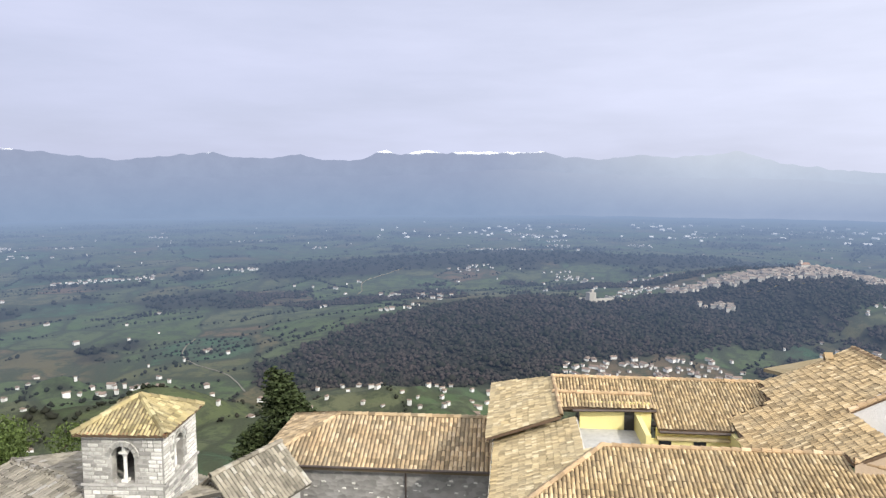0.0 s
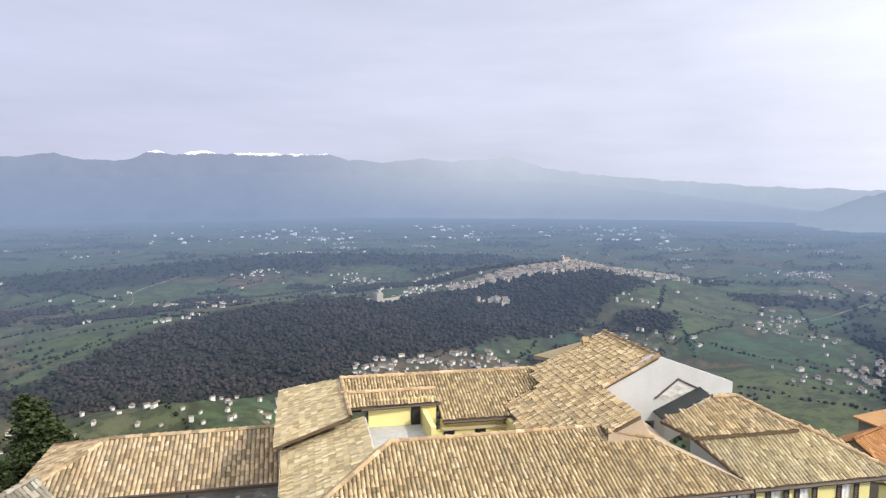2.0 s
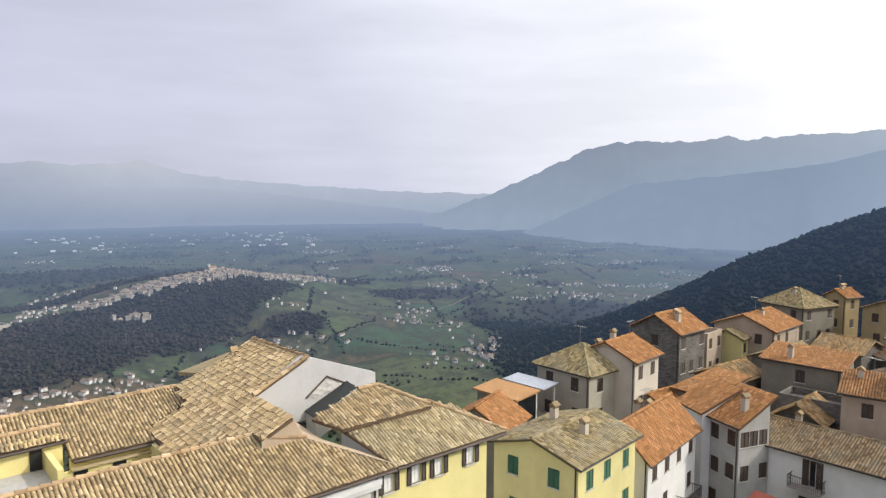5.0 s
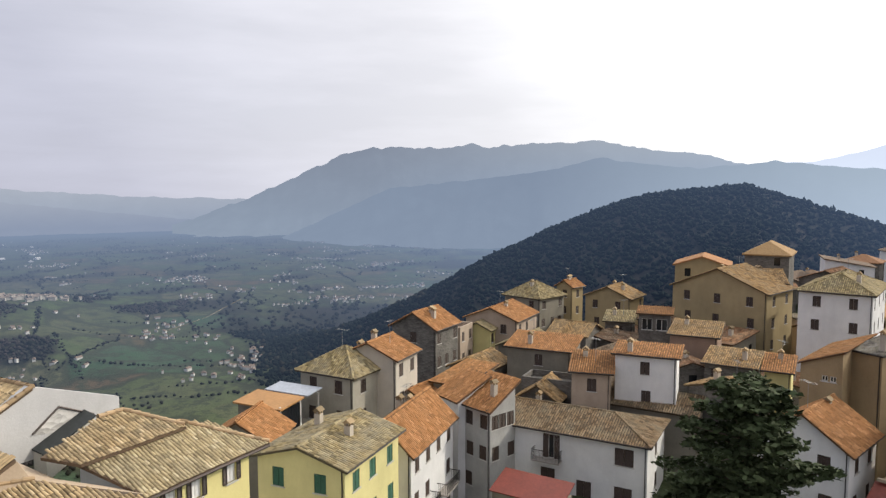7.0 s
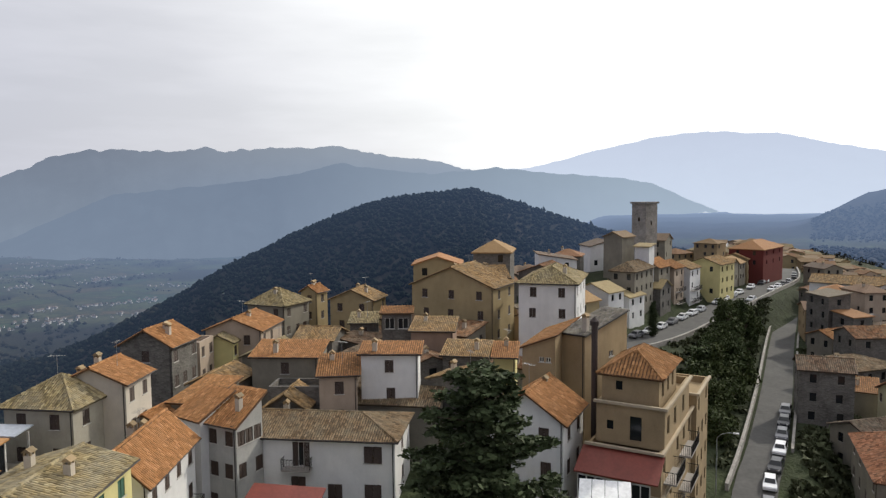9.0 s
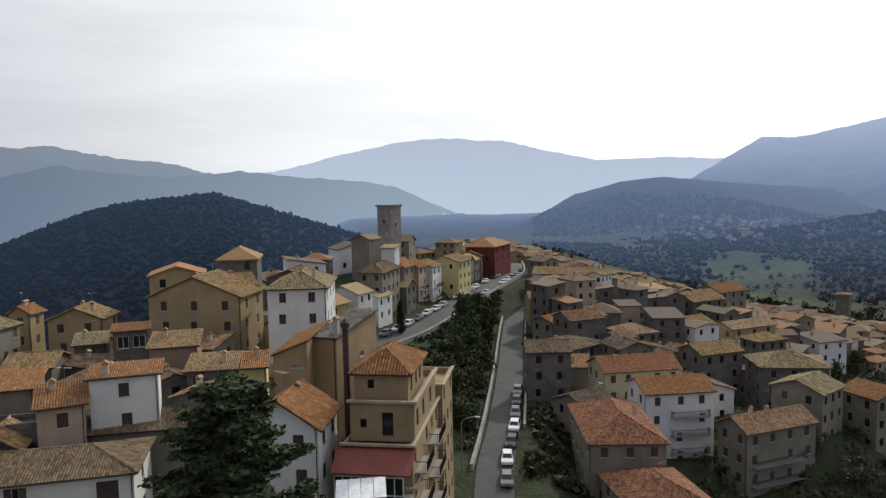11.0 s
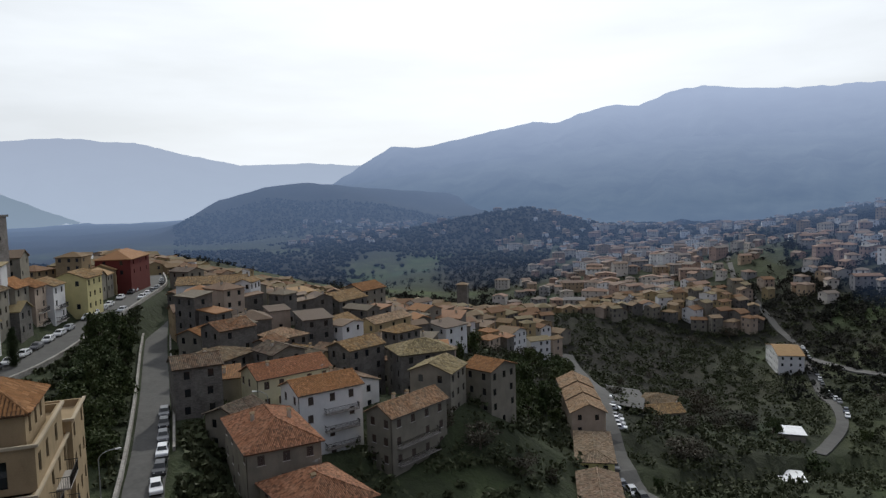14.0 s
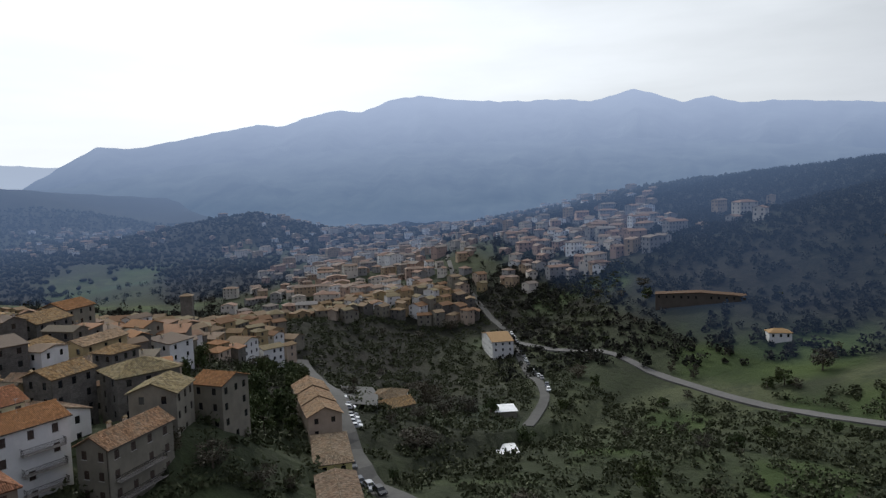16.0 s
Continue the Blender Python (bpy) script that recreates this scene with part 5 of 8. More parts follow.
WHITE_BLOCK = ashlar("pale_limestone", (0.5, 0.48, 0.43), (0.74, 0.72, 0.67))
MIXED_BLOCK = ashlar("mixed_limestone", (0.24, 0.23, 0.21), (0.56, 0.54, 0.49))
BLOCKS = {}


def block(parent, m, ln, h, mat):
    """One stone, rough at its edges, proud of the wall (x along it, -y outwards)."""
    ln = max(0.12, round(ln * 8) / 8)
    key = (ln, round(h, 2), mat.name)
    if key not in BLOCKS:
        g, c = 0.018, 0.02
        BLOCKS[key] = Shape().add([(g, 0.02, g), (ln - g, 0.02, g), (ln - g, 0.02, h - g), (g, 0.02, h - g), (g + c, -0.035, g + c), (ln - g - c, -0.04, g + c * 0.6), (ln - g - c * 0.7, -0.035, h - g - c), (g + c, -0.045, h - g - c)],
                                  [(4, 5, 6, 7), (0, 1, 5, 4), (1, 2, 6, 5), (2, 3, 7, 6), (3, 0, 4, 7)]).mesh("stone", mat)
    return part("stone", BLOCKS[key], parent, m)


rnd = random.Random(15)
for k in range(70):      # white stones in the church wall
    block(church, pose(-0.0, rnd.uniform(0.6, 12.6), rnd.uniform(13.2, 15.6), 0, 0, -90), rnd.choice([0.12, 0.25, 0.25]), rnd.choice([0.1, 0.14]), WHITE_BLOCK)

TX, TY, SIDE = -11.95, 28.6, 3.55
belfry = thing("bell_tower", "square stone bell tower with striped masonry and a low tiled roof", "bell tower", pose(TX, TY, EYE - 30, 0, 0, 88))
PLACED.append((TX - 1.8, TY + 1.8, 2.6))
LEDGE, EAVE = 30 - 13.12, 30 - 11.0
core = Shape()
op_w = (SIDE - 2.26, LEDGE + 0.02, SIDE - 1.28, EAVE - 0.45)
op_s = (1.07, LEDGE + 0.02, 2.05, EAVE - 0.45)
panel(core, (0, SIDE, 0), (0, -1, 0), SIDE, EAVE, [op_w], 0.4)
panel(core, (0, 0, 0), (1, 0, 0), SIDE, EAVE, [op_s], 0.4)
panel(core, (SIDE, 0, 0), (0, 1, 0), SIDE, EAVE, [])
panel(core, (SIDE, SIDE, 0), (-1, 0, 0), SIDE, EAVE, [])
core.box(0.1, 0.1, LEDGE - 0.3, SIDE - 0.1, SIDE - 0.1, LEDGE - 0.02)
part("wall", core.mesh("wall", stone((0.34, 0.325, 0.295))), belfry, label="grey mortared masonry core")
faces_ = (("W", pose(0, SIDE, 0, 0, 0, -90), op_w, MIXED_BLOCK), ("S", pose(0, 0, 0, 0, 0, 0), op_s, WHITE_BLOCK))
for nm_, m_, op, mat_ in faces_:
    cx_, r_ = (op[0] + op[2]) / 2, (op[2] - op[0]) / 2
    spring = op[3] - r_
    # the round head of the opening
    arch = Shape()
    arc_ = [(cx_ + r_ * math.cos(t * math.pi / 10), spring + r_ * math.sin(t * math.pi / 10)) for t in range(11)]
    for (xa, za), (xb, zb) in zip(arc_, arc_[1:]):
        arch.add([(xa, -0.0, za), (xb, -0.0, zb), (xb, -0.0, op[3] + 0.02), (xa, -0.0, op[3] + 0.02), (xa, 0.4, za), (xb, 0.4, zb)], [(0, 1, 2, 3), (3, 2, 1, 0), (0, 4, 5, 1), (1, 5, 4, 0)])
    part("arch", arch.mesh("arch", stone((0.45, 0.44, 0.41))), belfry, m_)
    for t in range(9):      # wedge stones round it
        a0, a1 = math.pi * t / 9 + 0.02, math.pi * (t + 1) / 9 - 0.02
        ring = [(r_ + 0.01, a0), (r_ + 0.01, a1), (r_ + 0.24, a1), (r_ + 0.24, a0)]
        q = [(cx_ + rr * math.cos(a), -0.06, spring + rr * math.sin(a)) for rr, a in ring]
        w_ = Shape().add(q + [(x, 0.05, z) for x, y, z in q], [(0, 3, 2, 1), (0, 1, 2, 3), (0, 4, 5, 1), (1, 5, 6, 2), (2, 6, 7, 3), (3, 7, 4, 0)])
        part("wedge_stone", w_.mesh("wedge_stone", WHITE_BLOCK), belfry, m_)
    col = part("colonnette", Shape().tube((cx_, 0.2, op[1] + 0.12), (cx_, 0.2, spring - 0.05), 0.085, 0.075, 10).mesh("colonnette", WHITE_BLOCK), belfry, m_, "slim stone column between two lights")
    part("capital", Shape().tube((cx_, 0.2, spring - 0.05), (cx_, 0.2, spring + 0.12), 0.08, 0.17, 8).box(cx_ - 0.19, 0.02, spring + 0.12, cx_ + 0.19, 0.38, spring + 0.2).box(cx_ - 0.07, 0.1, spring + 0.2, cx_ + 0.07, 0.3, op[3]).mesh("capital", WHITE_BLOCK), col)
    part("plinth", Shape().box(cx_ - 0.14, 0.06, op[1], cx_ + 0.14, 0.34, op[1] + 0.12).mesh("plinth", WHITE_BLOCK), col)
    part("string_course", Shape().box(-0.07, -0.08, LEDGE - 0.1, SIDE + 0.07, 0.02, LEDGE).mesh("string_course", stone((0.4, 0.38, 0.35))), belfry, m_)
    # courses of stone
    h_ = 0.178
    z = LEDGE + 0.005
    row = 0
    while z < EAVE - 0.1:
        x = 0.0
        while x < SIDE - 0.08:
            ln = rnd.choice([0.375, 0.5, 0.625]) if nm_ == "S" or z > EAVE - 0.3 else rnd.choice([0.25, 0.375, 0.5])
            ln = min(ln, SIDE - x)
            mid, zc = x + ln / 2, z + h_ / 2
            inside_ = op[0] - ln * 0.42 < mid < op[2] + ln * 0.42 and zc < spring or math.hypot(mid - cx_, zc - spring) < r_ + 0.2 + ln * 0.2 and zc >= spring
            if not inside_:
                block(belfry, m_ @ pose(x, 0, z), ln, h_, WHITE_BLOCK if z > EAVE - 0.3 or (nm_ == "W" and x + ln > SIDE - 0.55) else mat_)
            x += ln
        z += h_
        row += 1
    z = LEDGE - 0.1 - 0.2
    while z > LEDGE - 2.6:
        x = 0.0
        while x < SIDE - 0.1:
            ln = min(rnd.choice([0.375, 0.5, 0.75]), SIDE - x)
            block(belfry, m_ @ pose(x, 0, z), ln, 0.2, MIXED_BLOCK if rnd.random() < 0.6 else WHITE_BLOCK)
            x += ln
        z -= 0.2
dent = Shape()
for k in range(24):
    q = -0.2 + k * (SIDE + 0.4) / 24
    for m_ in (faces_[0][1], faces_[1][1]):
        for j, (o_, e_) in enumerate(((0.14, 0.0), (0.24, 0.1))):
            c = [m_ @ Vector(v) for v in ((q + 0.08 * j, -o_, EAVE + e_), (q + 0.08 * j + 0.1, -o_, EAVE + e_), (q + 0.08 * j + 0.1, 0.1, EAVE + e_), (q + 0.08 * j, 0.1, EAVE + e_),
                                          (q + 0.08 * j, -o_, EAVE + e_ + 0.09), (q + 0.08 * j + 0.1, -o_, EAVE + e_ + 0.09), (q + 0.08 * j + 0.1, 0.1, EAVE + e_ + 0.09), (q + 0.08 * j, 0.1, EAVE + e_ + 0.09))]
            dent.add(c, [(0, 3, 2, 1), (4, 5, 6, 7), (0, 1, 5, 4), (1, 2, 6, 5), (2, 3, 7, 6), (3, 0, 4, 7)])
part("dentils", dent.mesh("dentils", tile_mat((0.36, 0.17, 0.09), 0.1)), belfry, label="rows of small red clay dentils under the eaves", kind="stuff")
roof_b = new("roof")
roof_b.parent = belfry
slopes_b = roof_slopes("hip", SIDE, SIDE, 0.95, 0.26, EAVE + 0.26)
for poly in slopes_b:
    roof_slope(roof_b, poly, tile_mat((0.33, 0.27, 0.135), 0.5, 0.4), DECK, 1, 0.1, 0.17, 0.3)
ridge_tiles(roof_b, slopes_b, tile_mat((0.33, 0.27, 0.135), 0.5, 0.4))

# small plastered house between tower and church, and the grey roof beside the tower
house("small white plastered house with a grey stone-tiled roof", -9.5, 31.3, EYE - 15.7, 62, 4.2, 3.2, "gx", 1.5, plaster((0.5, 0.48, 0.45), 0.6), (0.27, 0.24, 0.19), base=EYE - 30, south=[(1.2, 13.3, 2.0, 14.5, "shut")], wood=(0.16, 0.05, 0.04), lichen=0.3, plain=True)
house("old house with a grey lichened tile roof beside the tower", -15.6, 23.6, EYE - 15.0, 59, 10.0, 9.0, "gy", 1.2, GREY_WALL, (0.2, 0.18, 0.15), base=EYE - 30, lichen=0.5, plain=True)

# ---- the houses on the ridge ----
STONE = stone((0.15, 0.14, 0.125))
GREY = plaster((0.26, 0.237, 0.19), 0.9)
WHITE = plaster((0.74, 0.73, 0.71), 0.4)
BEIGE = plaster((0.40, 0.315, 0.175), 0.65)
TAN = plaster((0.37, 0.275, 0.16), 0.8)
PINK = plaster((0.45, 0.36, 0.28), 0.7)
LEMON = plaster((0.68, 0.61, 0.29), 0.4)
BROWN_WALL = plaster((0.33, 0.23, 0.17), 0.6)
ORANGE, RUST, OLD, GREYT, DARKT = (0.37, 0.178, 0.07), (0.30, 0.145, 0.055), (0.33, 0.205, 0.09), (0.31, 0.24, 0.12), (0.20, 0.135, 0.075)

house("white plastered house with dark shutters and a brown tile roof", 61.2, 7.0, EYE - 22.3, -5, 7.7, 14.9, "hipr", 1.2, WHITE, DARKT, base=EYE - 33, south=(1, 3), shut="shut", chim=[(5, 12)],
      west=[(1.0, 8.7, 1.95, 10.2), (5.2, 7.9, 6.3, 10.2, "half"), (12.0, 8.4, 13.7, 10.0), (0.9, 5.4, 2.2, 7.0), (5.0, 5.4, 6.4, 6.9), (8.5, 4.5, 9.9, 6.3), (12.0, 4.8, 13.6, 6.4)], balc=[("W", 4.4, 7.85, 2.7)])
house("olive-beige house with a broad orange gable roof", 103.5, -3.5, EYE - 14.1, -24, 9.0, 14.0, "gx", 2.9, BEIGE, OLD, west=(3, 3), south=(2, 3))
house("white house with a low hipped tile roof", 96.6, -14.9, EYE - 12.6, -15, 12.6, 8.2, "hip", 1.9, WHITE, GREYT, west=(2, 2), south=(3, 2))
# tall stepped block with terraces above the lane
BLOCK_ROT = -27
block = thing("apartment_block", "tall tan apartment block with stepped terraces above the lane", "building", pose(56.0, -15.4, EYE - 39, 0, 0, BLOCK_ROT))
house("", 57.9, -15.9, EYE - 15.5, BLOCK_ROT, 7.5, 4.9, "hip", 1.5, TAN, RUST, base=EYE - 18.6, west=[(1.2, 1.5, 1.8, 2.3, "none")], south=[(1.2, 0.9, 2.0, 2.3, "none"), (3.4, 0.9, 4.2, 2.3, "none"), (5.4, 0.9, 6.2, 2.3, "none")], parent=block, name="upper_storey", near=2)
house("", 56.8, -16.1, EYE - 18.0, BLOCK_ROT, 11.5, 5.8, "flat", 0, TAN, base=EYE - 21.6, west=[(0.9, 1.2, 1.5, 2.0, "none"), (2.9, 0.5, 3.9, 2.6, "none")], south=[(1.0, 1.0, 2.0, 2.6, "none"), (4.0, 1.0, 5.0, 2.6, "none"), (8.0, 1.0, 9.0, 2.6, "none")], parent=block, name="middle_storey", near=2)
house("", 55.9, -15.6, EYE - 21.5, BLOCK_ROT, 14.5, 6.2, "flat", 0, TAN, base=EYE - 42, west=(2, 5), south=(5, 5), parent=block, name="lower_storeys", near=2)
house("", 68.6, -22.6, EYE - 20.2, BLOCK_ROT, 7.5, 7.0, "flat", 0, TAN, base=EYE - 42, west=(2, 5), south=(3, 5), parent=block, name="side_wing", near=2)
inv = block.matrix_basis.inverted()
for zc_, bx0, by0, ln_, wd_ in ((EYE - 18.1, 56.8, -16.1, 11.5, 5.8), (EYE - 21.6, 55.9, -15.6, 14.5, 6.2), (EYE - 25.4, 55.9, -15.6, 14.5, 6.2), (EYE - 29.0, 55.9, -15.6, 14.5, 6.2), (EYE - 20.3, 68.6, -22.6, 7.5, 7.0)):
    mc = inv @ pose(bx0, by0, zc_, 0, 0, BLOCK_ROT)
    cs = Shape().box(-0.28, -0.28, 0, ln_ + 0.2, 0.0, 0.22).box(-0.28, 0, 0, 0, wd_ + 0.2, 0.22)
    part("cornice", cs.mesh("cornice", plaster((0.47, 0.39, 0.28), 0.6)), block, mc, "pale moulded cornice")
for zc_, a_, ln_ in ((EYE - 24.3, 1.0, 4.0), (EYE - 27.6, 1.0, 4.0), (EYE - 24.3, 8.0, 4.5), (EYE - 27.6, 8.0, 4.5), (EYE - 31.0, 8.0, 4.5)):
    balcony(block, inv @ (pose(55.9, -15.6, zc_, 0, 0, BLOCK_ROT) @ pose(a_, 0, 0)), ln_, 1.1)
lean = Shape()
qa, qb = pose(55.9, -15.6, 0, 0, 0, BLOCK_ROT), EYE - 21.6
lean.prism([inv @ (qa @ Vector((x, y, z))) for x, y, z in ((-2.6, -0.3, qb - 1.5), (-2.6, 6.6, qb - 1.5), (0.02, 6.6, qb - 0.1), (0.02, -0.3, qb - 0.1))][::-1], 0.12)
part("veranda_roof", lean.mesh("veranda_roof", plain_mat("red_sheet", (0.20, 0.045, 0.03), 0.55)), block, label="dull red sheet roof")
bars = Shape()
for k in range(9):
    bars.box(-2.45, 0.1 + 0.74 * k, qb - 4.2 - (EYE - 39), -2.38, 0.18 + 0.74 * k, qb - 1.75 - (EYE - 39))
bars.box(-2.45, 0.1, qb - 3.4 - (EYE - 39), -2.38, 6.1, qb - 3.3 - (EYE - 39)).box(-2.45, 0.1, qb - 1.85 - (EYE - 39), -2.38, 6.1, qb - 1.75 - (EYE - 39))
part("veranda_frame", bars.mesh("veranda_frame", plain_mat("frame_paint", (0.62, 0.60, 0.56))), block)
part("veranda_glass", Shape().box(-2.41, 0.15, qb - 4.2 - (EYE - 39), -2.40, 6.05, qb - 1.8 - (EYE - 39)).mesh("veranda_glass", glass_dark()), block)
part("veranda_floor", Shape().box(-2.7, -0.2, qb - 4.6 - (EYE - 39), 0.0, 6.4, qb - 4.2 - (EYE - 39)).mesh("veranda_floor", CREAM), block)
DULL = (0.13, 0.115, 0.10)
house("tall tan block with a low grey roof", 67.2, -11.2, EYE - 13.9, -39, 9.0, 2.8, "sx", 1.3, TAN, DULL, base=EYE - 34, south=[(5.0, 17.0, 5.9, 17.6, "none")], category="building", chim=[(1.0, 0.5)], ov=0.2)
house("tan wing with an orange lean-to roof against the tall block", 67.3, -5.1, EYE - 15.0, -111, 3.3, 10.0, "sx", 1.3, TAN, RUST, base=EYE - 34, south=[(1.7, 17.6, 2.2, 18.1, "none"), (2.35, 17.6, 2.85, 18.1, "none")], category="building", plain=True, ov=0.2)
shed = thing("lean_to", "low lean-to with a dull red sheet roof before the white house", "shed", pose(54.6, 19.4, EYE - 26.0, 0, 0, -8))
part("roof", Shape().prism([(0, -6.6, 0.2), (0, 0, 0.2), (3.2, 0, 1.1), (3.2, -6.6, 1.1)][::-1], 0.1).mesh("roof", plain_mat("red_sheet", (0.20, 0.045, 0.03), 0.55)), shed, label="dull red sheet roof")
part("wall", Shape().box(0.2, -6.4, -7, 3.0, -0.2, 0.05).mesh("wall", GREY), shed)
canopy = thing("canopy", "white ribbed canopy on a terrace below the tan block", "canopy", pose(50.7, -8.0, EYE - 22.9, 0, 0, -11))
for k in range(4):
    part("panel", Shape().prism([(0, -3.9 + 0.98 * k, 0), (0, -2.96 + 0.98 * k, 0), (2.6, -2.96 + 0.98 * k, 0.5), (2.6, -3.9 + 0.98 * k, 0.5)][::-1], 0.06).mesh("panel", plain_mat("white_sheet", (0.8, 0.8, 0.8), 0.3)), canopy)
part("frame", Shape().box(0.1, -3.8, -8, 0.22, -3.68, -0.06).box(0.1, -0.15, -8, 0.22, -0.03, -0.06).box(0.1, -3.8, -0.16, 0.22, -0.03, -0.07).mesh("frame", plain_mat("frame_paint", (0.62, 0.60, 0.56))), canopy)
# slim flue standing against the block
flue = thing("flue", "tall dark metal flue beside the tan blocks", "chimney", pose(62.0, -11.2, EYE - 31))
part("pipe", Shape().tube((0, 0, 0), (0, 0, 19.2), 0.28, 0.28, 10).mesh("pipe", plain_mat("rusty_pipe", (0.05, 0.035, 0.03), 0.7)), flue)
part("cowl", Shape().tube((0, 0, 19.1), (0, 0, 19.5), 0.42, 0.42, 10).tube((0, 0, 19.5), (0, 0, 19.9), 0.42, 0.05, 10).mesh("cowl", plain_mat("rusty_pipe", (0.05, 0.035, 0.03), 0.7)), flue)
house("white house with a broad orange roof above a lane", 57.4, -7.8, EYE - 19.3, -24, 6.4, 6.7, "gx", 2.2, WHITE, ORANGE, west=(2, 3), south=(2, 3), balc=[("S", 1.0, 5.0, 3.0)])
house("bare stone house with an orange tile roof", 77.8, 34.8, EYE - 17.2, -6, 5.9, 6.5, "gx", 1.8, STONE, ORANGE, west=(1, 2), south=(3, 3))
house("low house with a bright orange roof", 93.9, 29.2, EYE - 18.6, -4, 8.3, 8.1, "gx", 1.6, PINK, ORANGE, west=(2, 2), south=(3, 2))
house("grey house with a stone-tiled roof", 111.5, 30.7, EYE - 17.9, -22, 6.9, 7.6, "hip", 2.2, GREY, GREYT, west=(2, 3), south=(3, 3))
house("small ochre house with an orange roof", 122.1, 27.6, EYE - 17.2, -21, 3.4, 3.4, "gx", 1.0, BEIGE, ORANGE, west=(1, 2), south=(1, 2))
house("cream gabled house on the slope", 117.1, 16.7, EYE - 18.0, -12, 6.5, 8.0, "gx", 1.7, BEIGE, OLD, west=(2, 2), south=(2, 2))
house("grey plastered house with an old hipped stone-tile roof", 56.9, 34.3, EYE - 17.9, -6, 6.4, 6.6, "hip", 1.9, plaster((0.42, 0.39, 0.32), 0.8), GREYT, base=EYE - 30, west=(2, 2), south=(2, 2), lichen=0.7)
house("narrow pale house with an orange roof", 61.0, 31.7, EYE - 16.9, 0, 5.0, 6.3, "gx", 1.4, plaster((0.56, 0.51, 0.43), 0.6), ORANGE, south=(2, 3))
house("yellow plastered house with an old lichened tile roof", 38.0, 23.6, EYE - 18.2, 1, 8.0, 7.0, "gx", 1.0, LEMON, GREYT, base=EYE - 30, west=(2, 2), south=(3, 2), shut="shut", wood=(0.02, 0.09, 0.05), lichen=0.7, chim=[(4.0, 2.0), (5.5, 5.5)])
house("white row house with a bright orange roof and balconies", 48.3, 23.8, EYE - 20.9, 3, 10.0, 5.0, "gx", 2.3, WHITE, ORANGE, base=EYE - 32, south=(4, 3), balc=[("S", 0.8, 5.2, 3.4), ("S", 5.8, 5.2, 3.4)])
house("grey house with an orange roof in a narrow lane", 59.1, 20.9, EYE - 20.2, -25, 3.4, 3.6, "sx", 1.9, plaster((0.46, 0.45, 0.42), 0.9), ORANGE, west=(2, 3), south=(3, 3))
house("plain white upper storey with an orange roof", 72.1, 5.6, EYE - 16.8, 0, 3.2, 6.1, "sx", 0.45, WHITE, ORANGE, west=(1, 2))
house("pinkish house with an orange roof", 70.4, 11.9, EYE - 18.6, 8, 5.0, 3.9, "sx", 0.9, PINK, RUST, west=(1, 2))
house("low stone house with a worn brown roof", 80.5, -1.7, EYE - 19.1, -9, 4.4, 5.1, "sx", 0.8, STONE, OLD, west=(2, 2))
house("cream outbuilding with an orange roof", 80.8, -5.3, EYE - 19.3, -7, 3.9, 2.6, "sx", 0.8, LEMON, ORANGE)
house("brown plastered house with a worn tile roof", 88.5, 2.3, EYE - 17.7, -4, 5.6, 5.5, "sx", 0.8, BROWN_WALL, OLD)
house("old stone house with a low tiled roof", 104.3, 14.5, EYE - 19.5, 3, 4.5, 4.0, "sx", 0.8, STONE, GREYT, west=(1, 2))
house("small glazed upper storey with a ribbed orange roof", 98.6, 8.6, EYE - 17.0, 3, 3.0, 4.2, "sx", 0.4, STONE, RUST, west=[(0.4, 10.6, 1.8, 12.2, "none"), (2.3, 10.6, 3.8, 12.2, "none")], base=EYE - 30, plain=True)
house("grey house with a low orange roof", 78.2, 17.8, EYE - 18.6, -2, 4.5, 7.8, "sx", 0.9, GREY, ORANGE, west=(1, 2))
house("low house with a dark brown tile roof", 70.6, 3.5, EYE - 22.0, -7, 3.4, 9.6, "sx", 0.9, GREY, DARKT, plain=True)
house("old house with a worn ridged roof", 71.4, -1.4, EYE - 20.2, -32, 4.0, 7.0, "gx", 1.0, STONE, OLD, south=(2, 2))
# sheet-roofed loggia on the terrace behind the yellow house
loggia = thing("loggia", "small flat-roofed loggia with orange and grey sheet roofs", "loggia", pose(50.3, 38.0, EYE - 23.6, 0, 0, -3))
part("roof_sheet", Shape().prism([(-0.3, -0.3, 3.9), (3.2, -0.3, 4.2), (3.2, 5.4, 4.2), (-0.3, 5.4, 3.9)], 0.15).mesh("roof_sheet", plain_mat("orange_sheet", (0.42, 0.22, 0.08), 0.6)), loggia, label="orange sheet roof")
part("solar_sheet", Shape().prism([(3.25, -0.6, 4.3), (5.6, -0.6, 4.5), (5.6, 4.6, 4.5), (3.25, 4.6, 4.3)], 0.1).mesh("solar_sheet", plain_mat("grey_sheet", (0.42, 0.45, 0.5), 0.4, 0.3)), loggia, label="pale grey sheet roof")
part("rear_wall", Shape().box(0.2, 2.0, -6, 3.0, 5.2, 3.7).mesh("rear_wall", GREY), loggia)
for px_, py_ in ((0.0, 0.0), (2.9, 0.0), (5.3, -0.3), (5.3, 4.2)):
    part("post", Shape().box(px_, py_, -6, px_ + 0.15, py_ + 0.15, 4.0).mesh("post", plain_mat("frame_paint", (0.62, 0.60, 0.56))), loggia)
part("glazing", Shape().box(0.1, 0.05, 1.2, 2.9, 0.1, 3.7).mesh("glazing", glass_dark()), loggia)
part("terrace", Shape().box(-0.2, -0.6, -9, 5.8, 5.4, 1.0).mesh("terrace", GREY), loggia)
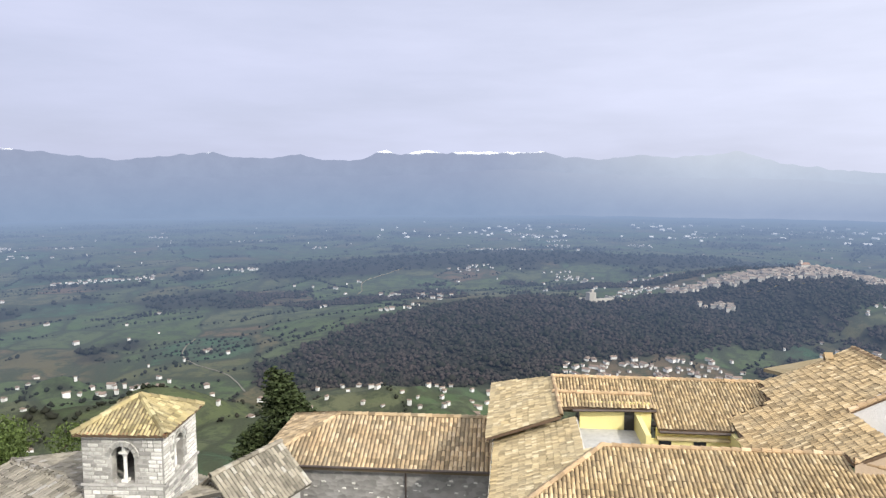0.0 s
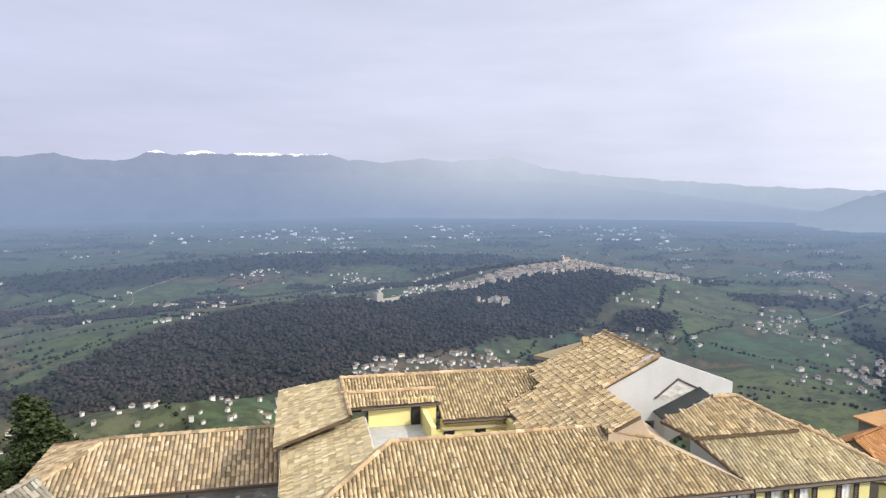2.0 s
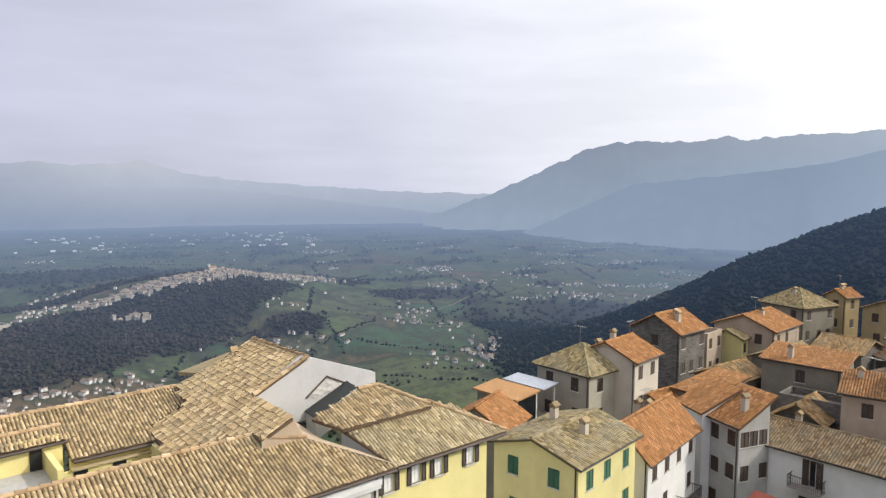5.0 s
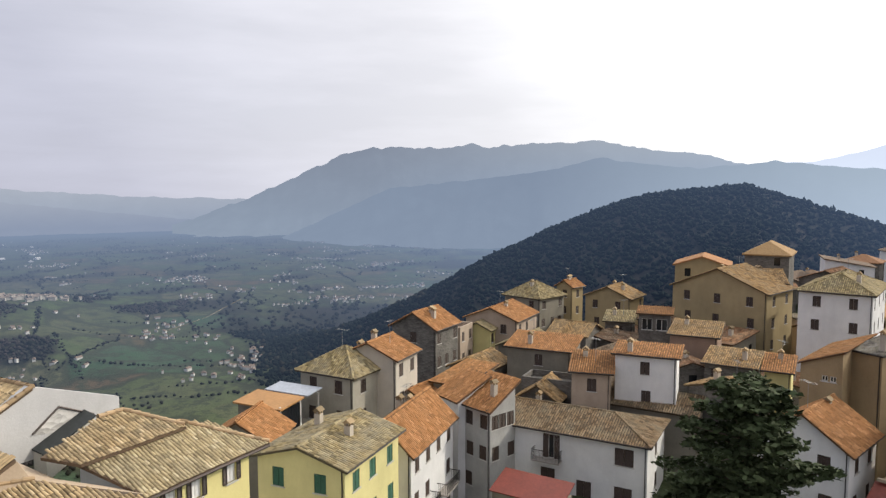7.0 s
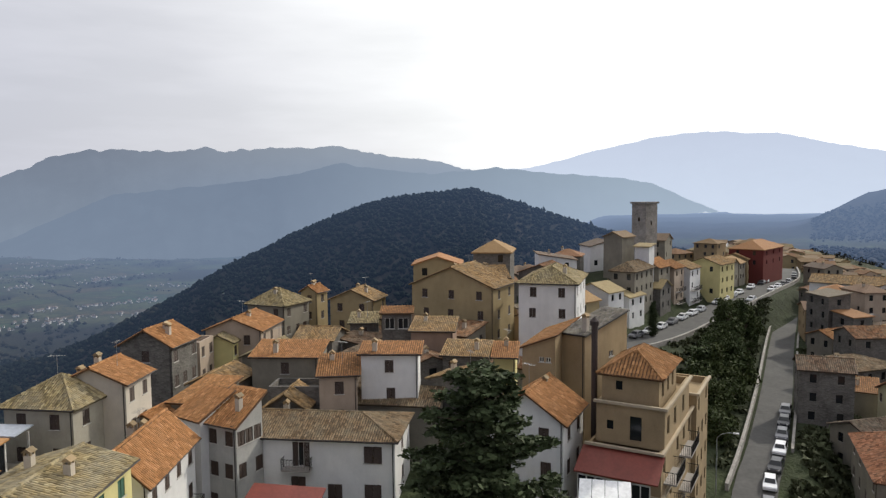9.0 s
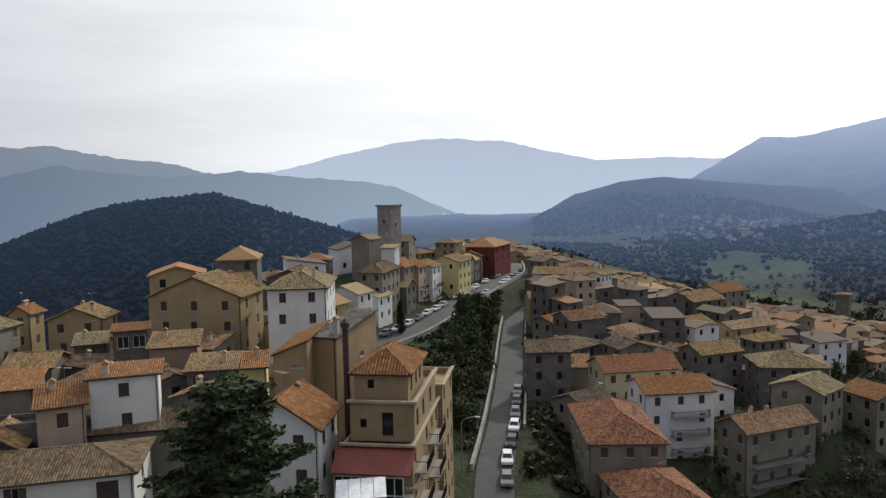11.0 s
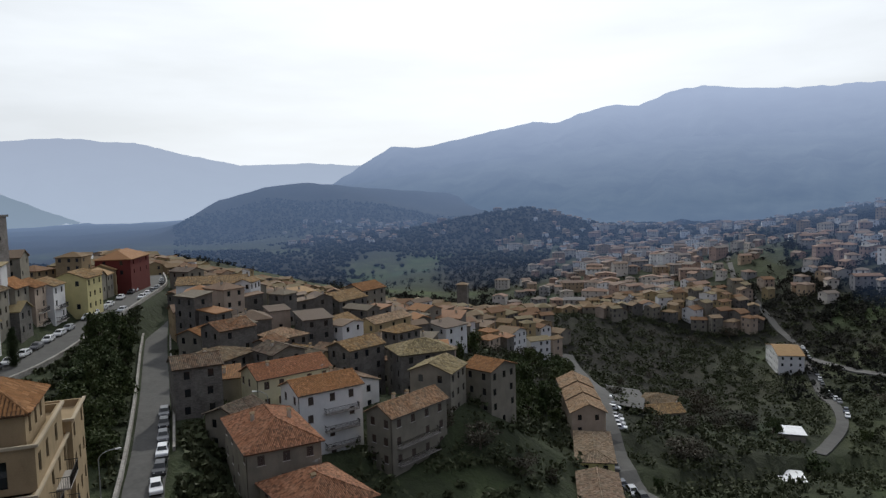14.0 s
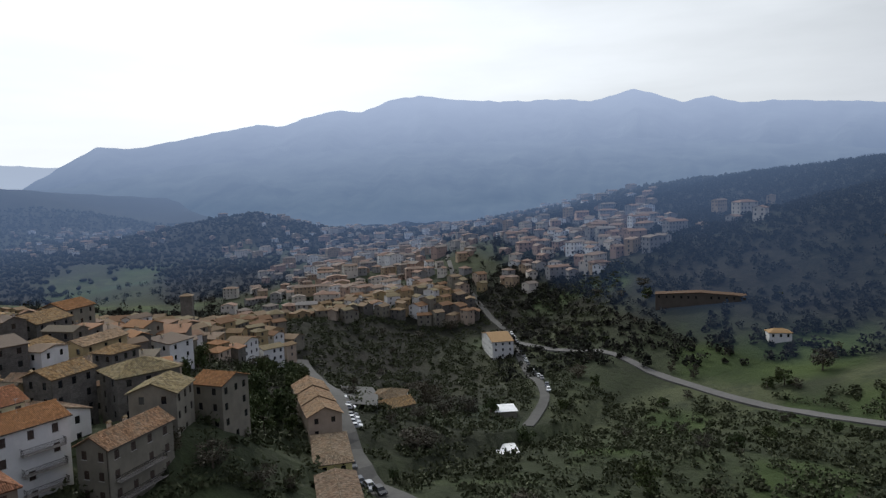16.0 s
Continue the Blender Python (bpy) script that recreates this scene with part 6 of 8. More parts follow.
house("small house with an orange tile roof", 44.0, 34.3, EYE - 20.1, 16, 4.7, 5.4, "gx", 1.6, GREY, ORANGE, plain=True)
house("low house with a rust orange roof and a white parapet", 59.8, 24.4, EYE - 19.9, -33, 3.4, 3.4, "sx", 1.6, WHITE, ORANGE, plain=True)
house("house with a long low rust roof in the lane", 65.7, 26.4, EYE - 20.3, -10, 7.0, 3.6, "sx", 0.7, GREY, RUST, plain=True)
house("pale house with a walled roof terrace and a cornice", 86.8, 35.1, EYE - 18.8, -1, 4.6, 6.0, "flat", 0, PINK, south=(2, 3), balc=[("S", 0.3, 6.0, 4.0)])
house("small yellow house with a grey tile roof", 92.0, 32.6, EYE - 19.8, -1, 4.6, 4.0, "gx", 0.9, LEMON, GREYT, south=(2, 2), plain=True)
house("low outhouse with a worn brown ridged roof", 69.9, 17.3, EYE - 22.0, -2, 5.0, 4.3, "gx", 1.4, STONE, OLD, plain=True)
house("stone wall house with a flat roof between the lanes", 72.4, 13.4, EYE - 20.6, -2, 3.6, 8.6, "flat", 0, STONE)
house("low rust-roofed house behind the white row", 63.0, 29.0, EYE - 21.6, -8, 5.0, 4.4, "gx", 1.0, GREY, ORANGE, plain=True)
house("low brown-roofed house on the slope", 75.0, 27.0, EYE - 21.0, -8, 6.0, 5.0, "gx", 1.1, STONE, OLD, plain=True)
house("low grey-roofed house on the slope", 84.5, 23.5, EYE - 20.2, -8, 6.5, 5.6, "gx", 1.2, GREY, GREYT, plain=True)
house("low brown-roofed house below the crest", 95.0, 19.5, EYE - 20.2, -8, 6.5, 5.6, "gy", 1.2, STONE, OLD, plain=True)
house("brown house with a grey stone roof", 129.8, -7.6, EYE - 10.8, -8, 10, 7, "hip", 1.9, STONE, OLD, west=(2, 2), near=0)
house("house with a low orange roof on the crest", 122, 1.6, EYE - 12.3, 0, 8, 8.5, "gx", 1.4, BEIGE, ORANGE, west=(2, 2), near=0)
house("beige house with an old tile roof", 111.8, -6.3, EYE - 13.5, 10, 8, 7.4, "gy", 1.5, BEIGE, OLD, west=(1, 2), south=(2, 2))

# ---- the houses below the road ----
BRICK = plaster((0.26, 0.12, 0.08), 0.5)
house("large house with a broad brown hipped roof and dark brick walls", 79.2, -46.9, EYE - 33.5, -110, 10.1, 16.8, "hip", 2.5, GREY, (0.30, 0.135, 0.07), west=(4, 3), south=(3, 3), shut="shut", lichen=0.15)
house("house with a broad brown hipped roof beside the lane", 65.6, -45.8, EYE - 37.7, -100, 10, 13, "hip", 2.3, GREY, (0.30, 0.14, 0.075), west=(3, 2), south=(3, 2), lichen=0.15)
house("white four-storey house with balconies and an orange roof", 91.7, -64.3, EYE - 32.2, -102, 11.5, 7.8, "gx", 1.6, WHITE, ORANGE, west=(2, 4), south=(3, 4), shut="shut", lichen=0.1,
      balc=[("S", 4.2, 7.6, 6.2), ("S", 4.2, 4.6, 6.2), ("S", 4.2, 1.6, 6.2)])
house("long cream house with an orange roof and skylights", 103.7, -64.3, EYE - 31.6, -100, 14, 8.0, "gx", 1.8, plaster((0.56, 0.52, 0.36), 0.4), (0.37, 0.165, 0.08), west=(3, 3), south=(5, 3), lichen=0.15)
house("long house with a brown gable roof and balconies", 80.9, -74.5, EYE - 36.4, -88, 13.8, 6, "gx", 1.6, GREY, (0.34, 0.2, 0.11), west=(2, 4), south=(4, 3), balc=[("S", 1.0, 5.4, 10), ("S", 1.0, 2.4, 10)])
house("grey stone block of flats with many small windows", 121.1, -66.2, EYE - 31.7, -71, 12.5, 10.4, "hip", 1.3, STONE, DARKT, base=EYE - 44, west=(4, 4), south=(4, 4), near=2, category="building")
for label_, x_, y_, e_, a_, d_, w_, k_, wall_, tile_ in (
        ("stone house with a pale pyramid tile roof", 137.4, -91.4, -33.5, 0, 8.2, 8.6, "hip", STONE, (0.42, 0.27, 0.16)),
        ("two-tone plastered house with a light tile roof", 138.6, -122.6, -35.1, 5, 15, 6.5, "gx", BEIGE, (0.4, 0.27, 0.16)),
        ("small stone house with a hipped tile roof", 125.0, -118.2, -35.1, 0, 8, 6, "hip", STONE, OLD),
        ("tall rubble stone house with few windows", 108.3, -88.7, -31.8, 1, 9.7, 7, "gx", STONE, OLD),
        ("stone house with a worn hipped roof", 101.4, -96.6, -33.3, -25, 12, 9.5, "hip", STONE, GREYT),
        ("grey gabled house with a worn tile roof", 84.1, -92.5, -33.4, 20, 8, 8.3, "gx", GREY, GREYT),
        ("tall stone house with an orange roof above the hollow", 83.0, -103.1, -35.2, 0, 8, 7, "gy", GREY, RUST),
        ("stone house with a brown tile roof in the old quarter", 149.3, -117.5, -35.9, 13, 11, 8.4, "gx", STONE, OLD),
        ("small house with a rust-red roof in the old quarter", 141, -73.6, -30.0, 24, 6.6, 6.0, "gx", GREY, RUST),
        ("long white house with a brown tile roof", 183.9, -111.4, -25.4, 53, 9, 20, "gy", WHITE, OLD),
        ("narrow white house rising above its neighbours", 176.0, -108.2, -24.6, 34, 7, 4.6, "gx", WHITE, OLD),
        ("stone house with a broad tiled roof on the step", 167.9, -134.2, -33.1, 8, 13, 11, "gx", STONE, OLD),
        ("grey house with a broad tiled roof on the step", 178.4, -152.9, -32.9, 8, 12, 10, "gx", GREY, RUST),
        ("low white house with a dark roof beside the car park", 93.1, -207.0, -70.6, 14, 12, 10.5, "hip", WHITE, DARKT),
        ("plain house with a small tiled roof below the car park", 92.0, -186.0, -67.5, -40, 13, 8, "gx", GREY, OLD)):
    house(label_, x_, y_, EYE + e_, a_ - 90, d_, w_, k_, min(d_, w_) * 0.2, wall_, tile_, west=(2, 4), south=(3, 4), near=2, group="houses of the old quarter", shut="none")
for k, lab in enumerate(("cream row house with a ridged tile roof and pink front", "middle row house with a ridged tile roof", "last row house with a ridged tile roof")):
    house(lab, 79.3 + 5.75 * k, -141.0 - 6.85 * k, EYE - 52.3 + 0.35 * k, -50, 8.7, 7.9, "gx", 1.9, PINK, (0.36, 0.23, 0.13), west=(2, 2), south=(2, 2), near=2, group="row houses above the road")
house("small house with a hipped tile roof behind the row", 99.5, -166.5, EYE - 56.0, -50, 8, 7, "hip", 1.5, GREY, (0.34, 0.2, 0.11), west=(2, 2), south=(2, 2), near=2)
house("long house with a dull brown hipped roof above the road", 67.8, -124.0, EYE - 56.3, -57, 18.0, 7.6, "hip", 1.2, LEMON, (0.27, 0.19, 0.12), west=(2, 2), south=(4, 2), near=2)
house("low house with a flat brown roof above the road", 53.2, -101.0, EYE - 53.9, -56, 16.0, 7.2, "gx", 0.9, BEIGE, (0.25, 0.17, 0.11), west=(2, 2), south=(4, 2), near=2)
house("long white block of flats with a tile roof", 97.4, -331, float(ground(97.4, -331)) + 9.6, -150, 11, 24, "gx", 2.4, WHITE, OLD, west=(9, 3), south=(3, 3), near=0, category="building")
gz1, gz3 = (float(ground(*polar(a, d))) for a, d in ((181, 372), (186.3, 322)))
house("long low brown terrace of houses on the hillside", *polar(183.6, 368), gz1 + 3.8, -91, 8, 43, "gx", 1.3, plaster((0.10, 0.085, 0.07), 0.6), shade(RUST, 0.32), west=(12, 1), near=0)
house("small pale farmhouse in the green fields", *polar(186.8, 321), gz3 + 3.6, -80, 6, 9, "hip", 1.3, WHITE, OLD, west=(3, 1), near=0)
bx_, by_ = 215.0, -250.0
second_belfry = house("small stone belfry rising above the roofs", bx_, by_, EYE - 44.8, -60, 4.5, 5, "hip", 0.8, STONE, DARKT, near=0, category="bell tower", name="bell_tower")
# two flat glasshouse roofs on the slope
for gx_, gy_, gd_, gw_ in ((60.0, -226.0, 7, 9), (49.0, -185.0, 6, 8)):
    gz_ = float(ground(gx_, gy_))
    gh = thing("greenhouse", "low greenhouse with a white sheet roof on the slope", "greenhouse", pose(gx_, gy_, gz_ - 0.5, 0, 0, 25), "greenhouses")
    part("roof", Shape().prism([(-0.4, -0.4, 3.0), (gd_ + 0.4, -0.4, 3.0), (gd_ + 0.4, gw_ + 0.4, 3.5), (-0.4, gw_ + 0.4, 3.5)], 0.12).mesh("roof", plain_mat("white_sheet", (0.8, 0.8, 0.8), 0.3)), gh, label="white plastic sheet roof")
    part("wall", Shape().box(0, 0, 0, gd_, gw_, 2.85).mesh("wall", GREY), gh)

# the square tower on the crest, the red house and the white chapel-like gable beside them
tx, ty = polar(104.22, 190)
keep = thing("tower", "square grey stone tower standing above the crest", "tower", pose(tx, ty, EYE - 23.2, 0, 0, -52))
kw = Shape()
panel(kw, (0, 4.6, 0), (0, -1, 0), 4.6, 20.2, [(2.0, 15.5, 2.6, 16.6)])
panel(kw, (0, 0, 0), (1, 0, 0), 4.8, 20.2, [(2.0, 14.5, 2.6, 15.6), (2.0, 8.0, 2.6, 9.2)])
panel(kw, (4.8, 0, 0), (0, 1, 0), 4.6, 20.2, [])
panel(kw, (4.8, 4.6, 0), (-1, 0, 0), 4.8, 20.2, [])
part("wall", kw.weld().mesh("wall", stone((0.3, 0.28, 0.25))), keep)
part("cornice", Shape().box(-0.35, -0.35, 20.2, 5.15, 4.95, 20.7).mesh("cornice", stone((0.25, 0.24, 0.22))), keep)
PLACED.append((tx + 3.2, ty - 1.0, 5.0))
house("large dark red house with a tile roof", 223.9, -94.3, EYE - 18.6, -40, 20.4, 10.9, "hip", 2.5, plaster((0.14, 0.036, 0.03), 0.3), RUST, west=(2, 2), south=(3, 2), near=0)
wx_, wy_ = polar(104.5, 172)
house("small white house with a low roof below the tower", wx_, wy_, EYE - 12.9, -35, 3.4, 3.6, "sx", 0.5, WHITE, GREYT, near=0)
house("grey house with a dark tile roof on the crest", *polar(102.4, 172), EYE - 10.6, -40, 6.2, 5.0, "gx", 1.2, GREY, DARKT, south=[(1.8, 2.2, 2.6, 4.2, "none")], near=0)
house("yellow row house at the end of the street row", 188.2, -67.8, EYE - 19.7, -42, 9.8, 9.1, "gx", 1.7, plaster((0.62, 0.55, 0.27), 0.4), OLD, base=EYE - 33, west=(2, 3), south=(3, 3), near=2, group="houses along the street", shut="none")
house("grey three-storey house with a dark hipped roof at the street", 155.7, -37.1, EYE - 17.7, -33, 12.9, 5.7, "hip", 1.7, GREY, DARKT, base=EYE - 33, west=(2, 3), south=(4, 3), near=2, group="houses along the street", shut="none")
house("grey row house with an orange gable roof at the street", 168.6, -46.0, EYE - 18.2, -36, 7.6, 5.8, "gx", 1.8, GREY, ORANGE, base=EYE - 33, west=(1, 3), south=(2, 3), near=2, group="houses along the street", shut="none", balc=[("S", 1.0, 8.2, 3.6), ("S", 1.0, 5.2, 3.6)])
house("tan row house with balconies and a worn tile roof", 174.8, -51.6, EYE - 19.2, -36, 7.0, 7.0, "gx", 1.6, PINK, RUST, base=EYE - 33, west=(1, 3), south=(2, 3), near=2, group="houses along the street", shut="none", balc=[("S", 1.0, 7.6, 5.0), ("S", 1.0, 4.6, 5.0)])
house("pale row house with green awnings at the street", 180.8, -57.4, EYE - 20.0, -38, 7.4, 8.0, "gx", 1.6, WHITE, OLD, base=EYE - 33, west=(1, 3), south=(2, 3), near=2, group="houses along the street", shut="none", balc=[("S", 0.8, 7.2, 5.6), ("S", 0.8, 4.2, 5.6)])

# ---- roads, walls and lamps ----
ASPHALT = plain_mat("asphalt", (0.075, 0.072, 0.068), 0.9, 0, 0.3, 1.5)
CONCRETE = plain_mat("concrete", (0.3, 0.28, 0.25), 0.9, 0, 0.3, 1.2)


def finer(points, step=4.0):
    """A polyline rounded and cut into short steps."""
    p = [Vector(q) for q in points]
    out = []
    for k in range(len(p) - 1):
        a, b, c, d = p[max(k - 1, 0)], p[k], p[k + 1], p[min(k + 2, len(p) - 1)]
        n = max(2, int((c - b).length / step))
        for j in range(n):
            t = j / n
            out.append(0.5 * (2 * b + (c - a) * t + (2 * a - 5 * b + 4 * c - d) * t * t + (3 * b - a - 3 * c + d) * t ** 3))
    return out + [p[-1]]


def side_of(line, k):
    t = line[min(k + 1, len(line) - 1)] - line[max(k - 1, 0)]
    return Vector((-t.y, t.x, 0)).normalized()


def ribbon(name, label, points, half, mat, lift=0.06, on_ground=False, category="road"):
    line = finer(points)
    s = Shape()
    rows = []
    for k, p in enumerate(line):
        n = side_of(line, k)
        for o in (-half, half):
            q = p + n * o
            z = float(ground(q.x, q.y)) + lift if on_ground else p.z + lift
            rows.append((q.x, q.y, z))
    if on_ground:
        rows = [(x, y, max(z, 0.5 * (z + rows[i ^ 1][2]))) for i, (x, y, z) in enumerate(rows)]
    m = len(rows)
    low = [(x, y, z - 1.2) for x, y, z in rows]
    fs = []
    for k in range(len(line) - 1):
        a = 2 * k
        fs += [(a + 1, a, a + 2, a + 3), (a, a + m, a + m + 2, a + 2), (a + 3, a + m + 3, a + m + 1, a + 1)]
    s.add(rows + low, fs)
    return tagged(new(name, s.mesh(name, mat)), label, category, kind="structure")


def wall_along(name, label, points, off, thick, up, down, mat, step=5.0):
    line = finer(points, step)
    s = Shape()
    pts = []
    for k, p in enumerate(line):
        n = side_of(line, k)
        for o in (off - thick / 2, off + thick / 2):
            q = p + n * o
            pts += [(q.x, q.y, p.z - down), (q.x, q.y, p.z + up)]
    fs = []
    for k in range(len(line) - 1):
        a, b = 4 * k, 4 * k + 4
        fs += [(a, a + 1, b + 1, b), (a + 2, b + 2, b + 3, a + 3), (a + 1, a + 3, b + 3, b + 1)]
    fs += [(0, 2, 3, 1), (len(pts) - 4, len(pts) - 3, len(pts) - 1, len(pts) - 2)]
    s.add(pts, fs)
    return tagged(new(name, s.mesh(name, mat)), label, "wall", kind="structure")


ribbon("road", "grey asphalt lane running up to the crest", LOW_ROAD, 2.6, ASPHALT)
ribbon("road_upper", "asphalt street with parked cars along the crest", HIGH_ROAD, 4.4, ASPHALT)
wall_along("retaining_wall", "stone retaining wall and parapet below the street", HIGH_ROAD, -4.8, 0.5, 0.95, 5.0, stone((0.34, 0.32, 0.29)))
wall_along("roadside_wall", "low stone wall beside the lane", LOW_ROAD[1:-1], 3.3, 0.45, 0.9, 1.5, stone((0.34, 0.32, 0.29)))
wall_along("roadside_wall_outer", "low stone wall along the outer edge of the lane", LOW_ROAD[2:-2], -3.3, 0.4, 0.5, 3.0, stone((0.32, 0.3, 0.27)))


def on_land(az, d):
    x, y = polar(az, d)
    return (x, y, float(ground(x, y)) + 0.15)


SE_ROAD = [on_land(a, d) for a, d in ((158, 118), (154.5, 132), (152.3, 146), (151.2, 162), (150.4, 182), (150.0, 215), (149.2, 250), (147.5, 300))]
CURVE_ROAD = [on_land(a, d) for a, d in ((166.4, 212), (167.2, 232), (167.9, 255), (167.4, 285), (166.5, 315), (165.8, 350), (164.6, 400), (162.5, 450), (161, 520), (160.2, 620), (160, 760))]
VALLEY_ROAD = [on_land(a, d) for a, d in ((165.6, 372), (169, 345), (172.5, 325), (176, 300), (180, 278), (185, 258), (190, 240), (196, 225), (203, 215))]
ribbon("road_south", "narrow asphalt road past the row houses", SE_ROAD, 3.0, ASPHALT, 0.25, True)
ribbon("car_park", "grey asphalt car park beside the southern road", [on_land(a, d) for a, d in ((151.6, 196), (151.9, 215), (152.0, 238), (151.8, 262))], 7.0, ASPHALT, 0.2, True, "car park")
ribbon("road_curve", "asphalt road curving round the hillside", CURVE_ROAD, 1.8, ASPHALT, 0.3, True)
ribbon("road_valley", "pale country road along the valley side", VALLEY_ROAD, 2.2, plain_mat("worn_asphalt", (0.12, 0.115, 0.11), 0.9), 0.3, True)

DIRT = plain_mat("pale_dirt", (0.15, 0.145, 0.13), 0.95, 0, 0.3, 0.2)
for nm_, pts_ in (("lane_plain", ((-20.2, 1010), (-21.2, 930), (-20.3, 860), (-18.0, 800), (-16.5, 730))), ("lane_castle", ((3, 1075), (8, 1110), (11, 1118), (14, 1135), (17, 1180), (19.5, 1235))), ("lane_village", ((24, 1215), (27, 1255), (30, 1290), (33, 1330))),
                  ("lane_far", ((-10, 1180), (-7, 1330), (-6.5, 1500), (-3, 1650))), ("lane_east", ((44, 1180), (47, 1300), (50, 1500)))):
    ribbon(nm_, "pale country lane winding through the fields", [on_land(a_, d_) for a_, d_ in pts_], 0.75, DIRT, 0.5, True)

# ---- parked cars ----
def car_parts(paint):
    """A small hatchback, 4 m long, along x, wheels on the ground."""
    prof = [(0.0, 0.35), (0.0, 0.62), (0.12, 0.78), (0.95, 0.92), (1.55, 1.4), (3.2, 1.45), (3.85, 1.0), (4.0, 0.85), (4.0, 0.35)]
    b = Shape()
    n = len(prof)
    left = [(x, -0.84 if z < 1.1 else -0.62, z) for x, z in prof]
    right = [(x, 0.84 if z < 1.1 else 0.62, z) for x, z in prof]
    b.add(left + right, [tuple(range(n - 1, -1, -1)), tuple(range(n, 2 * n)), *[(k, (k + 1) % n, (k + 1) % n + n, k + n) for k in range(n)]])
    glass = glass_dark()
    front = Shape().add([(0.99, -0.66, 0.97), (0.99, 0.66, 0.97), (1.53, 0.56, 1.39), (1.53, -0.56, 1.39)], [(0, 1, 2, 3)]).mesh("windscreen", glass)
    back = Shape().add([(3.29, -0.56, 1.43), (3.29, 0.56, 1.43), (3.84, 0.68, 1.06), (3.84, -0.68, 1.06)], [(0, 1, 2, 3)]).mesh("rear_window", glass)
    sides = [Shape().add([(1.15, sy * 0.86, 0.96), (3.6, sy * 0.86, 1.0), (3.2, sy * 0.68, 1.36), (1.62, sy * 0.68, 1.35)], [(0, 1, 2, 3)] if sy < 0 else [(3, 2, 1, 0)]).mesh("side_window", glass) for sy in (-1, 1)]
    wh = Shape()
    wh.tube((0, -0.09, 0), (0, 0.09, 0), 0.31, 0.31, 12)
    lamp = Shape().box(0, -0.12, -0.06, 0.03, 0.12, 0.06).mesh("headlight", plain_mat("lamp_glass", (0.7, 0.7, 0.68), 0.2))
    return b.mesh("body", plain_mat("car_paint", paint, 0.28, 0.1, 0.03)), (front, back, *sides), wh.mesh("wheel", plain_mat("tyre", (0.02, 0.02, 0.02))), lamp


CARS = {}


def car(colour, label, x, y, z, rot, group):
    if colour not in CARS:
        t = thing("car", label, "car", pose(x, y, z, 0, 0, rot), group)
        b, g, w, lamp = car_parts(colour)
        body = part("body", b, t)
        for word, pane in zip(("windscreen", "rear_window", "side_window", "side_window"), g):
            part(word, pane, body)
        for cx in (0.72, 3.25):
            for cy in (-0.78, 0.78):
                part("wheel", w, t, pose(cx, cy, 0.31))
        for cy in (-0.58, 0.58):
            part("headlight", lamp, t, pose(-0.02, cy, 0.66))
        CARS[colour] = t
        return t
    c = copy_thing(CARS[colour], pose(x, y, z, 0, 0, rot))
    return tagged(c, label, "car", group)


PAINTS = [((0.75, 0.75, 0.76), "white"), ((0.03, 0.03, 0.035), "black"), ((0.42, 0.43, 0.45), "silver"), ((0.75, 0.75, 0.76), "white"), ((0.05, 0.06, 0.09), "dark blue"), ((0.16, 0.16, 0.17), "grey")]


def cars_along(points, off, first, last, gap, group, skip=0.15, where="the road", ground_z=False, turn=0.0):
    rnd = random.Random(int(first * 3 + last))
    line = finer(points, 1.0)
    way = 0.0
    last_at = -1e9
    for k in range(1, len(line)):
        way += (line[k] - line[k - 1]).length
        if first <= way <= last and way - last_at >= gap:
            last_at = way
            if rnd.random() < skip:
                continue
            n = side_of(line, k)
            q = line[k] + n * off
            t = Vector((n.y, -n.x, 0))
            c, nm = rnd.choice(PAINTS)
            z = (float(ground(q.x, q.y)) + 0.3) if ground_z else line[k].z + 0.06
            car(c, "parked %s hatchback car at the edge of %s" % (nm, where), q.x, q.y, z, math.degrees(math.atan2(t.y, t.x)) + turn + rnd.uniform(-3, 3), group)


cars_along(LOW_ROAD, -1.7, 18, 58, 5.3, "cars on the lane", 0.1, "the lane")
cars_along(HIGH_ROAD, 3.0, 22, 160, 6.0, "cars on the street", 0.2, "the street")
cars_along(HIGH_ROAD, -3.2, 60, 165, 7.0, "cars on the street", 0.35, "the street")
cars_along(SE_ROAD, 1.9, 8, 48, 5.2, "cars below the row houses", 0.1, "the row houses", True)
cars_along(SE_ROAD, -5.5, 60, 105, 3.2, "cars in the car park", 0.25, "the car park", True, 80)
cars_along(CURVE_ROAD, -1.8, 50, 190, 8.0, "cars on the hillside road", 0.3, "the hillside road", True)


def street_lamp(x, y, z, rot, h=7.5):
    t = thing("street_lamp", "grey metal street lamp with a curved arm", "street lamp", pose(x, y, z, 0, 0, rot), "street lamps")
    part("pole", Shape().tube((0, 0, 0), (0, 0, h), 0.09, 0.06, 8).mesh("pole", plain_mat("galvanised", (0.32, 0.33, 0.33), 0.5, 0.6)), t)
    a = Shape()
    pr = [(0, 0, h), (0.5, 0, h + 0.55), (1.2, 0, h + 0.8), (2.0, 0, h + 0.85)]
    for p, q in zip(pr, pr[1:]):
        a.tube(p, q, 0.05, 0.045, 6)
    part("arm", a.mesh("arm", plain_mat("galvanised", (0.32, 0.33, 0.33), 0.5, 0.6)), t)
    part("lamp_head", Shape().box(1.9, -0.15, h + 0.75, 2.6, 0.15, h + 0.9).mesh("lamp_head", plain_mat("lamp_shell", (0.5, 0.5, 0.5), 0.5)), t)


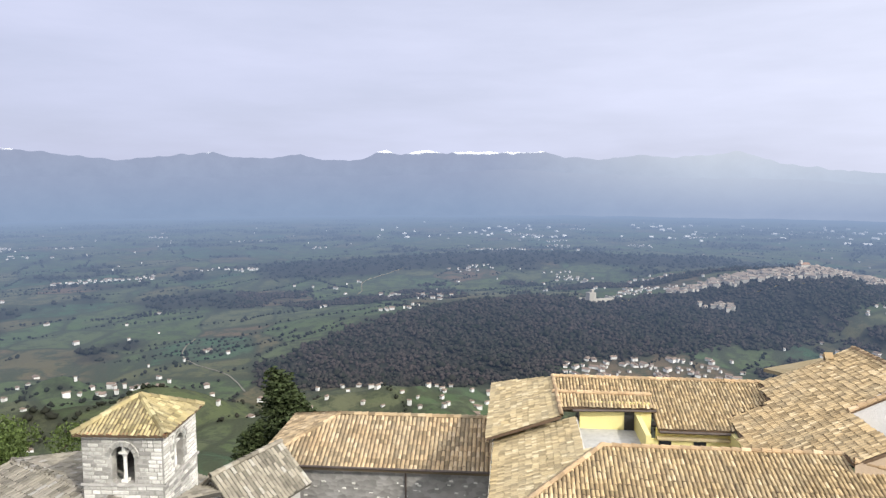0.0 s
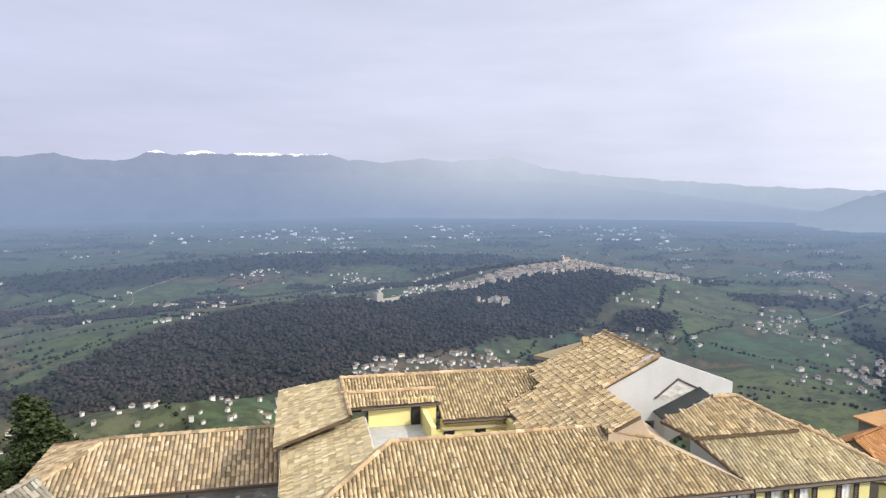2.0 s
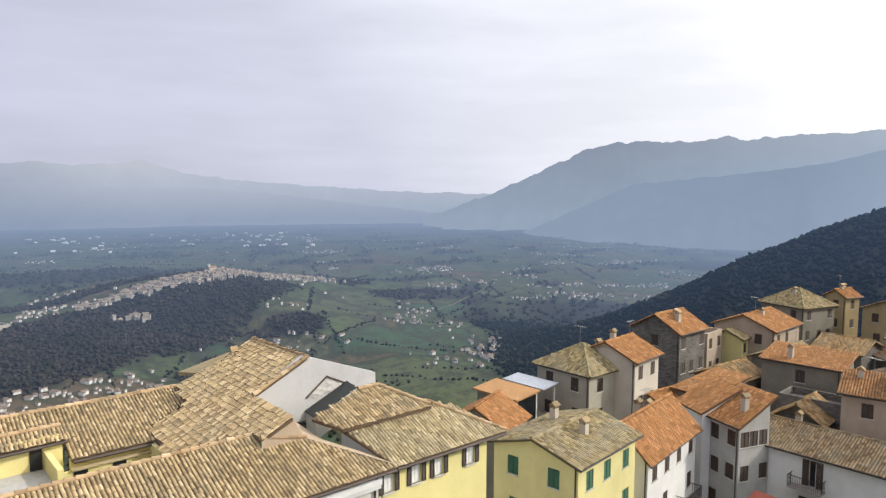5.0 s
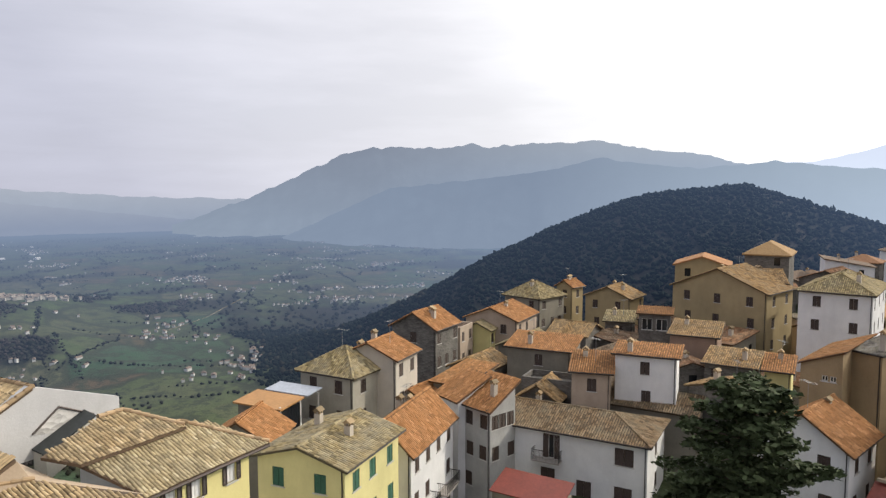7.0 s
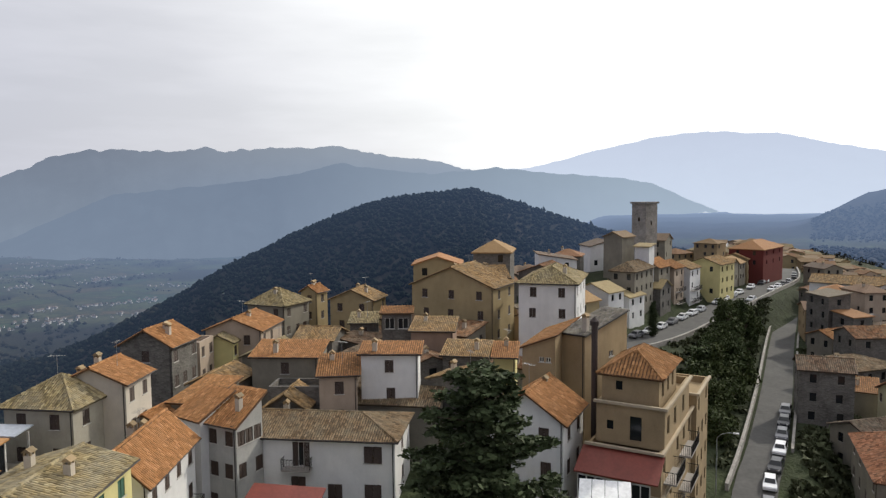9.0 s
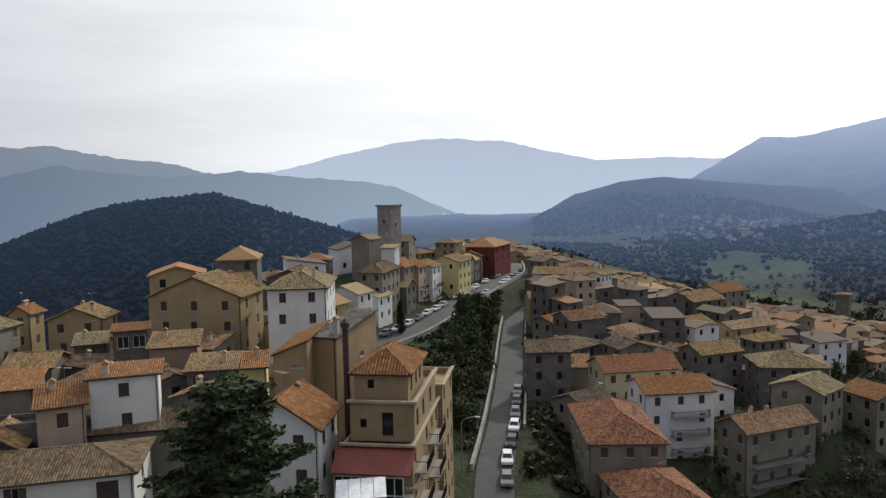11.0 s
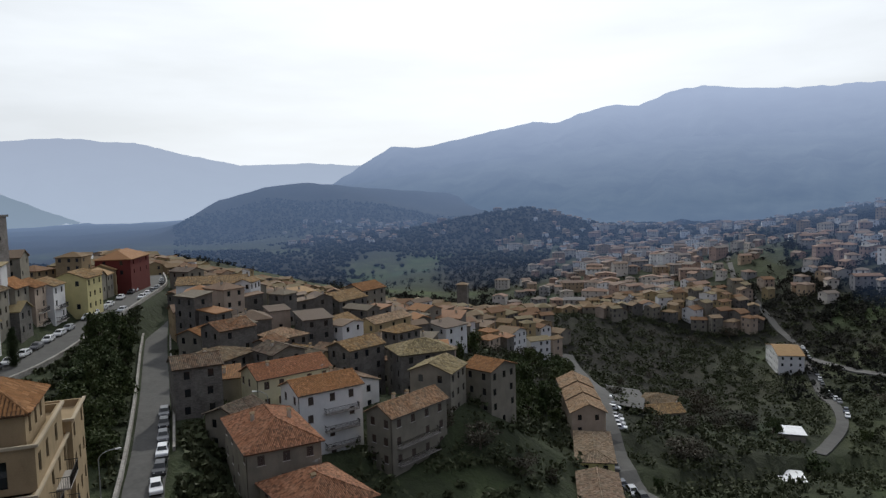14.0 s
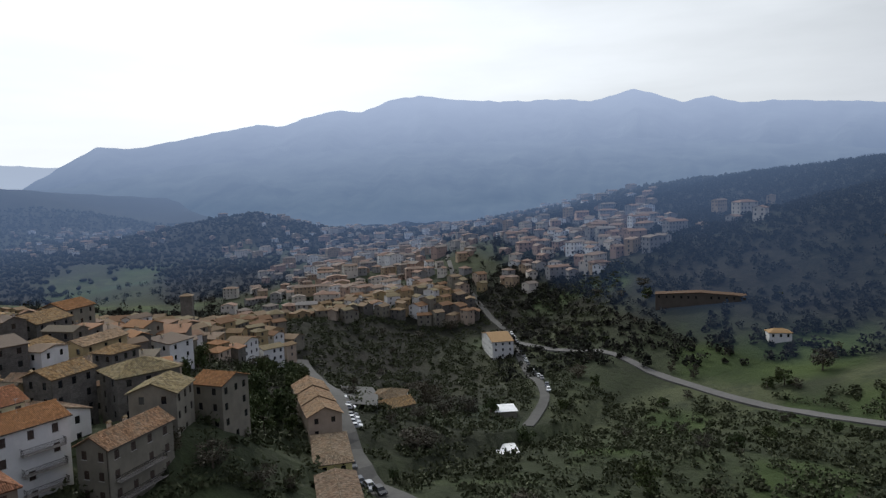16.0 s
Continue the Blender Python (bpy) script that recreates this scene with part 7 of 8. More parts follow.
for a, d, rz in ((109.8, 92, 250), (122.5, 118, 40), (126.5, 140, 200), (120.5, 175, 100)):
    px, py, pz = on_land(a, d)
    street_lamp(px, py, pz - 0.2, rz)

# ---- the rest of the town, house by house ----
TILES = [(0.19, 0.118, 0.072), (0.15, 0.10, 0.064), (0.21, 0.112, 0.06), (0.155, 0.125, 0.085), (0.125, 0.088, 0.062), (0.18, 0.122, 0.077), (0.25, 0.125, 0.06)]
TILE_WORD = {TILES[3]: "grey-brown", TILES[6]: "rust-brown", OLD: "worn brown", RUST: "rust-red", GREYT: "grey lichened", DARKT: "dark brown", ORANGE: "orange"}
WALLS = [(STONE, "rubble stone"), (STONE, "rubble stone"), (STONE, "rubble stone"), (GREY, "grey plastered"), (GREY, "grey plastered"), (TAN, "tan plastered"), (BEIGE, "beige plastered"), (WHITE, "white plastered"), (PINK, "pinkish plastered")]


def clear(x, y, r, roads=True):
    for px, py, pr in PLACED:
        if (px - x) ** 2 + (py - y) ** 2 < (0.74 * (pr + r)) ** 2:
            return False
    if roads:
        for rd, half in ((LOW_ROAD, 3.2), (HIGH_ROAD, 5.0), (SE_ROAD, 3.5), (CURVE_ROAD, 3.0), (VALLEY_ROAD, 3.0)):
            if float(along([tuple(p) for p in rd], np.array(x), np.array(y))[0]) < half + r * 0.62:
                return False
    return True


FAR = Shape()      # houses past the first three hundred, joined
FAR_KINDS = [STONE, GREY, TAN, BEIGE, WHITE, PINK]
HOUSES = []


def joined_house(rnd, S, x, y, rot, d, w, h, kind, rise, wall_i, tile_i, pane_i):
    """A whole small house into a scatter: walls, panes and roof slopes."""
    z0 = float(ground(x, y)) - 2.5
    m = pose(x, y, z0, 0, 0, rot) @ pose(-d / 2, -w / 2, 0)
    H = h + 2.5

    def put(vs, fs, i):
        S.add([m @ Vector(v) for v in vs], fs, i)

    vs = [(0, 0, 0), (d, 0, 0), (d, w, 0), (0, w, 0), (0, 0, H), (d, 0, H), (d, w, H), (0, w, H)]
    fs = [(0, 1, 5, 4), (1, 2, 6, 5), (2, 3, 7, 6), (3, 0, 4, 7)]
    if kind == "gx":
        vs += [(0, w / 2, H + rise), (d, w / 2, H + rise)]
        fs += [(7, 4, 8), (5, 6, 9)]
    elif kind == "gy":
        vs += [(d / 2, 0, H + rise), (d / 2, w, H + rise)]
        fs += [(4, 5, 8), (6, 7, 9)]
    put(vs, fs, wall_i)
    r = Shape()
    for poly in roof_slopes(kind, d, w, rise, 0.4, H):
        r.prism(poly, 0.22)
    put(r.v, r.f, tile_i)
    for ln, fn in ((w, lambda a, b: (-0.03, w - a, b)), (d, lambda a, b: (a, -0.03, b))):
        for q in auto_holes(ln, H, max(1, int(ln / 3.0)), max(1, int(h / 2.9)), 0.95, 1.35, 2.9, 0.7, rnd, 0.2):
            put([fn(q[0], q[1]), fn(q[2], q[1]), fn(q[2], q[3]), fn(q[0], q[3])], [(0, 1, 2, 3)], pane_i)


def town_house(rnd, x, y, rot, group, lo=5.5, hi=8.5, size=(6.5, 10.5), tiles=TILES, walls=WALLS, storeys=None, pale=False):
    d, w = rnd.uniform(*size), rnd.uniform(*size)
    r = math.hypot(d, w) / 2
    if not clear(x, y, r):
        return None
    kind = rnd.choice(["gx", "gx", "gy", "gy", "hip", "sx", "sy"])
    rise = min(d, w) / 2 * rnd.uniform(0.32, 0.45) * (0.75 if kind in ("sx", "sy") else 1)
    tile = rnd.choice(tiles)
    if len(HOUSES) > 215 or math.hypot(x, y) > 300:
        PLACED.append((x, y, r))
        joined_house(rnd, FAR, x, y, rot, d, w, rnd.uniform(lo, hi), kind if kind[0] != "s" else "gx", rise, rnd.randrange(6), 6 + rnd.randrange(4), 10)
        return True
    cr, sr = math.cos(radians(rot)), math.sin(radians(rot))
    cx, cy = x - (d / 2 * cr - w / 2 * sr), y - (d / 2 * sr + w / 2 * cr)
    g = float(ground(x, y))
    eave = g + rnd.uniform(lo, hi)
    wall, word = rnd.choice(walls)
    HOUSES.append(group)
    rows = max(1, int((eave - g) / 2.9)) + 1
    cols = max(1, int(w / 3.2))
    ch = [(d * rnd.uniform(0.25, 0.75), w * rnd.uniform(0.25, 0.75))] if rnd.random() < 0.6 else []
    dist = math.hypot(x, y)
    near = 2 if dist < 165 else 0
    return house("%s house with a %s tile roof" % (word, TILE_WORD.get(tile, "brown")), cx, cy, eave, rot, d, w, kind, rise, wall, tile, west=(cols, min(rows, 3)), south=(max(1, int(d / 3.2)), min(rows, 3)),
                 shut=rnd.choice(["none", "shut", "open"]), near=near, chim=ch, group=group, ov=0.35)


def fill_zone(seed, az, dist, spacing, rot, group, keep=None, **kw):
    rnd = random.Random(seed)
    made = 0
    d = dist[0]
    while d < dist[1]:
        step = math.degrees(spacing / d)
        a = az[0] + rnd.random() * step
        while a < az[1]:
            x, y = polar(a + rnd.uniform(-0.2, 0.2) * step, d + rnd.uniform(-0.25, 0.25) * spacing)
            if keep is None or keep(x, y, a, d):
                made += town_house(rnd, x, y, rot + rnd.gauss(0, 19), group, **kw) is not None
            a += step
        d += spacing
    return made


def left_of_street(x, y, a, d):
    return float(along([tuple(p) for p in HIGH_ROAD], np.array(x), np.array(y))[2]) > 0 or a < 104


def gully(x, y):
    """The wooded hollow below the houses."""
    d, z, s = along([(78, -98, 0), (108, -142, 0), (128, -185, 0), (140, -225, 0)], np.array(x), np.array(y))
    return float(d) < 19


# the row of tall narrow houses along the street
line = finer(HIGH_ROAD, 1.0)
rnd = random.Random(4)
way, nxt = 0.0, 10.0
for k in range(1, len(line)):
    way += (line[k] - line[k - 1]).length
    if way >= nxt and way < 160:
        n = side_of(line, k)
        w = rnd.uniform(6.0, 8.5)
        q = line[k] + n * 7.2
        if not clear(q.x, q.y, 3.0, False):
            nxt = way + 2.0
            continue
        t = math.degrees(math.atan2(-n.x, n.y))
        tile = rnd.choice([OLD, RUST, GREYT, OLD])
        wall, word = rnd.choice([(GREY, "grey plastered"), (STONE, "rubble stone"), (TAN, "tan plastered"), (GREY, "grey plastered"), (STONE, "rubble stone"), (BEIGE, "beige plastered"), (WHITE, "white plastered")])
        house("tall narrow %s house with a %s tile roof" % (word, TILE_WORD[tile]), q.x, q.y, line[k].z + rnd.uniform(7.5, 9.8), t, w, 8.5, rnd.choice(["gx", "gy", "gx"]), 1.7, wall, tile, base=line[k].z - 0.5,
              west=(1, 3), south=(2, 3), near=0, group="houses along the street", shut="none")
        nxt = way + w + 0.3
fill_zone(20, (54, 101), (64, 126), 7.4, -8, "houses on the crest", lambda x, y, a, d: d > 70 or a < 72, lo=5.2, hi=7.6, size=(4.2, 7))
fill_zone(21, (80, 105), (128, 300), 10.0, -14, "houses on the crest", left_of_street, lo=5.0, hi=7.5)
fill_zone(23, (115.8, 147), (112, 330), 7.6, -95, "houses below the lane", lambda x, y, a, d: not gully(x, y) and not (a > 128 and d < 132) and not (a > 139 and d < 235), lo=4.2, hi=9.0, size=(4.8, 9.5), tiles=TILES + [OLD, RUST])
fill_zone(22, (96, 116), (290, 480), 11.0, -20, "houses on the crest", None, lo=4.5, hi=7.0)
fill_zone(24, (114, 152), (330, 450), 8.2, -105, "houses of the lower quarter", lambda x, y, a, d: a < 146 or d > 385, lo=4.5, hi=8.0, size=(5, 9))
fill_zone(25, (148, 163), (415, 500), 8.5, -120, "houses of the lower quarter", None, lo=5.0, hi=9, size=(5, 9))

# ---- the town across the valley, the village on the wooded hill, farms in the plain ----
HAZED = {}


def hazed(m_key, c, glow_near=680.0, depth=3400.0):
    """Plaster or tile of far houses, with haze painted over it as emission."""
    if (m_key, c) not in HAZED:
        m, n, l, b = nodes_of(m_key)
        p = world_pos(n)
        f = noise_of(n, l, 0.3, 4, 0.6, p)
        oi = n.new("ShaderNodeObjectInfo")
        t = ramp_of(n, l, oi.outputs["Random"], [(0, shade(c, 0.7)), (1, shade(c, 1.2))])
        g = n.new("ShaderNodeNewGeometry")
        t2 = ramp_of(n, l, g.outputs["Random Per Island"], [(0, shade(c, 0.6)), (1, shade(c, 1.25))])
        l.new(mix_of(n, l, 0.35, mix_of(n, l, 0.5, t, t2), ramp_of(n, l, f, [(0.3, shade(c, 0.6)), (0.7, shade(c, 1.2))])), b.inputs["Base Color"])
        b.inputs["Roughness"].default_value = 0.9
        painted_haze(n, l, b, glow_near, depth)
        HAZED[(m_key, c)] = m
    return HAZED[(m_key, c)]


FAR_WALLS = [("pale", (0.6, 0.55, 0.48)), ("white", (0.8, 0.79, 0.77)), ("ochre", (0.4, 0.3, 0.2)), ("pinkish", (0.4, 0.28, 0.22)), ("grey", (0.3, 0.29, 0.28))]
FAR_ROOFS = [(0.21, 0.145, 0.105), (0.18, 0.145, 0.12), (0.23, 0.14, 0.095), (0.2, 0.185, 0.175)]


def far_house(rnd, x, y, rot, d, w, h, group, category="house", flat=False):
    g = float(ground(x, y))
    word, c = rnd.choice(FAR_WALLS)
    top = thing("apartment_block" if h > 9 else "house", "%s %s across the valley" % (word, "apartment block with rows of windows" if h > 9 else "house with a low tiled roof"), category, pose(x, y, g - 1.5, 0, 0, rot), group)
    s = Shape()
    H = h + 1.5
    holes = {}
    for nm, o, u, ln in (("W", (0, w, 0), (0, -1, 0), w), ("S", (0, 0, 0), (1, 0, 0), d), ("N", (d, w, 0), (-1, 0, 0), d)):
        hs = auto_holes(ln, H, max(1, int(ln / 3.4)), max(1, int(h / 3)), 1.2, 1.5, 3.0, 0.8)
        panel(s, o, u, ln, H, hs)
        if nm != "N":
            for a0, b0, a1, b1 in hs:
                q = Vector(o) + Vector(u) * a0
                holes.setdefault(nm, []).append((q, b0))
    panel(s, (d, 0, 0), (0, 1, 0), w, H, [])
    rise = min(d, w) * 0.17
    kind = rnd.choice(["gx", "hip", "gy"]) if not flat else "flat"
    if kind == "gx":
        s.add([(0, w, H), (0, 0, H), (0, w / 2, H + rise)], [(0, 1, 2)])
    elif kind == "gy":
        s.add([(0, 0, H), (d, 0, H), (d / 2, 0, H + rise)], [(0, 1, 2)])
    elif kind == "flat":
        s.add([(0, 0, H), (d, 0, H), (d, w, H), (0, w, H)], [(0, 1, 2, 3)])
    part("wall", s.weld().mesh("wall", hazed("far_plaster", c)), top)
    r = Shape()
    for poly in roof_slopes(kind, d, w, rise, 0.5, H):
        r.prism(poly, 0.3)
    if r.v:
        part("roof", r.mesh("roof", hazed("far_roof", rnd.choice(FAR_ROOFS))), top)
    pane = PANE.setdefault("p", Shape().box(0, 0.2, 0, 1.2, 0.24, 1.5).mesh("pane", hazed("far_pane", (0.03, 0.03, 0.035))))
    if math.hypot(x, y) < 1000:
        for nm, rz in (("W", -90), ("S", 0)):
            for q, b0 in holes.get(nm, ())[:4]:
                part("window", pane, top, pose(q.x, q.y, b0, 0, 0, rz))
    PLACED.append((x + d / 2, y + w / 2, math.hypot(d, w) / 2))
    return top


PANE = {}
rnd = random.Random(77)
count, things_made = 0, 0
while count < 900:
    a, d = rnd.uniform(124, 186), rnd.uniform(455, 1800) if rnd.random() < 0.7 else rnd.uniform(455, 800)
    dens = math.exp(-((a - 154) / 6.5) ** 2) + 0.95 * (164.8 < a < 176.5) * (455 < d < 740) + 0.5 * math.exp(-((a - 134) / 6) ** 2) * (d > 1200)
    dens += 0.9 * (141.5 < a < 146.5) * (1040 < d < 1150) + 0.12 * (177 < a < 186) * (480 < d < 640) + 0.25 * (157 < a < 178) * (d > 740)
    if a < 141.5 and d < 1150 or 162.2 < a < 164.8 and d < 700 or a > 176.5 and d < 480 or 158 < a < 163 and d < 560:
        continue
    if rnd.random() > dens:
        continue
    x, y = polar(a, d)
    if not clear(x, y, 8):
        continue
    big = rnd.random() < 0.25
    rot = rnd.uniform(-160, -95)
    dd, ww, hh = rnd.uniform(6, 10) * (1.9 if big else 1), rnd.uniform(6, 9), rnd.uniform(8, 12) if big else rnd.uniform(4.5, 7.5)
    if big and things_made < 50:
        far_house(rnd, x, y, rot, dd, ww, hh, "blocks across the valley", "building")
        things_made += 1
    else:
        joined_house(rnd, FAR, x, y, rot, dd, ww, hh, rnd.choice(["gx", "gy", "hip"]), min(dd, ww) * 0.18, 11 + rnd.randrange(5), 16 + rnd.randrange(3), 10)
        PLACED.append((x, y, math.hypot(dd, ww) / 2))
    count += 1
FAR_MATS = [STONE, GREY, TAN, BEIGE, WHITE, PINK, far_tile(shade(OLD, 0.56)), far_tile(shade(RUST, 0.56)), far_tile(shade(GREYT, 0.6)), far_tile(DARKT), hazed("far_pane", (0.03, 0.03, 0.035)),
            *[hazed("far_plaster", c) for w_, c in FAR_WALLS], *[hazed("far_roof", c) for c in FAR_ROOFS[:3]]]
tagged(new("lower_town", FAR.mesh("lower_town", FAR_MATS)), "crowded tile-roofed houses of the lower town and the valley", "houses", kind="stuff")


def house_stuff(name, label, spots, seed, wall, roof, glow_near=680.0, tall=(2.4, 4.0)):
    """Many small far houses, each a body and a tiled roof, as one scatter."""
    rnd = random.Random(seed)
    s = Shape()
    for x, y, sz in spots:
        z = float(ground(x, y)) - 1.5
        d, w, h = sz * rnd.uniform(0.8, 1.5), sz * rnd.uniform(0.7, 1.1), rnd.uniform(*tall) + 1.5
        t = rnd.uniform(0, math.pi)
        c, sn = math.cos(t), math.sin(t)

        def at(a, b, e):
            return (x + a * c - b * sn, y + a * sn + b * c, z + e)

        s.add([at(0, 0, 0), at(d, 0, 0), at(d, w, 0), at(0, w, 0), at(0, 0, h), at(d, 0, h), at(d, w, h), at(0, w, h)], [(0, 1, 5, 4), (1, 2, 6, 5), (2, 3, 7, 6), (3, 0, 4, 7)], 0)
        o, rs = 0.5, w * 0.28
        s.add([at(-o, -o, h), at(d + o, -o, h), at(d + o, w + o, h), at(-o, w + o, h), at(-o, w / 2, h + rs), at(d + o, w / 2, h + rs)], [(0, 1, 5, 4), (2, 3, 4, 5), (0, 4, 3), (1, 2, 5)], 1)
    me = s.mesh(name, [hazed("far_walls_" + name, wall, glow_near), hazed("far_roofs_" + name, roof, glow_near)])
    return tagged(new(name, me), label, "houses", kind="stuff")


# village strung along the crest of the wooded hill
spots = []
rnd = random.Random(9)
for k in range(620):
    a = rnd.triangular(18.5, 38.5, 28.5) if k > 70 else rnd.uniform(18.5, 38.5)
    crest = np.interp(a, [12.2, 19.1, 24, 28.5, 33, 38.5], [1150, 1250, 1320, 1370, 1420, 1480])
    x, y = polar(a, crest - 6 - abs(rnd.gauss(0, 26 if 23 < a < 33 else 12)))
    spots.append((x, y, rnd.uniform(5, 9)))
for k in range(14):
    x, y = polar(rnd.uniform(20.5, 23.6), rnd.uniform(1140, 1165))
    spots.append((x, y, 7))
house_stuff("village_houses", "dense pale stone village along a wooded hilltop", spots, 3, (0.46, 0.43, 0.38), (0.27, 0.22, 0.18), tall=(4.0, 8.5))
chapel = thing("church", "pale stone church with a bell tower above the far village", "church", pose(*on_land(27.9, 1352), 0, 0, 15))
part("nave", Shape().box(-9, -5, -3, 9, 5, 13).mesh("nave", hazed("castle_stone", (0.5, 0.46, 0.4))), chapel)
part("roof", Shape().prism([(-9.5, -5.5, 13), (9.5, -5.5, 13), (9.5, 0, 16), (-9.5, 0, 16)], 0.4).prism([(-9.5, 0, 16), (9.5, 0, 16), (9.5, 5.5, 13), (-9.5, 5.5, 13)], 0.4).mesh("roof", hazed("far_roof", (0.27, 0.16, 0.1))), chapel)
part("belfry", Shape().box(-9, -3, 0, -5, 1, 20).mesh("belfry", hazed("castle_stone", (0.5, 0.46, 0.4))), chapel)
# the castle on its spur
castle = thing("castle", "pale ruined castle on a spur of the wooded hill", "castle", pose(*on_land(12.4, 1120), 0, 0, 20))
cm = hazed("castle_stone_old", (0.38, 0.35, 0.3))
part("keep", Shape().box(-8, -6, -3, 4, 6, 15).box(-3, -3, 15, 2, 2, 20).mesh("keep", cm), castle)
part("curtain_wall", Shape().box(4, -5, -3, 38, -3, 5).box(36, -5, -3, 38, 18, 5).box(-20, 5, -3, -8, 8, 6).mesh("curtain_wall", cm), castle)
# farms and hamlets of the plain
spots = []
centres = []
for _ in range(110):      # hamlets strung along lanes
    a, d, t = rnd.uniform(-34, 48) if rnd.random() < 0.55 else rnd.uniform(44, 66), 640 + 2600 * rnd.random() ** 1.4, rnd.uniform(0, 3.1)
    cx, cy = polar(a, d)
    centres += [(cx + k * 34 * math.cos(t), cy + k * 34 * math.sin(t)) for k in range(rnd.choice([1, 2, 4, 6]))]
for k in range(42):      # gardens and houses under the hill
    x, y = polar(rnd.uniform(-16, 8), rnd.uniform(600, 720))
    spots.append((x, y, rnd.uniform(2.4, 4.6)))
while len(spots) < 1700:
    if rnd.random() < 0.9:
        cx, cy = rnd.choice(centres)
        x, y = cx + rnd.gauss(0, 19), cy + rnd.gauss(0, 19)
    else:
        x, y = polar(rnd.uniform(-36, 66), 560 + 3300 * rnd.random() ** 1.6)
    if math.hypot(x, y) < (540 if x < 0.5 * y else 860) or float(wooded(np.array(x), np.array(y))) > 0.5:
        continue
    spots.append((x, y, rnd.choice([2.6, 3.2, 3.8, 4.6, 6.5])))
house_stuff("farm_houses", "scattered pale farmhouses and hamlets in the green plain", spots, 5, (0.66, 0.65, 0.62), (0.2, 0.15, 0.115))
house_stuff("works_sheds", "long pale factory sheds far out in the plain", [(*polar(rnd.choice([-3, 4, 7, 16, 19, 27, 31, 34]) + rnd.gauss(0, 1.6), rnd.uniform(2600, 3500)), rnd.uniform(5, 17)) for _ in range(90)], 6, (0.7, 0.7, 0.7), (0.7, 0.7, 0.7), 800)

# ---- trees and scrub ----
def leaf_cloud(name, clumps, per, leaf, mat, seed, flat=0.0):
    """A crown: many small bent leaves round the clump centres (x, y, z, rx, rz)."""
    r = np.random.RandomState(seed)
    c = np.repeat(np.array(clumps, float), per, axis=0)
    n = len(c)
    v = r.normal(size=(n, 3))
    v /= np.linalg.norm(v, axis=1)[:, None]
    q = v * (r.rand(n, 1) ** 0.45)
    p = c[:, :3] + q * np.stack([c[:, 3], c[:, 3], c[:, 4]], 1)
    a = r.normal(size=(n, 3))
    a[:, 2] *= 1 - flat
    a /= np.linalg.norm(a, axis=1)[:, None]
    b = np.cross(a, r.normal(size=(n, 3)))
    b /= np.linalg.norm(b, axis=1)[:, None]
    s = leaf * r.uniform(0.6, 1.4, (n, 1))
    V = np.stack([p - a * s, p + b * s * 0.55, p + a * s, p - b * s * 0.55 + np.cross(a, b) * s * 0.3], 1)
    f = np.arange(n * 4).reshape(n, 4)
    me = bpy.data.meshes.new(name)
    me.vertices.add(n * 4)
    me.vertices.foreach_set("co", V.ravel())
    me.loops.add(n * 4)
    me.loops.foreach_set("vertex_index", f.ravel().astype(np.int32))
    me.polygons.add(n)
    me.polygons.foreach_set("loop_start", np.arange(0, n * 4, 4, dtype=np.int32))
    me.materials.append(mat)
    me.update(calc_edges=True)
    return me


BARK = plain_mat("bark", (0.10, 0.075, 0.055), 0.95)


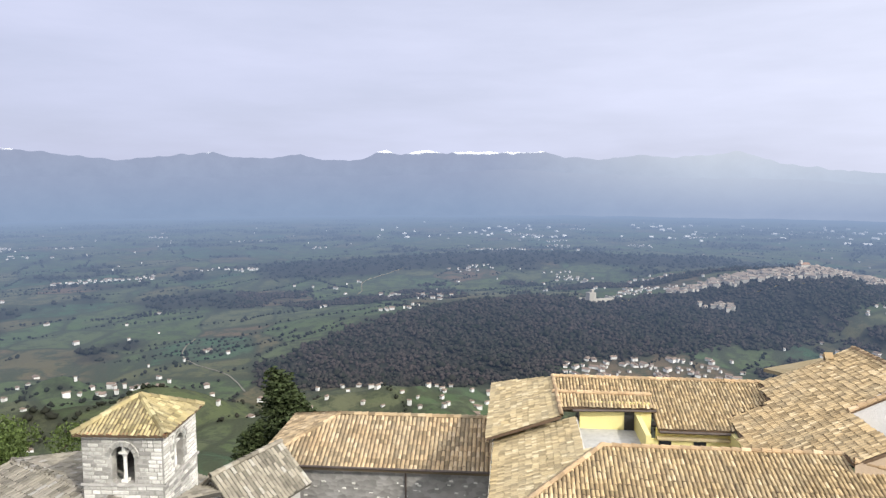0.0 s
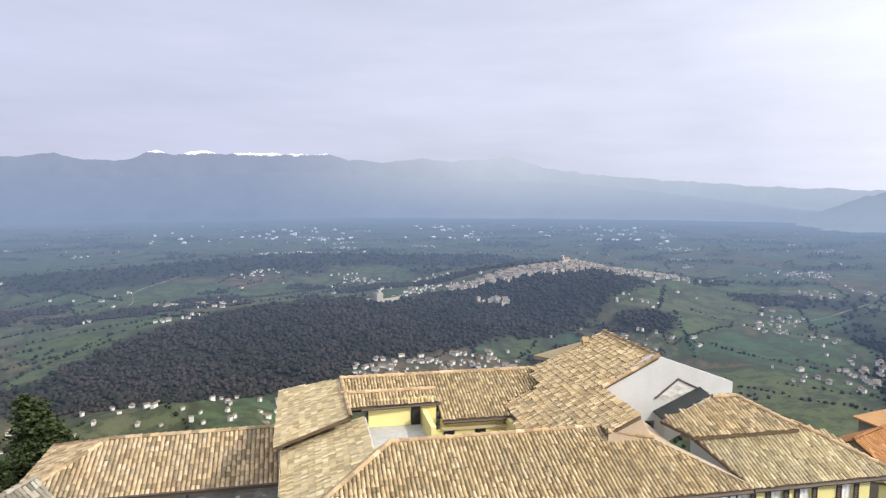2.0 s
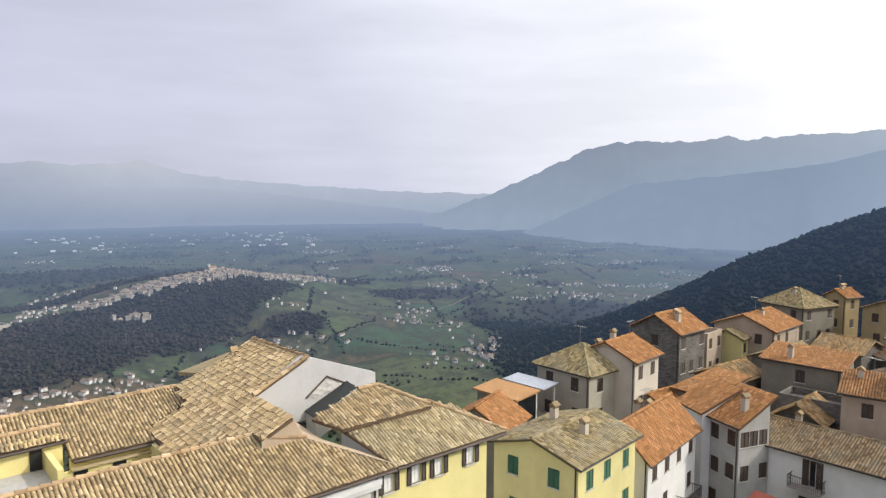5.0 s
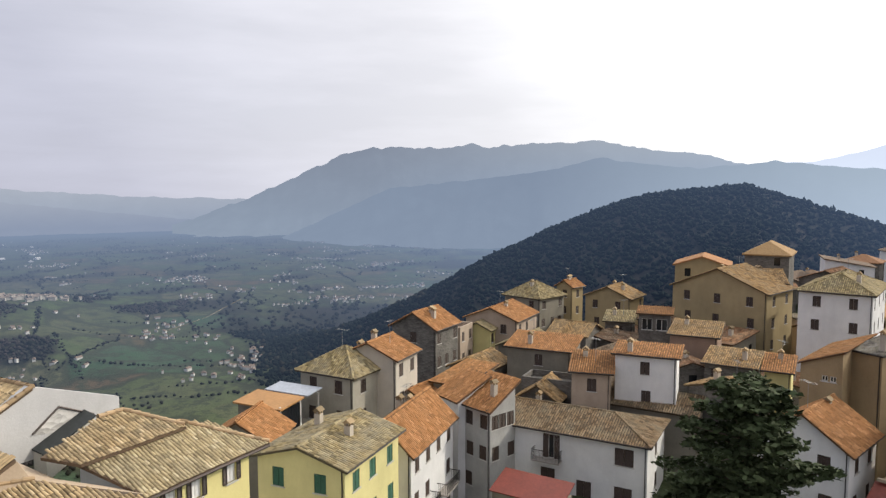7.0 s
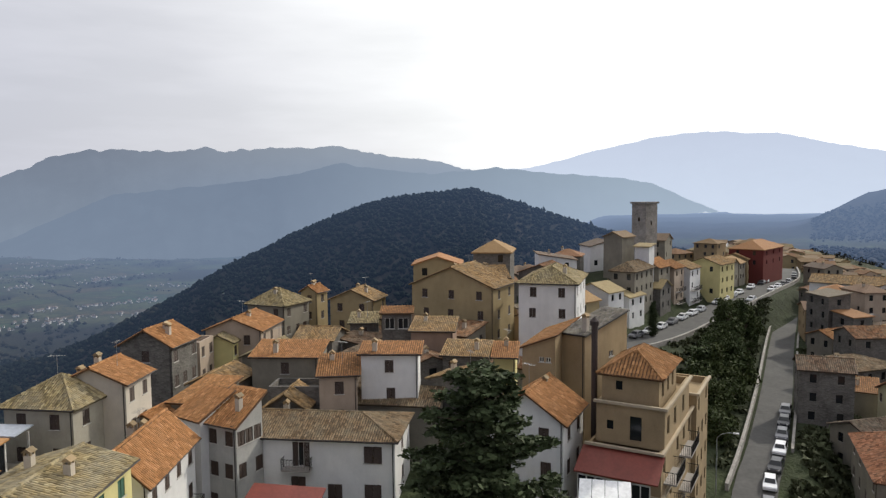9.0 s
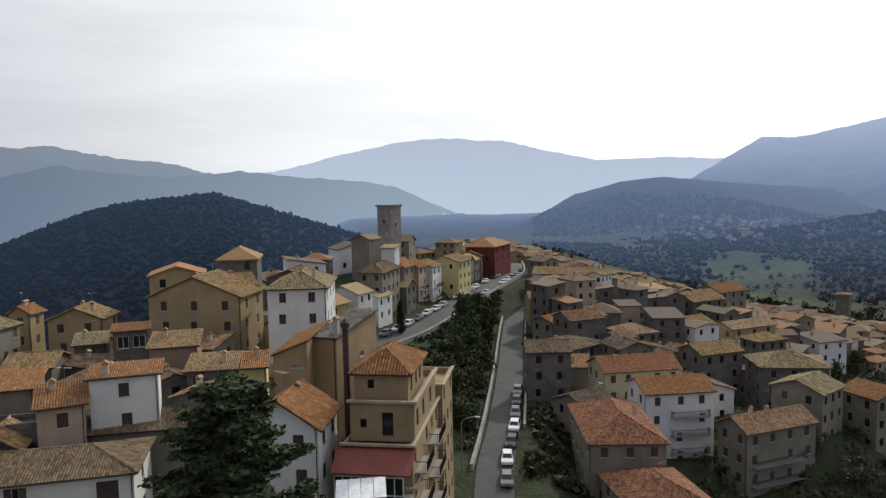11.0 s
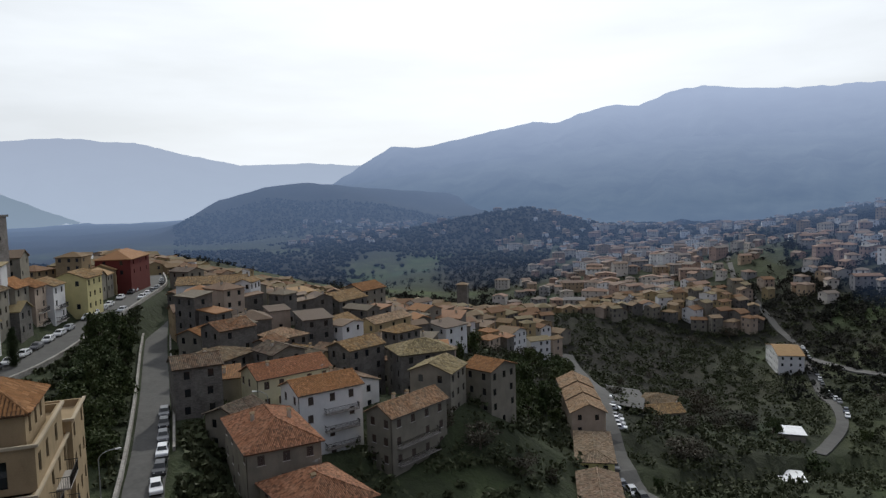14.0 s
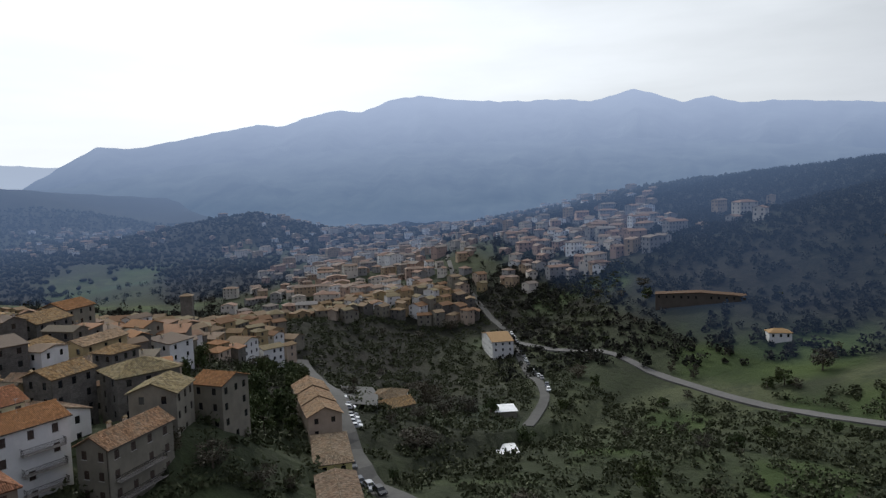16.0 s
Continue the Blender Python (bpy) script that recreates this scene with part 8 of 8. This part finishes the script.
def tree(kind, seed, label):
    """A tree at the origin: tapered trunk with limbs, and a crown of leaf clumps."""
    rnd = random.Random(seed)
    t = thing("tree", label, "tree", pose(0, 0, 0))
    w = Shape()
    clumps = []
    if kind == "broad" or kind == "bare":
        h = 6.0
        w.tube((0, 0, -0.5), (0.1, 0, h * 0.4), 0.24, 0.15, 7)
        for k in range(17):
            a = rnd.uniform(0, 6.28)
            e = Vector((math.cos(a) * rnd.uniform(0.9, 2.6), math.sin(a) * rnd.uniform(0.9, 2.6), h * rnd.uniform(0.22, 0.98)))
            w.tube((0.1, 0, h * rnd.uniform(0.3, 0.45)), e, 0.1, 0.03, 5)
            rr = rnd.uniform(0.9, 1.6)
            clumps.append((e.x, e.y, e.z, rr, rr * 0.75))
            if kind == "bare":
                for j in range(4):
                    f = e + Vector((rnd.gauss(0, 0.8), rnd.gauss(0, 0.8), rnd.uniform(0.1, 1.2)))
                    w.tube(e * 0.8 + Vector((0, 0, 0.8)), f, 0.03, 0.01, 3)
        crown = leaf_cloud("crown", clumps, 64 if kind == "broad" else 46, 0.36 if kind == "broad" else 0.26, leaf_mat((0.05, 0.07, 0.025)) if kind == "broad" else leaf_mat((0.06, 0.058, 0.042), "twigs"), seed)
    elif kind == "cypress":
        w.tube((0, 0, -0.5), (0, 0, 9), 0.22, 0.05, 7)
        for k in range(30):
            z = 0.8 + 11.2 * k / 29
            rr = 1.35 * math.sqrt(max(0.02, 1 - max(0.0, (z - 6.0) / 6.6) ** 2)) * min(1.0, 0.55 + z / 5)
            a = rnd.uniform(0, 6.28)
            clumps.append((math.cos(a) * rr * 0.3, math.sin(a) * rr * 0.3, z, rr * 0.8, 0.85))
        crown = leaf_cloud("crown", clumps, 420, 0.11, leaf_mat((0.036, 0.052, 0.02)), seed)
    elif kind == "pine":
        w.tube((0, 0, -0.5), (0.3, 0.2, 6.5), 0.3, 0.2, 8)
        for k in range(16):
            a, r = rnd.uniform(0, 6.28), rnd.uniform(0.4, 3.3)
            e = Vector((math.cos(a) * r, math.sin(a) * r, 8.6 - r * 0.25 + rnd.uniform(-0.4, 0.5)))
            w.tube((0.3, 0.2, 6.3), e, 0.11, 0.03, 5)
            clumps.append((e.x, e.y, e.z, 1.3, 0.75))
        crown = leaf_cloud("crown", clumps, 900, 0.085, leaf_mat((0.075, 0.105, 0.028)), seed)
    else:      # a spreading cedar with tiers of level boughs
        w.tube((0, 0, -1), (0, 0, 22), 0.55, 0.08, 10)
        for k in range(78):
            z = 5 + 17 * (k / 77) ** 0.9
            r = (1 - (z - 4) / 19.5) ** 0.7 * rnd.uniform(3.6, 6.2) + 0.3
            a = k * 2.39996 + rnd.uniform(-0.3, 0.3)
            tip = Vector((math.cos(a) * r, math.sin(a) * r, z + r * rnd.uniform(-0.06, 0.16)))
            w.tube((0, 0, z - 0.5), tip, 0.1, 0.02, 5)
            m = max(2, int(r * 1.5))
            for j in range(m):
                f = (j + 1.2) / (m + 0.2)
                q = Vector((0, 0, z - 0.5)).lerp(tip, f)
                side = rnd.gauss(0, 0.45) * r * 0.25
                clumps.append((q.x - math.sin(a) * side, q.y + math.cos(a) * side, q.z + 0.1, 0.55 + 0.35 * rnd.random() + 0.45 * (1 - f), 0.34))
        crown = leaf_cloud("crown", clumps, 95, 0.2, leaf_mat((0.042, 0.062, 0.028)), seed, 0.5)
    part("trunk", w.mesh("trunk", BARK), t)
    part("crown", crown, t)
    return t


def at_size(x, y, s, sz, turn, sink=0.2):
    return pose(x, y, float(ground(x, y)) - sink, 0, 0, turn) @ Matrix.Diagonal((s, s, sz, 1))


cedar = tree("cedar", 5, "large dark green cedar standing before the white house")
cx, cy = polar(90.8, 46)
cedar.matrix_basis = pose(cx, cy, EYE - 33.2) @ Matrix.Diagonal((1.35, 1.35, 0.97, 1))
pine = tree("pine", 6, "bright green umbrella pine below the church")
px, py = polar(-33.2, 44)
pine.matrix_basis = pose(px, py, EYE - 24.9) @ Matrix.Diagonal((1.25, 1.25, 1.2, 1))
cyp = tree("cypress", 7, "tall dark green cypress behind the church")
qx, qy = polar(-13.7, 48)
cyp.matrix_basis = pose(qx, qy, EYE - 25.6) @ Matrix.Diagonal((1.75, 1.75, 0.98, 1))
c2 = copy_thing(cyp, pose(*polar(-11.9, 49), EYE - 27.0, 0, 0, 80) @ Matrix.Diagonal((0.85, 0.85, 0.9, 1)))
tagged(c2, "smaller dark green cypress behind the church")
c4 = copy_thing(cyp, pose(*polar(-15.9, 47), EYE - 26.6, 0, 0, 200) @ Matrix.Diagonal((0.8, 0.8, 0.8, 1)))
tagged(c4, "bushy dark green cypress beside the taller one")
sx, sy = polar(104.9, 153)
c3 = copy_thing(cyp, pose(sx, sy, float(ground(sx, sy)), 0, 0, 30) @ Matrix.Diagonal((0.5, 0.5, 0.62, 1)))
tagged(c3, "slim dark cypress beside the street")
KINDS = [tree("broad", 11, "dark evergreen tree on the slope"), tree("broad", 12, "dark evergreen tree on the slope"), tree("bare", 13, "leafless brown winter tree on the slope"), tree("bare", 14, "leafless brown winter tree on the slope")]
for t in KINDS:
    tagged(t, group="trees on the slopes")
used = set()


def plant(x, y, s, rnd, kind=None):
    k = KINDS[rnd.randrange(4)] if kind is None else KINDS[kind]
    m = at_size(x, y, s * rnd.uniform(0.85, 1.2), s * rnd.uniform(0.8, 1.3), rnd.uniform(0, 360))
    if k.name not in used:
        used.add(k.name)
        k.matrix_basis = m
        return k
    return copy_thing(k, m)


rnd = random.Random(31)
made = 0
while made < 95:      # between the lane and the street wall
    k = rnd.uniform(0.06, 0.72)
    lo = Vector(LOW_ROAD[1]).lerp(Vector(LOW_ROAD[5]), k)
    hi = Vector((*polar(104.5 + 8 * k, 112 + 120 * k), 0))
    x, y = lo.lerp(hi, rnd.uniform(0.14, 0.66)).xy
    if float(along(LOW_ROAD, np.array(x), np.array(y))[0]) < 5.5 or float(along(HIGH_ROAD, np.array(x), np.array(y))[0]) < 7.5 or not clear(x, y, 2, False):
        continue
    plant(x, y, rnd.uniform(0.5, 0.95), rnd, rnd.choice([0, 1, 0, 1, 0]))
    made += 1
made = 0
while made < 110:
    a, d = rnd.uniform(126, 200), 85 + 340 * rnd.random() ** 1.15
    x, y = polar(a, d)
    if a < 150 and not gully(x, y) and not (d < 128):
        continue
    if not clear(x, y, 2.5):
        continue
    plant(x, y, rnd.uniform(0.55, 1.25), rnd, rnd.choice([0, 1, 2, 3, 2, 3]))
    made += 1


made = 0
while made < 34:
    k = rnd.random()
    gx, gy = (Vector((80, -110, 0)).lerp(Vector((108, -142, 0)), k * 2) if k < 0.5 else Vector((108, -142, 0)).lerp(Vector((135, -215, 0)), k * 2 - 1)).xy
    x, y = gx + rnd.gauss(0, 8), gy + rnd.gauss(0, 8)
    if not clear(x, y, 1.5):
        continue
    plant(x, y, rnd.uniform(0.8, 1.35), rnd, rnd.choice([0, 1]))
    made += 1


def tree_stuff(name, label, spots, mat, seed):
    """Far trees past counting: rough many-sided crowns on the ground."""
    r = np.random.RandomState(seed)
    P = np.array(spots, float)
    n = len(P)
    z = ground(P[:, 0], P[:, 1])
    base = np.array([(0, 0, 1.25), (1, 0, 0.55), (0.3, 0.95, 0.62), (-0.8, 0.6, 0.5), (-0.8, -0.6, 0.6), (0.3, -0.95, 0.5), (0.62, 0.3, 1.0), (-0.4, 0.55, 1.05), (-0.3, -0.6, 0.98), (0, 0, -0.4)])
    faces = np.array([(6, 0, 7), (7, 0, 8), (8, 0, 6), (1, 6, 2), (2, 6, 7), (2, 7, 3), (3, 7, 4), (4, 7, 8), (4, 8, 5), (5, 8, 6), (5, 6, 1), (9, 1, 2), (9, 2, 3), (9, 3, 4), (9, 4, 5), (9, 5, 1)])
    V = base[None] * (1 + r.normal(0, 0.22, (n, len(base), 3)))
    t = r.uniform(0, 6.28, n)
    c, s = np.cos(t)[:, None], np.sin(t)[:, None]
    x, y = V[..., 0] * c - V[..., 1] * s, V[..., 0] * s + V[..., 1] * c
    sz = P[:, 2][:, None]
    V = np.stack([P[:, 0][:, None] + x * sz, P[:, 1][:, None] + y * sz, z[:, None] + V[..., 2] * sz * r.uniform(0.7, 1.3, (n, 1))], -1)
    F = (faces[None] + (np.arange(n) * len(base))[:, None, None]).reshape(-1, 3)
    me = bpy.data.meshes.new(name)
    me.vertices.add(V.size // 3)
    me.vertices.foreach_set("co", V.ravel())
    me.loops.add(F.size)
    me.loops.foreach_set("vertex_index", F.ravel().astype(np.int32))
    me.polygons.add(len(F))
    me.polygons.foreach_set("loop_start", np.arange(0, F.size, 3, dtype=np.int32))
    me.materials.append(mat)
    me.update(calc_edges=True)
    return tagged(new(name, me), label, "trees", kind="stuff")


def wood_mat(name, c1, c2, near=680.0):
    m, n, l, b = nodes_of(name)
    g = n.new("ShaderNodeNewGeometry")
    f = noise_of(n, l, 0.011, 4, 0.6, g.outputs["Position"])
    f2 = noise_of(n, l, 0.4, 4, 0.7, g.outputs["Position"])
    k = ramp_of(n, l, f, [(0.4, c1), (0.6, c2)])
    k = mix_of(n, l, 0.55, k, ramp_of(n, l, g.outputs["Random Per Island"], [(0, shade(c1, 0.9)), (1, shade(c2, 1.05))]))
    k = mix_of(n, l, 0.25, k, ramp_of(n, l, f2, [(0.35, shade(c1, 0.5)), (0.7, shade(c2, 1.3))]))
    l.new(k, b.inputs["Base Color"])
    b.inputs["Roughness"].default_value = 0.95
    b.inputs["Specular IOR Level"].default_value = 0.1
    # haze painted over the far trees
    painted_haze(n, l, b, near)
    return m


def scatter(seed, n, az, dist, size, want=0.5, power=1.0):
    r = np.random.RandomState(seed)
    a = np.radians(r.uniform(*az, n))
    d = np.sqrt(dist[0] ** 2 + (dist[1] ** 2 - dist[0] ** 2) * r.rand(n) ** power)
    x, y = d * np.sin(a), d * np.cos(a)
    k = wooded(x, y) > want + r.uniform(-0.25, 0.25, n)
    return np.stack([x[k], y[k], r.uniform(*size, k.sum())], 1)


def hedgerows(seed):
    """Lines of small trees between the fields of the plain."""
    r = np.random.RandomState(seed)
    out = []
    for k in range(420):
        x, y = polar(r.uniform(-36, 68), 600 + 2500 * r.rand() ** 1.2)
        t, ln = r.choice([0.5, 2.07, 0.9]) + r.normal(0, 0.12), r.uniform(50, 230)
        n = int(ln / r.uniform(4.5, 9))
        q = np.linspace(-0.5, 0.5, n) * ln
        out.append(np.stack([x + q * math.cos(t) + r.normal(0, 2.0, n), y + q * math.sin(t) + r.normal(0, 2.0, n), r.uniform(1.0, 3.0, n)], 1))
    p = np.concatenate(out)
    return p[(np.hypot(p[:, 0], p[:, 1]) > 560) & (wooded(p[:, 0], p[:, 1]) < 0.5)]


tree_stuff("woods_on_the_village_hill", "brown leafless and dark evergreen woods covering a hill", scatter(1, 36000, (-17, 46), (600, 1500), (1.9, 3.6)), wood_mat("winter_wood", (0.016, 0.022, 0.015), (0.056, 0.044, 0.041)), 1)
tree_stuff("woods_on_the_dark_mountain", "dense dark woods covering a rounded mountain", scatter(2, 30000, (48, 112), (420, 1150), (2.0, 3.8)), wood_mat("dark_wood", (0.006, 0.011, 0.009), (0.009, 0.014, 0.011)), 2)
tree_stuff("woods_of_the_plain", "dark copses and hedgerows between the fields of the plain", np.concatenate([scatter(3, 22000, (-38, 66), (600, 3800), (2.5, 5.5), 0.55, 1.4), hedgerows(33)]), wood_mat("copse", (0.014, 0.019, 0.012), (0.03, 0.028, 0.022)), 3)
south_trees = np.concatenate([scatter(4, 36000, (116, 206), (430, 2000), (1.8, 4.0), 0.5, 1.1), scatter(44, 6000, (140, 206), (430, 1700), (1.8, 3.6), -1)[::2]])
town_r = np.random.RandomState(51)
town_trees = np.array([(*polar(a, d), sz) for a, d, sz in zip(town_r.uniform(128, 186, 1100), 450 + 1150 * town_r.rand(1100) ** 1.3, town_r.uniform(2.2, 5.0, 1100))])
south_trees = np.concatenate([south_trees, town_trees, scatter(45, 7000, (164, 206), (300, 900), (1.6, 3.6), -1)])
south_r = np.hypot(south_trees[:, 0], south_trees[:, 1])
SOUTH_WOOD = wood_mat("south_wood", (0.018, 0.026, 0.018), (0.042, 0.037, 0.03))
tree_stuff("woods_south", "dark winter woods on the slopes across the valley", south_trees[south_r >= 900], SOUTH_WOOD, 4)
mid_trees = [(x, y, float(ground(x, y)) + sz * 0.55, sz * 0.85, sz * 0.8) for x, y, sz in south_trees[south_r < 900] if clear(x, y, 1.5, False)]
tagged(new("woods_valley", leaf_cloud("woods_valley", mid_trees, 30, 0.8, SOUTH_WOOD, 14)), "dark winter woods and hedges on the valley side", "trees", kind="stuff")
near_scrub = scatter(5, 9500, (118, 206), (75, 470), (0.9, 3.0), -1, 1.0)
near_scrub = np.array([p for p in near_scrub if not (p[0] < 45 and p[0] ** 2 + p[1] ** 2 > 265 ** 2) and clear(p[0], p[1], 1.0) and (math.degrees(math.atan2(p[0], p[1])) % 360 > 139 or gully(p[0], p[1]) or p[0] ** 2 + p[1] ** 2 < 128 ** 2)])
bank = []
low_l, high_l = finer(LOW_ROAD[1:], 2.0), finer(HIGH_ROAD, 2.0)
for k in range(900):      # the bank between lane and street, and the verge below the lane
    f = rnd.random()
    a, b = low_l[int(f * (len(low_l) - 1))], high_l[int(f * (len(high_l) - 1))]
    if k % 3:
        x, y = a.lerp(b, rnd.uniform(0.1, 0.95)).xy
    else:
        n = side_of(low_l, int(f * 0.4 * (len(low_l) - 1)))
        x, y = (low_l[int(f * 0.4 * (len(low_l) - 1))] - n * rnd.uniform(4.5, 14)).xy
    if float(along(LOW_ROAD, np.array(x), np.array(y))[0]) > 4.4 and float(along(HIGH_ROAD, np.array(x), np.array(y))[0]) > 5.6 and clear(x, y, 0.6, False):
        bank.append((x, y, rnd.uniform(0.6, 1.5)))
near_scrub = np.concatenate([near_scrub, np.array(bank)])
leafs = [(x, y, float(ground(x, y)) + s * 0.4, s, s * 0.6) for x, y, s in near_scrub]
sc = new("scrub", leaf_cloud("scrub", leafs, 34, 0.5, leaf_mat((0.048, 0.06, 0.03), "scrub_leaves"), 8))
tagged(sc, "low dark scrub and brambles on the valley slopes", "scrub", kind="stuff")
north_scrub = scatter(6, 2600, (40, 70), (60, 620), (1.5, 3.2), -1)
tree_stuff("woods_below_the_town", "dark scrub on the steep slope below the town", north_scrub, wood_mat("slope_scrub", (0.025, 0.03, 0.016), (0.05, 0.05, 0.03)), 6)
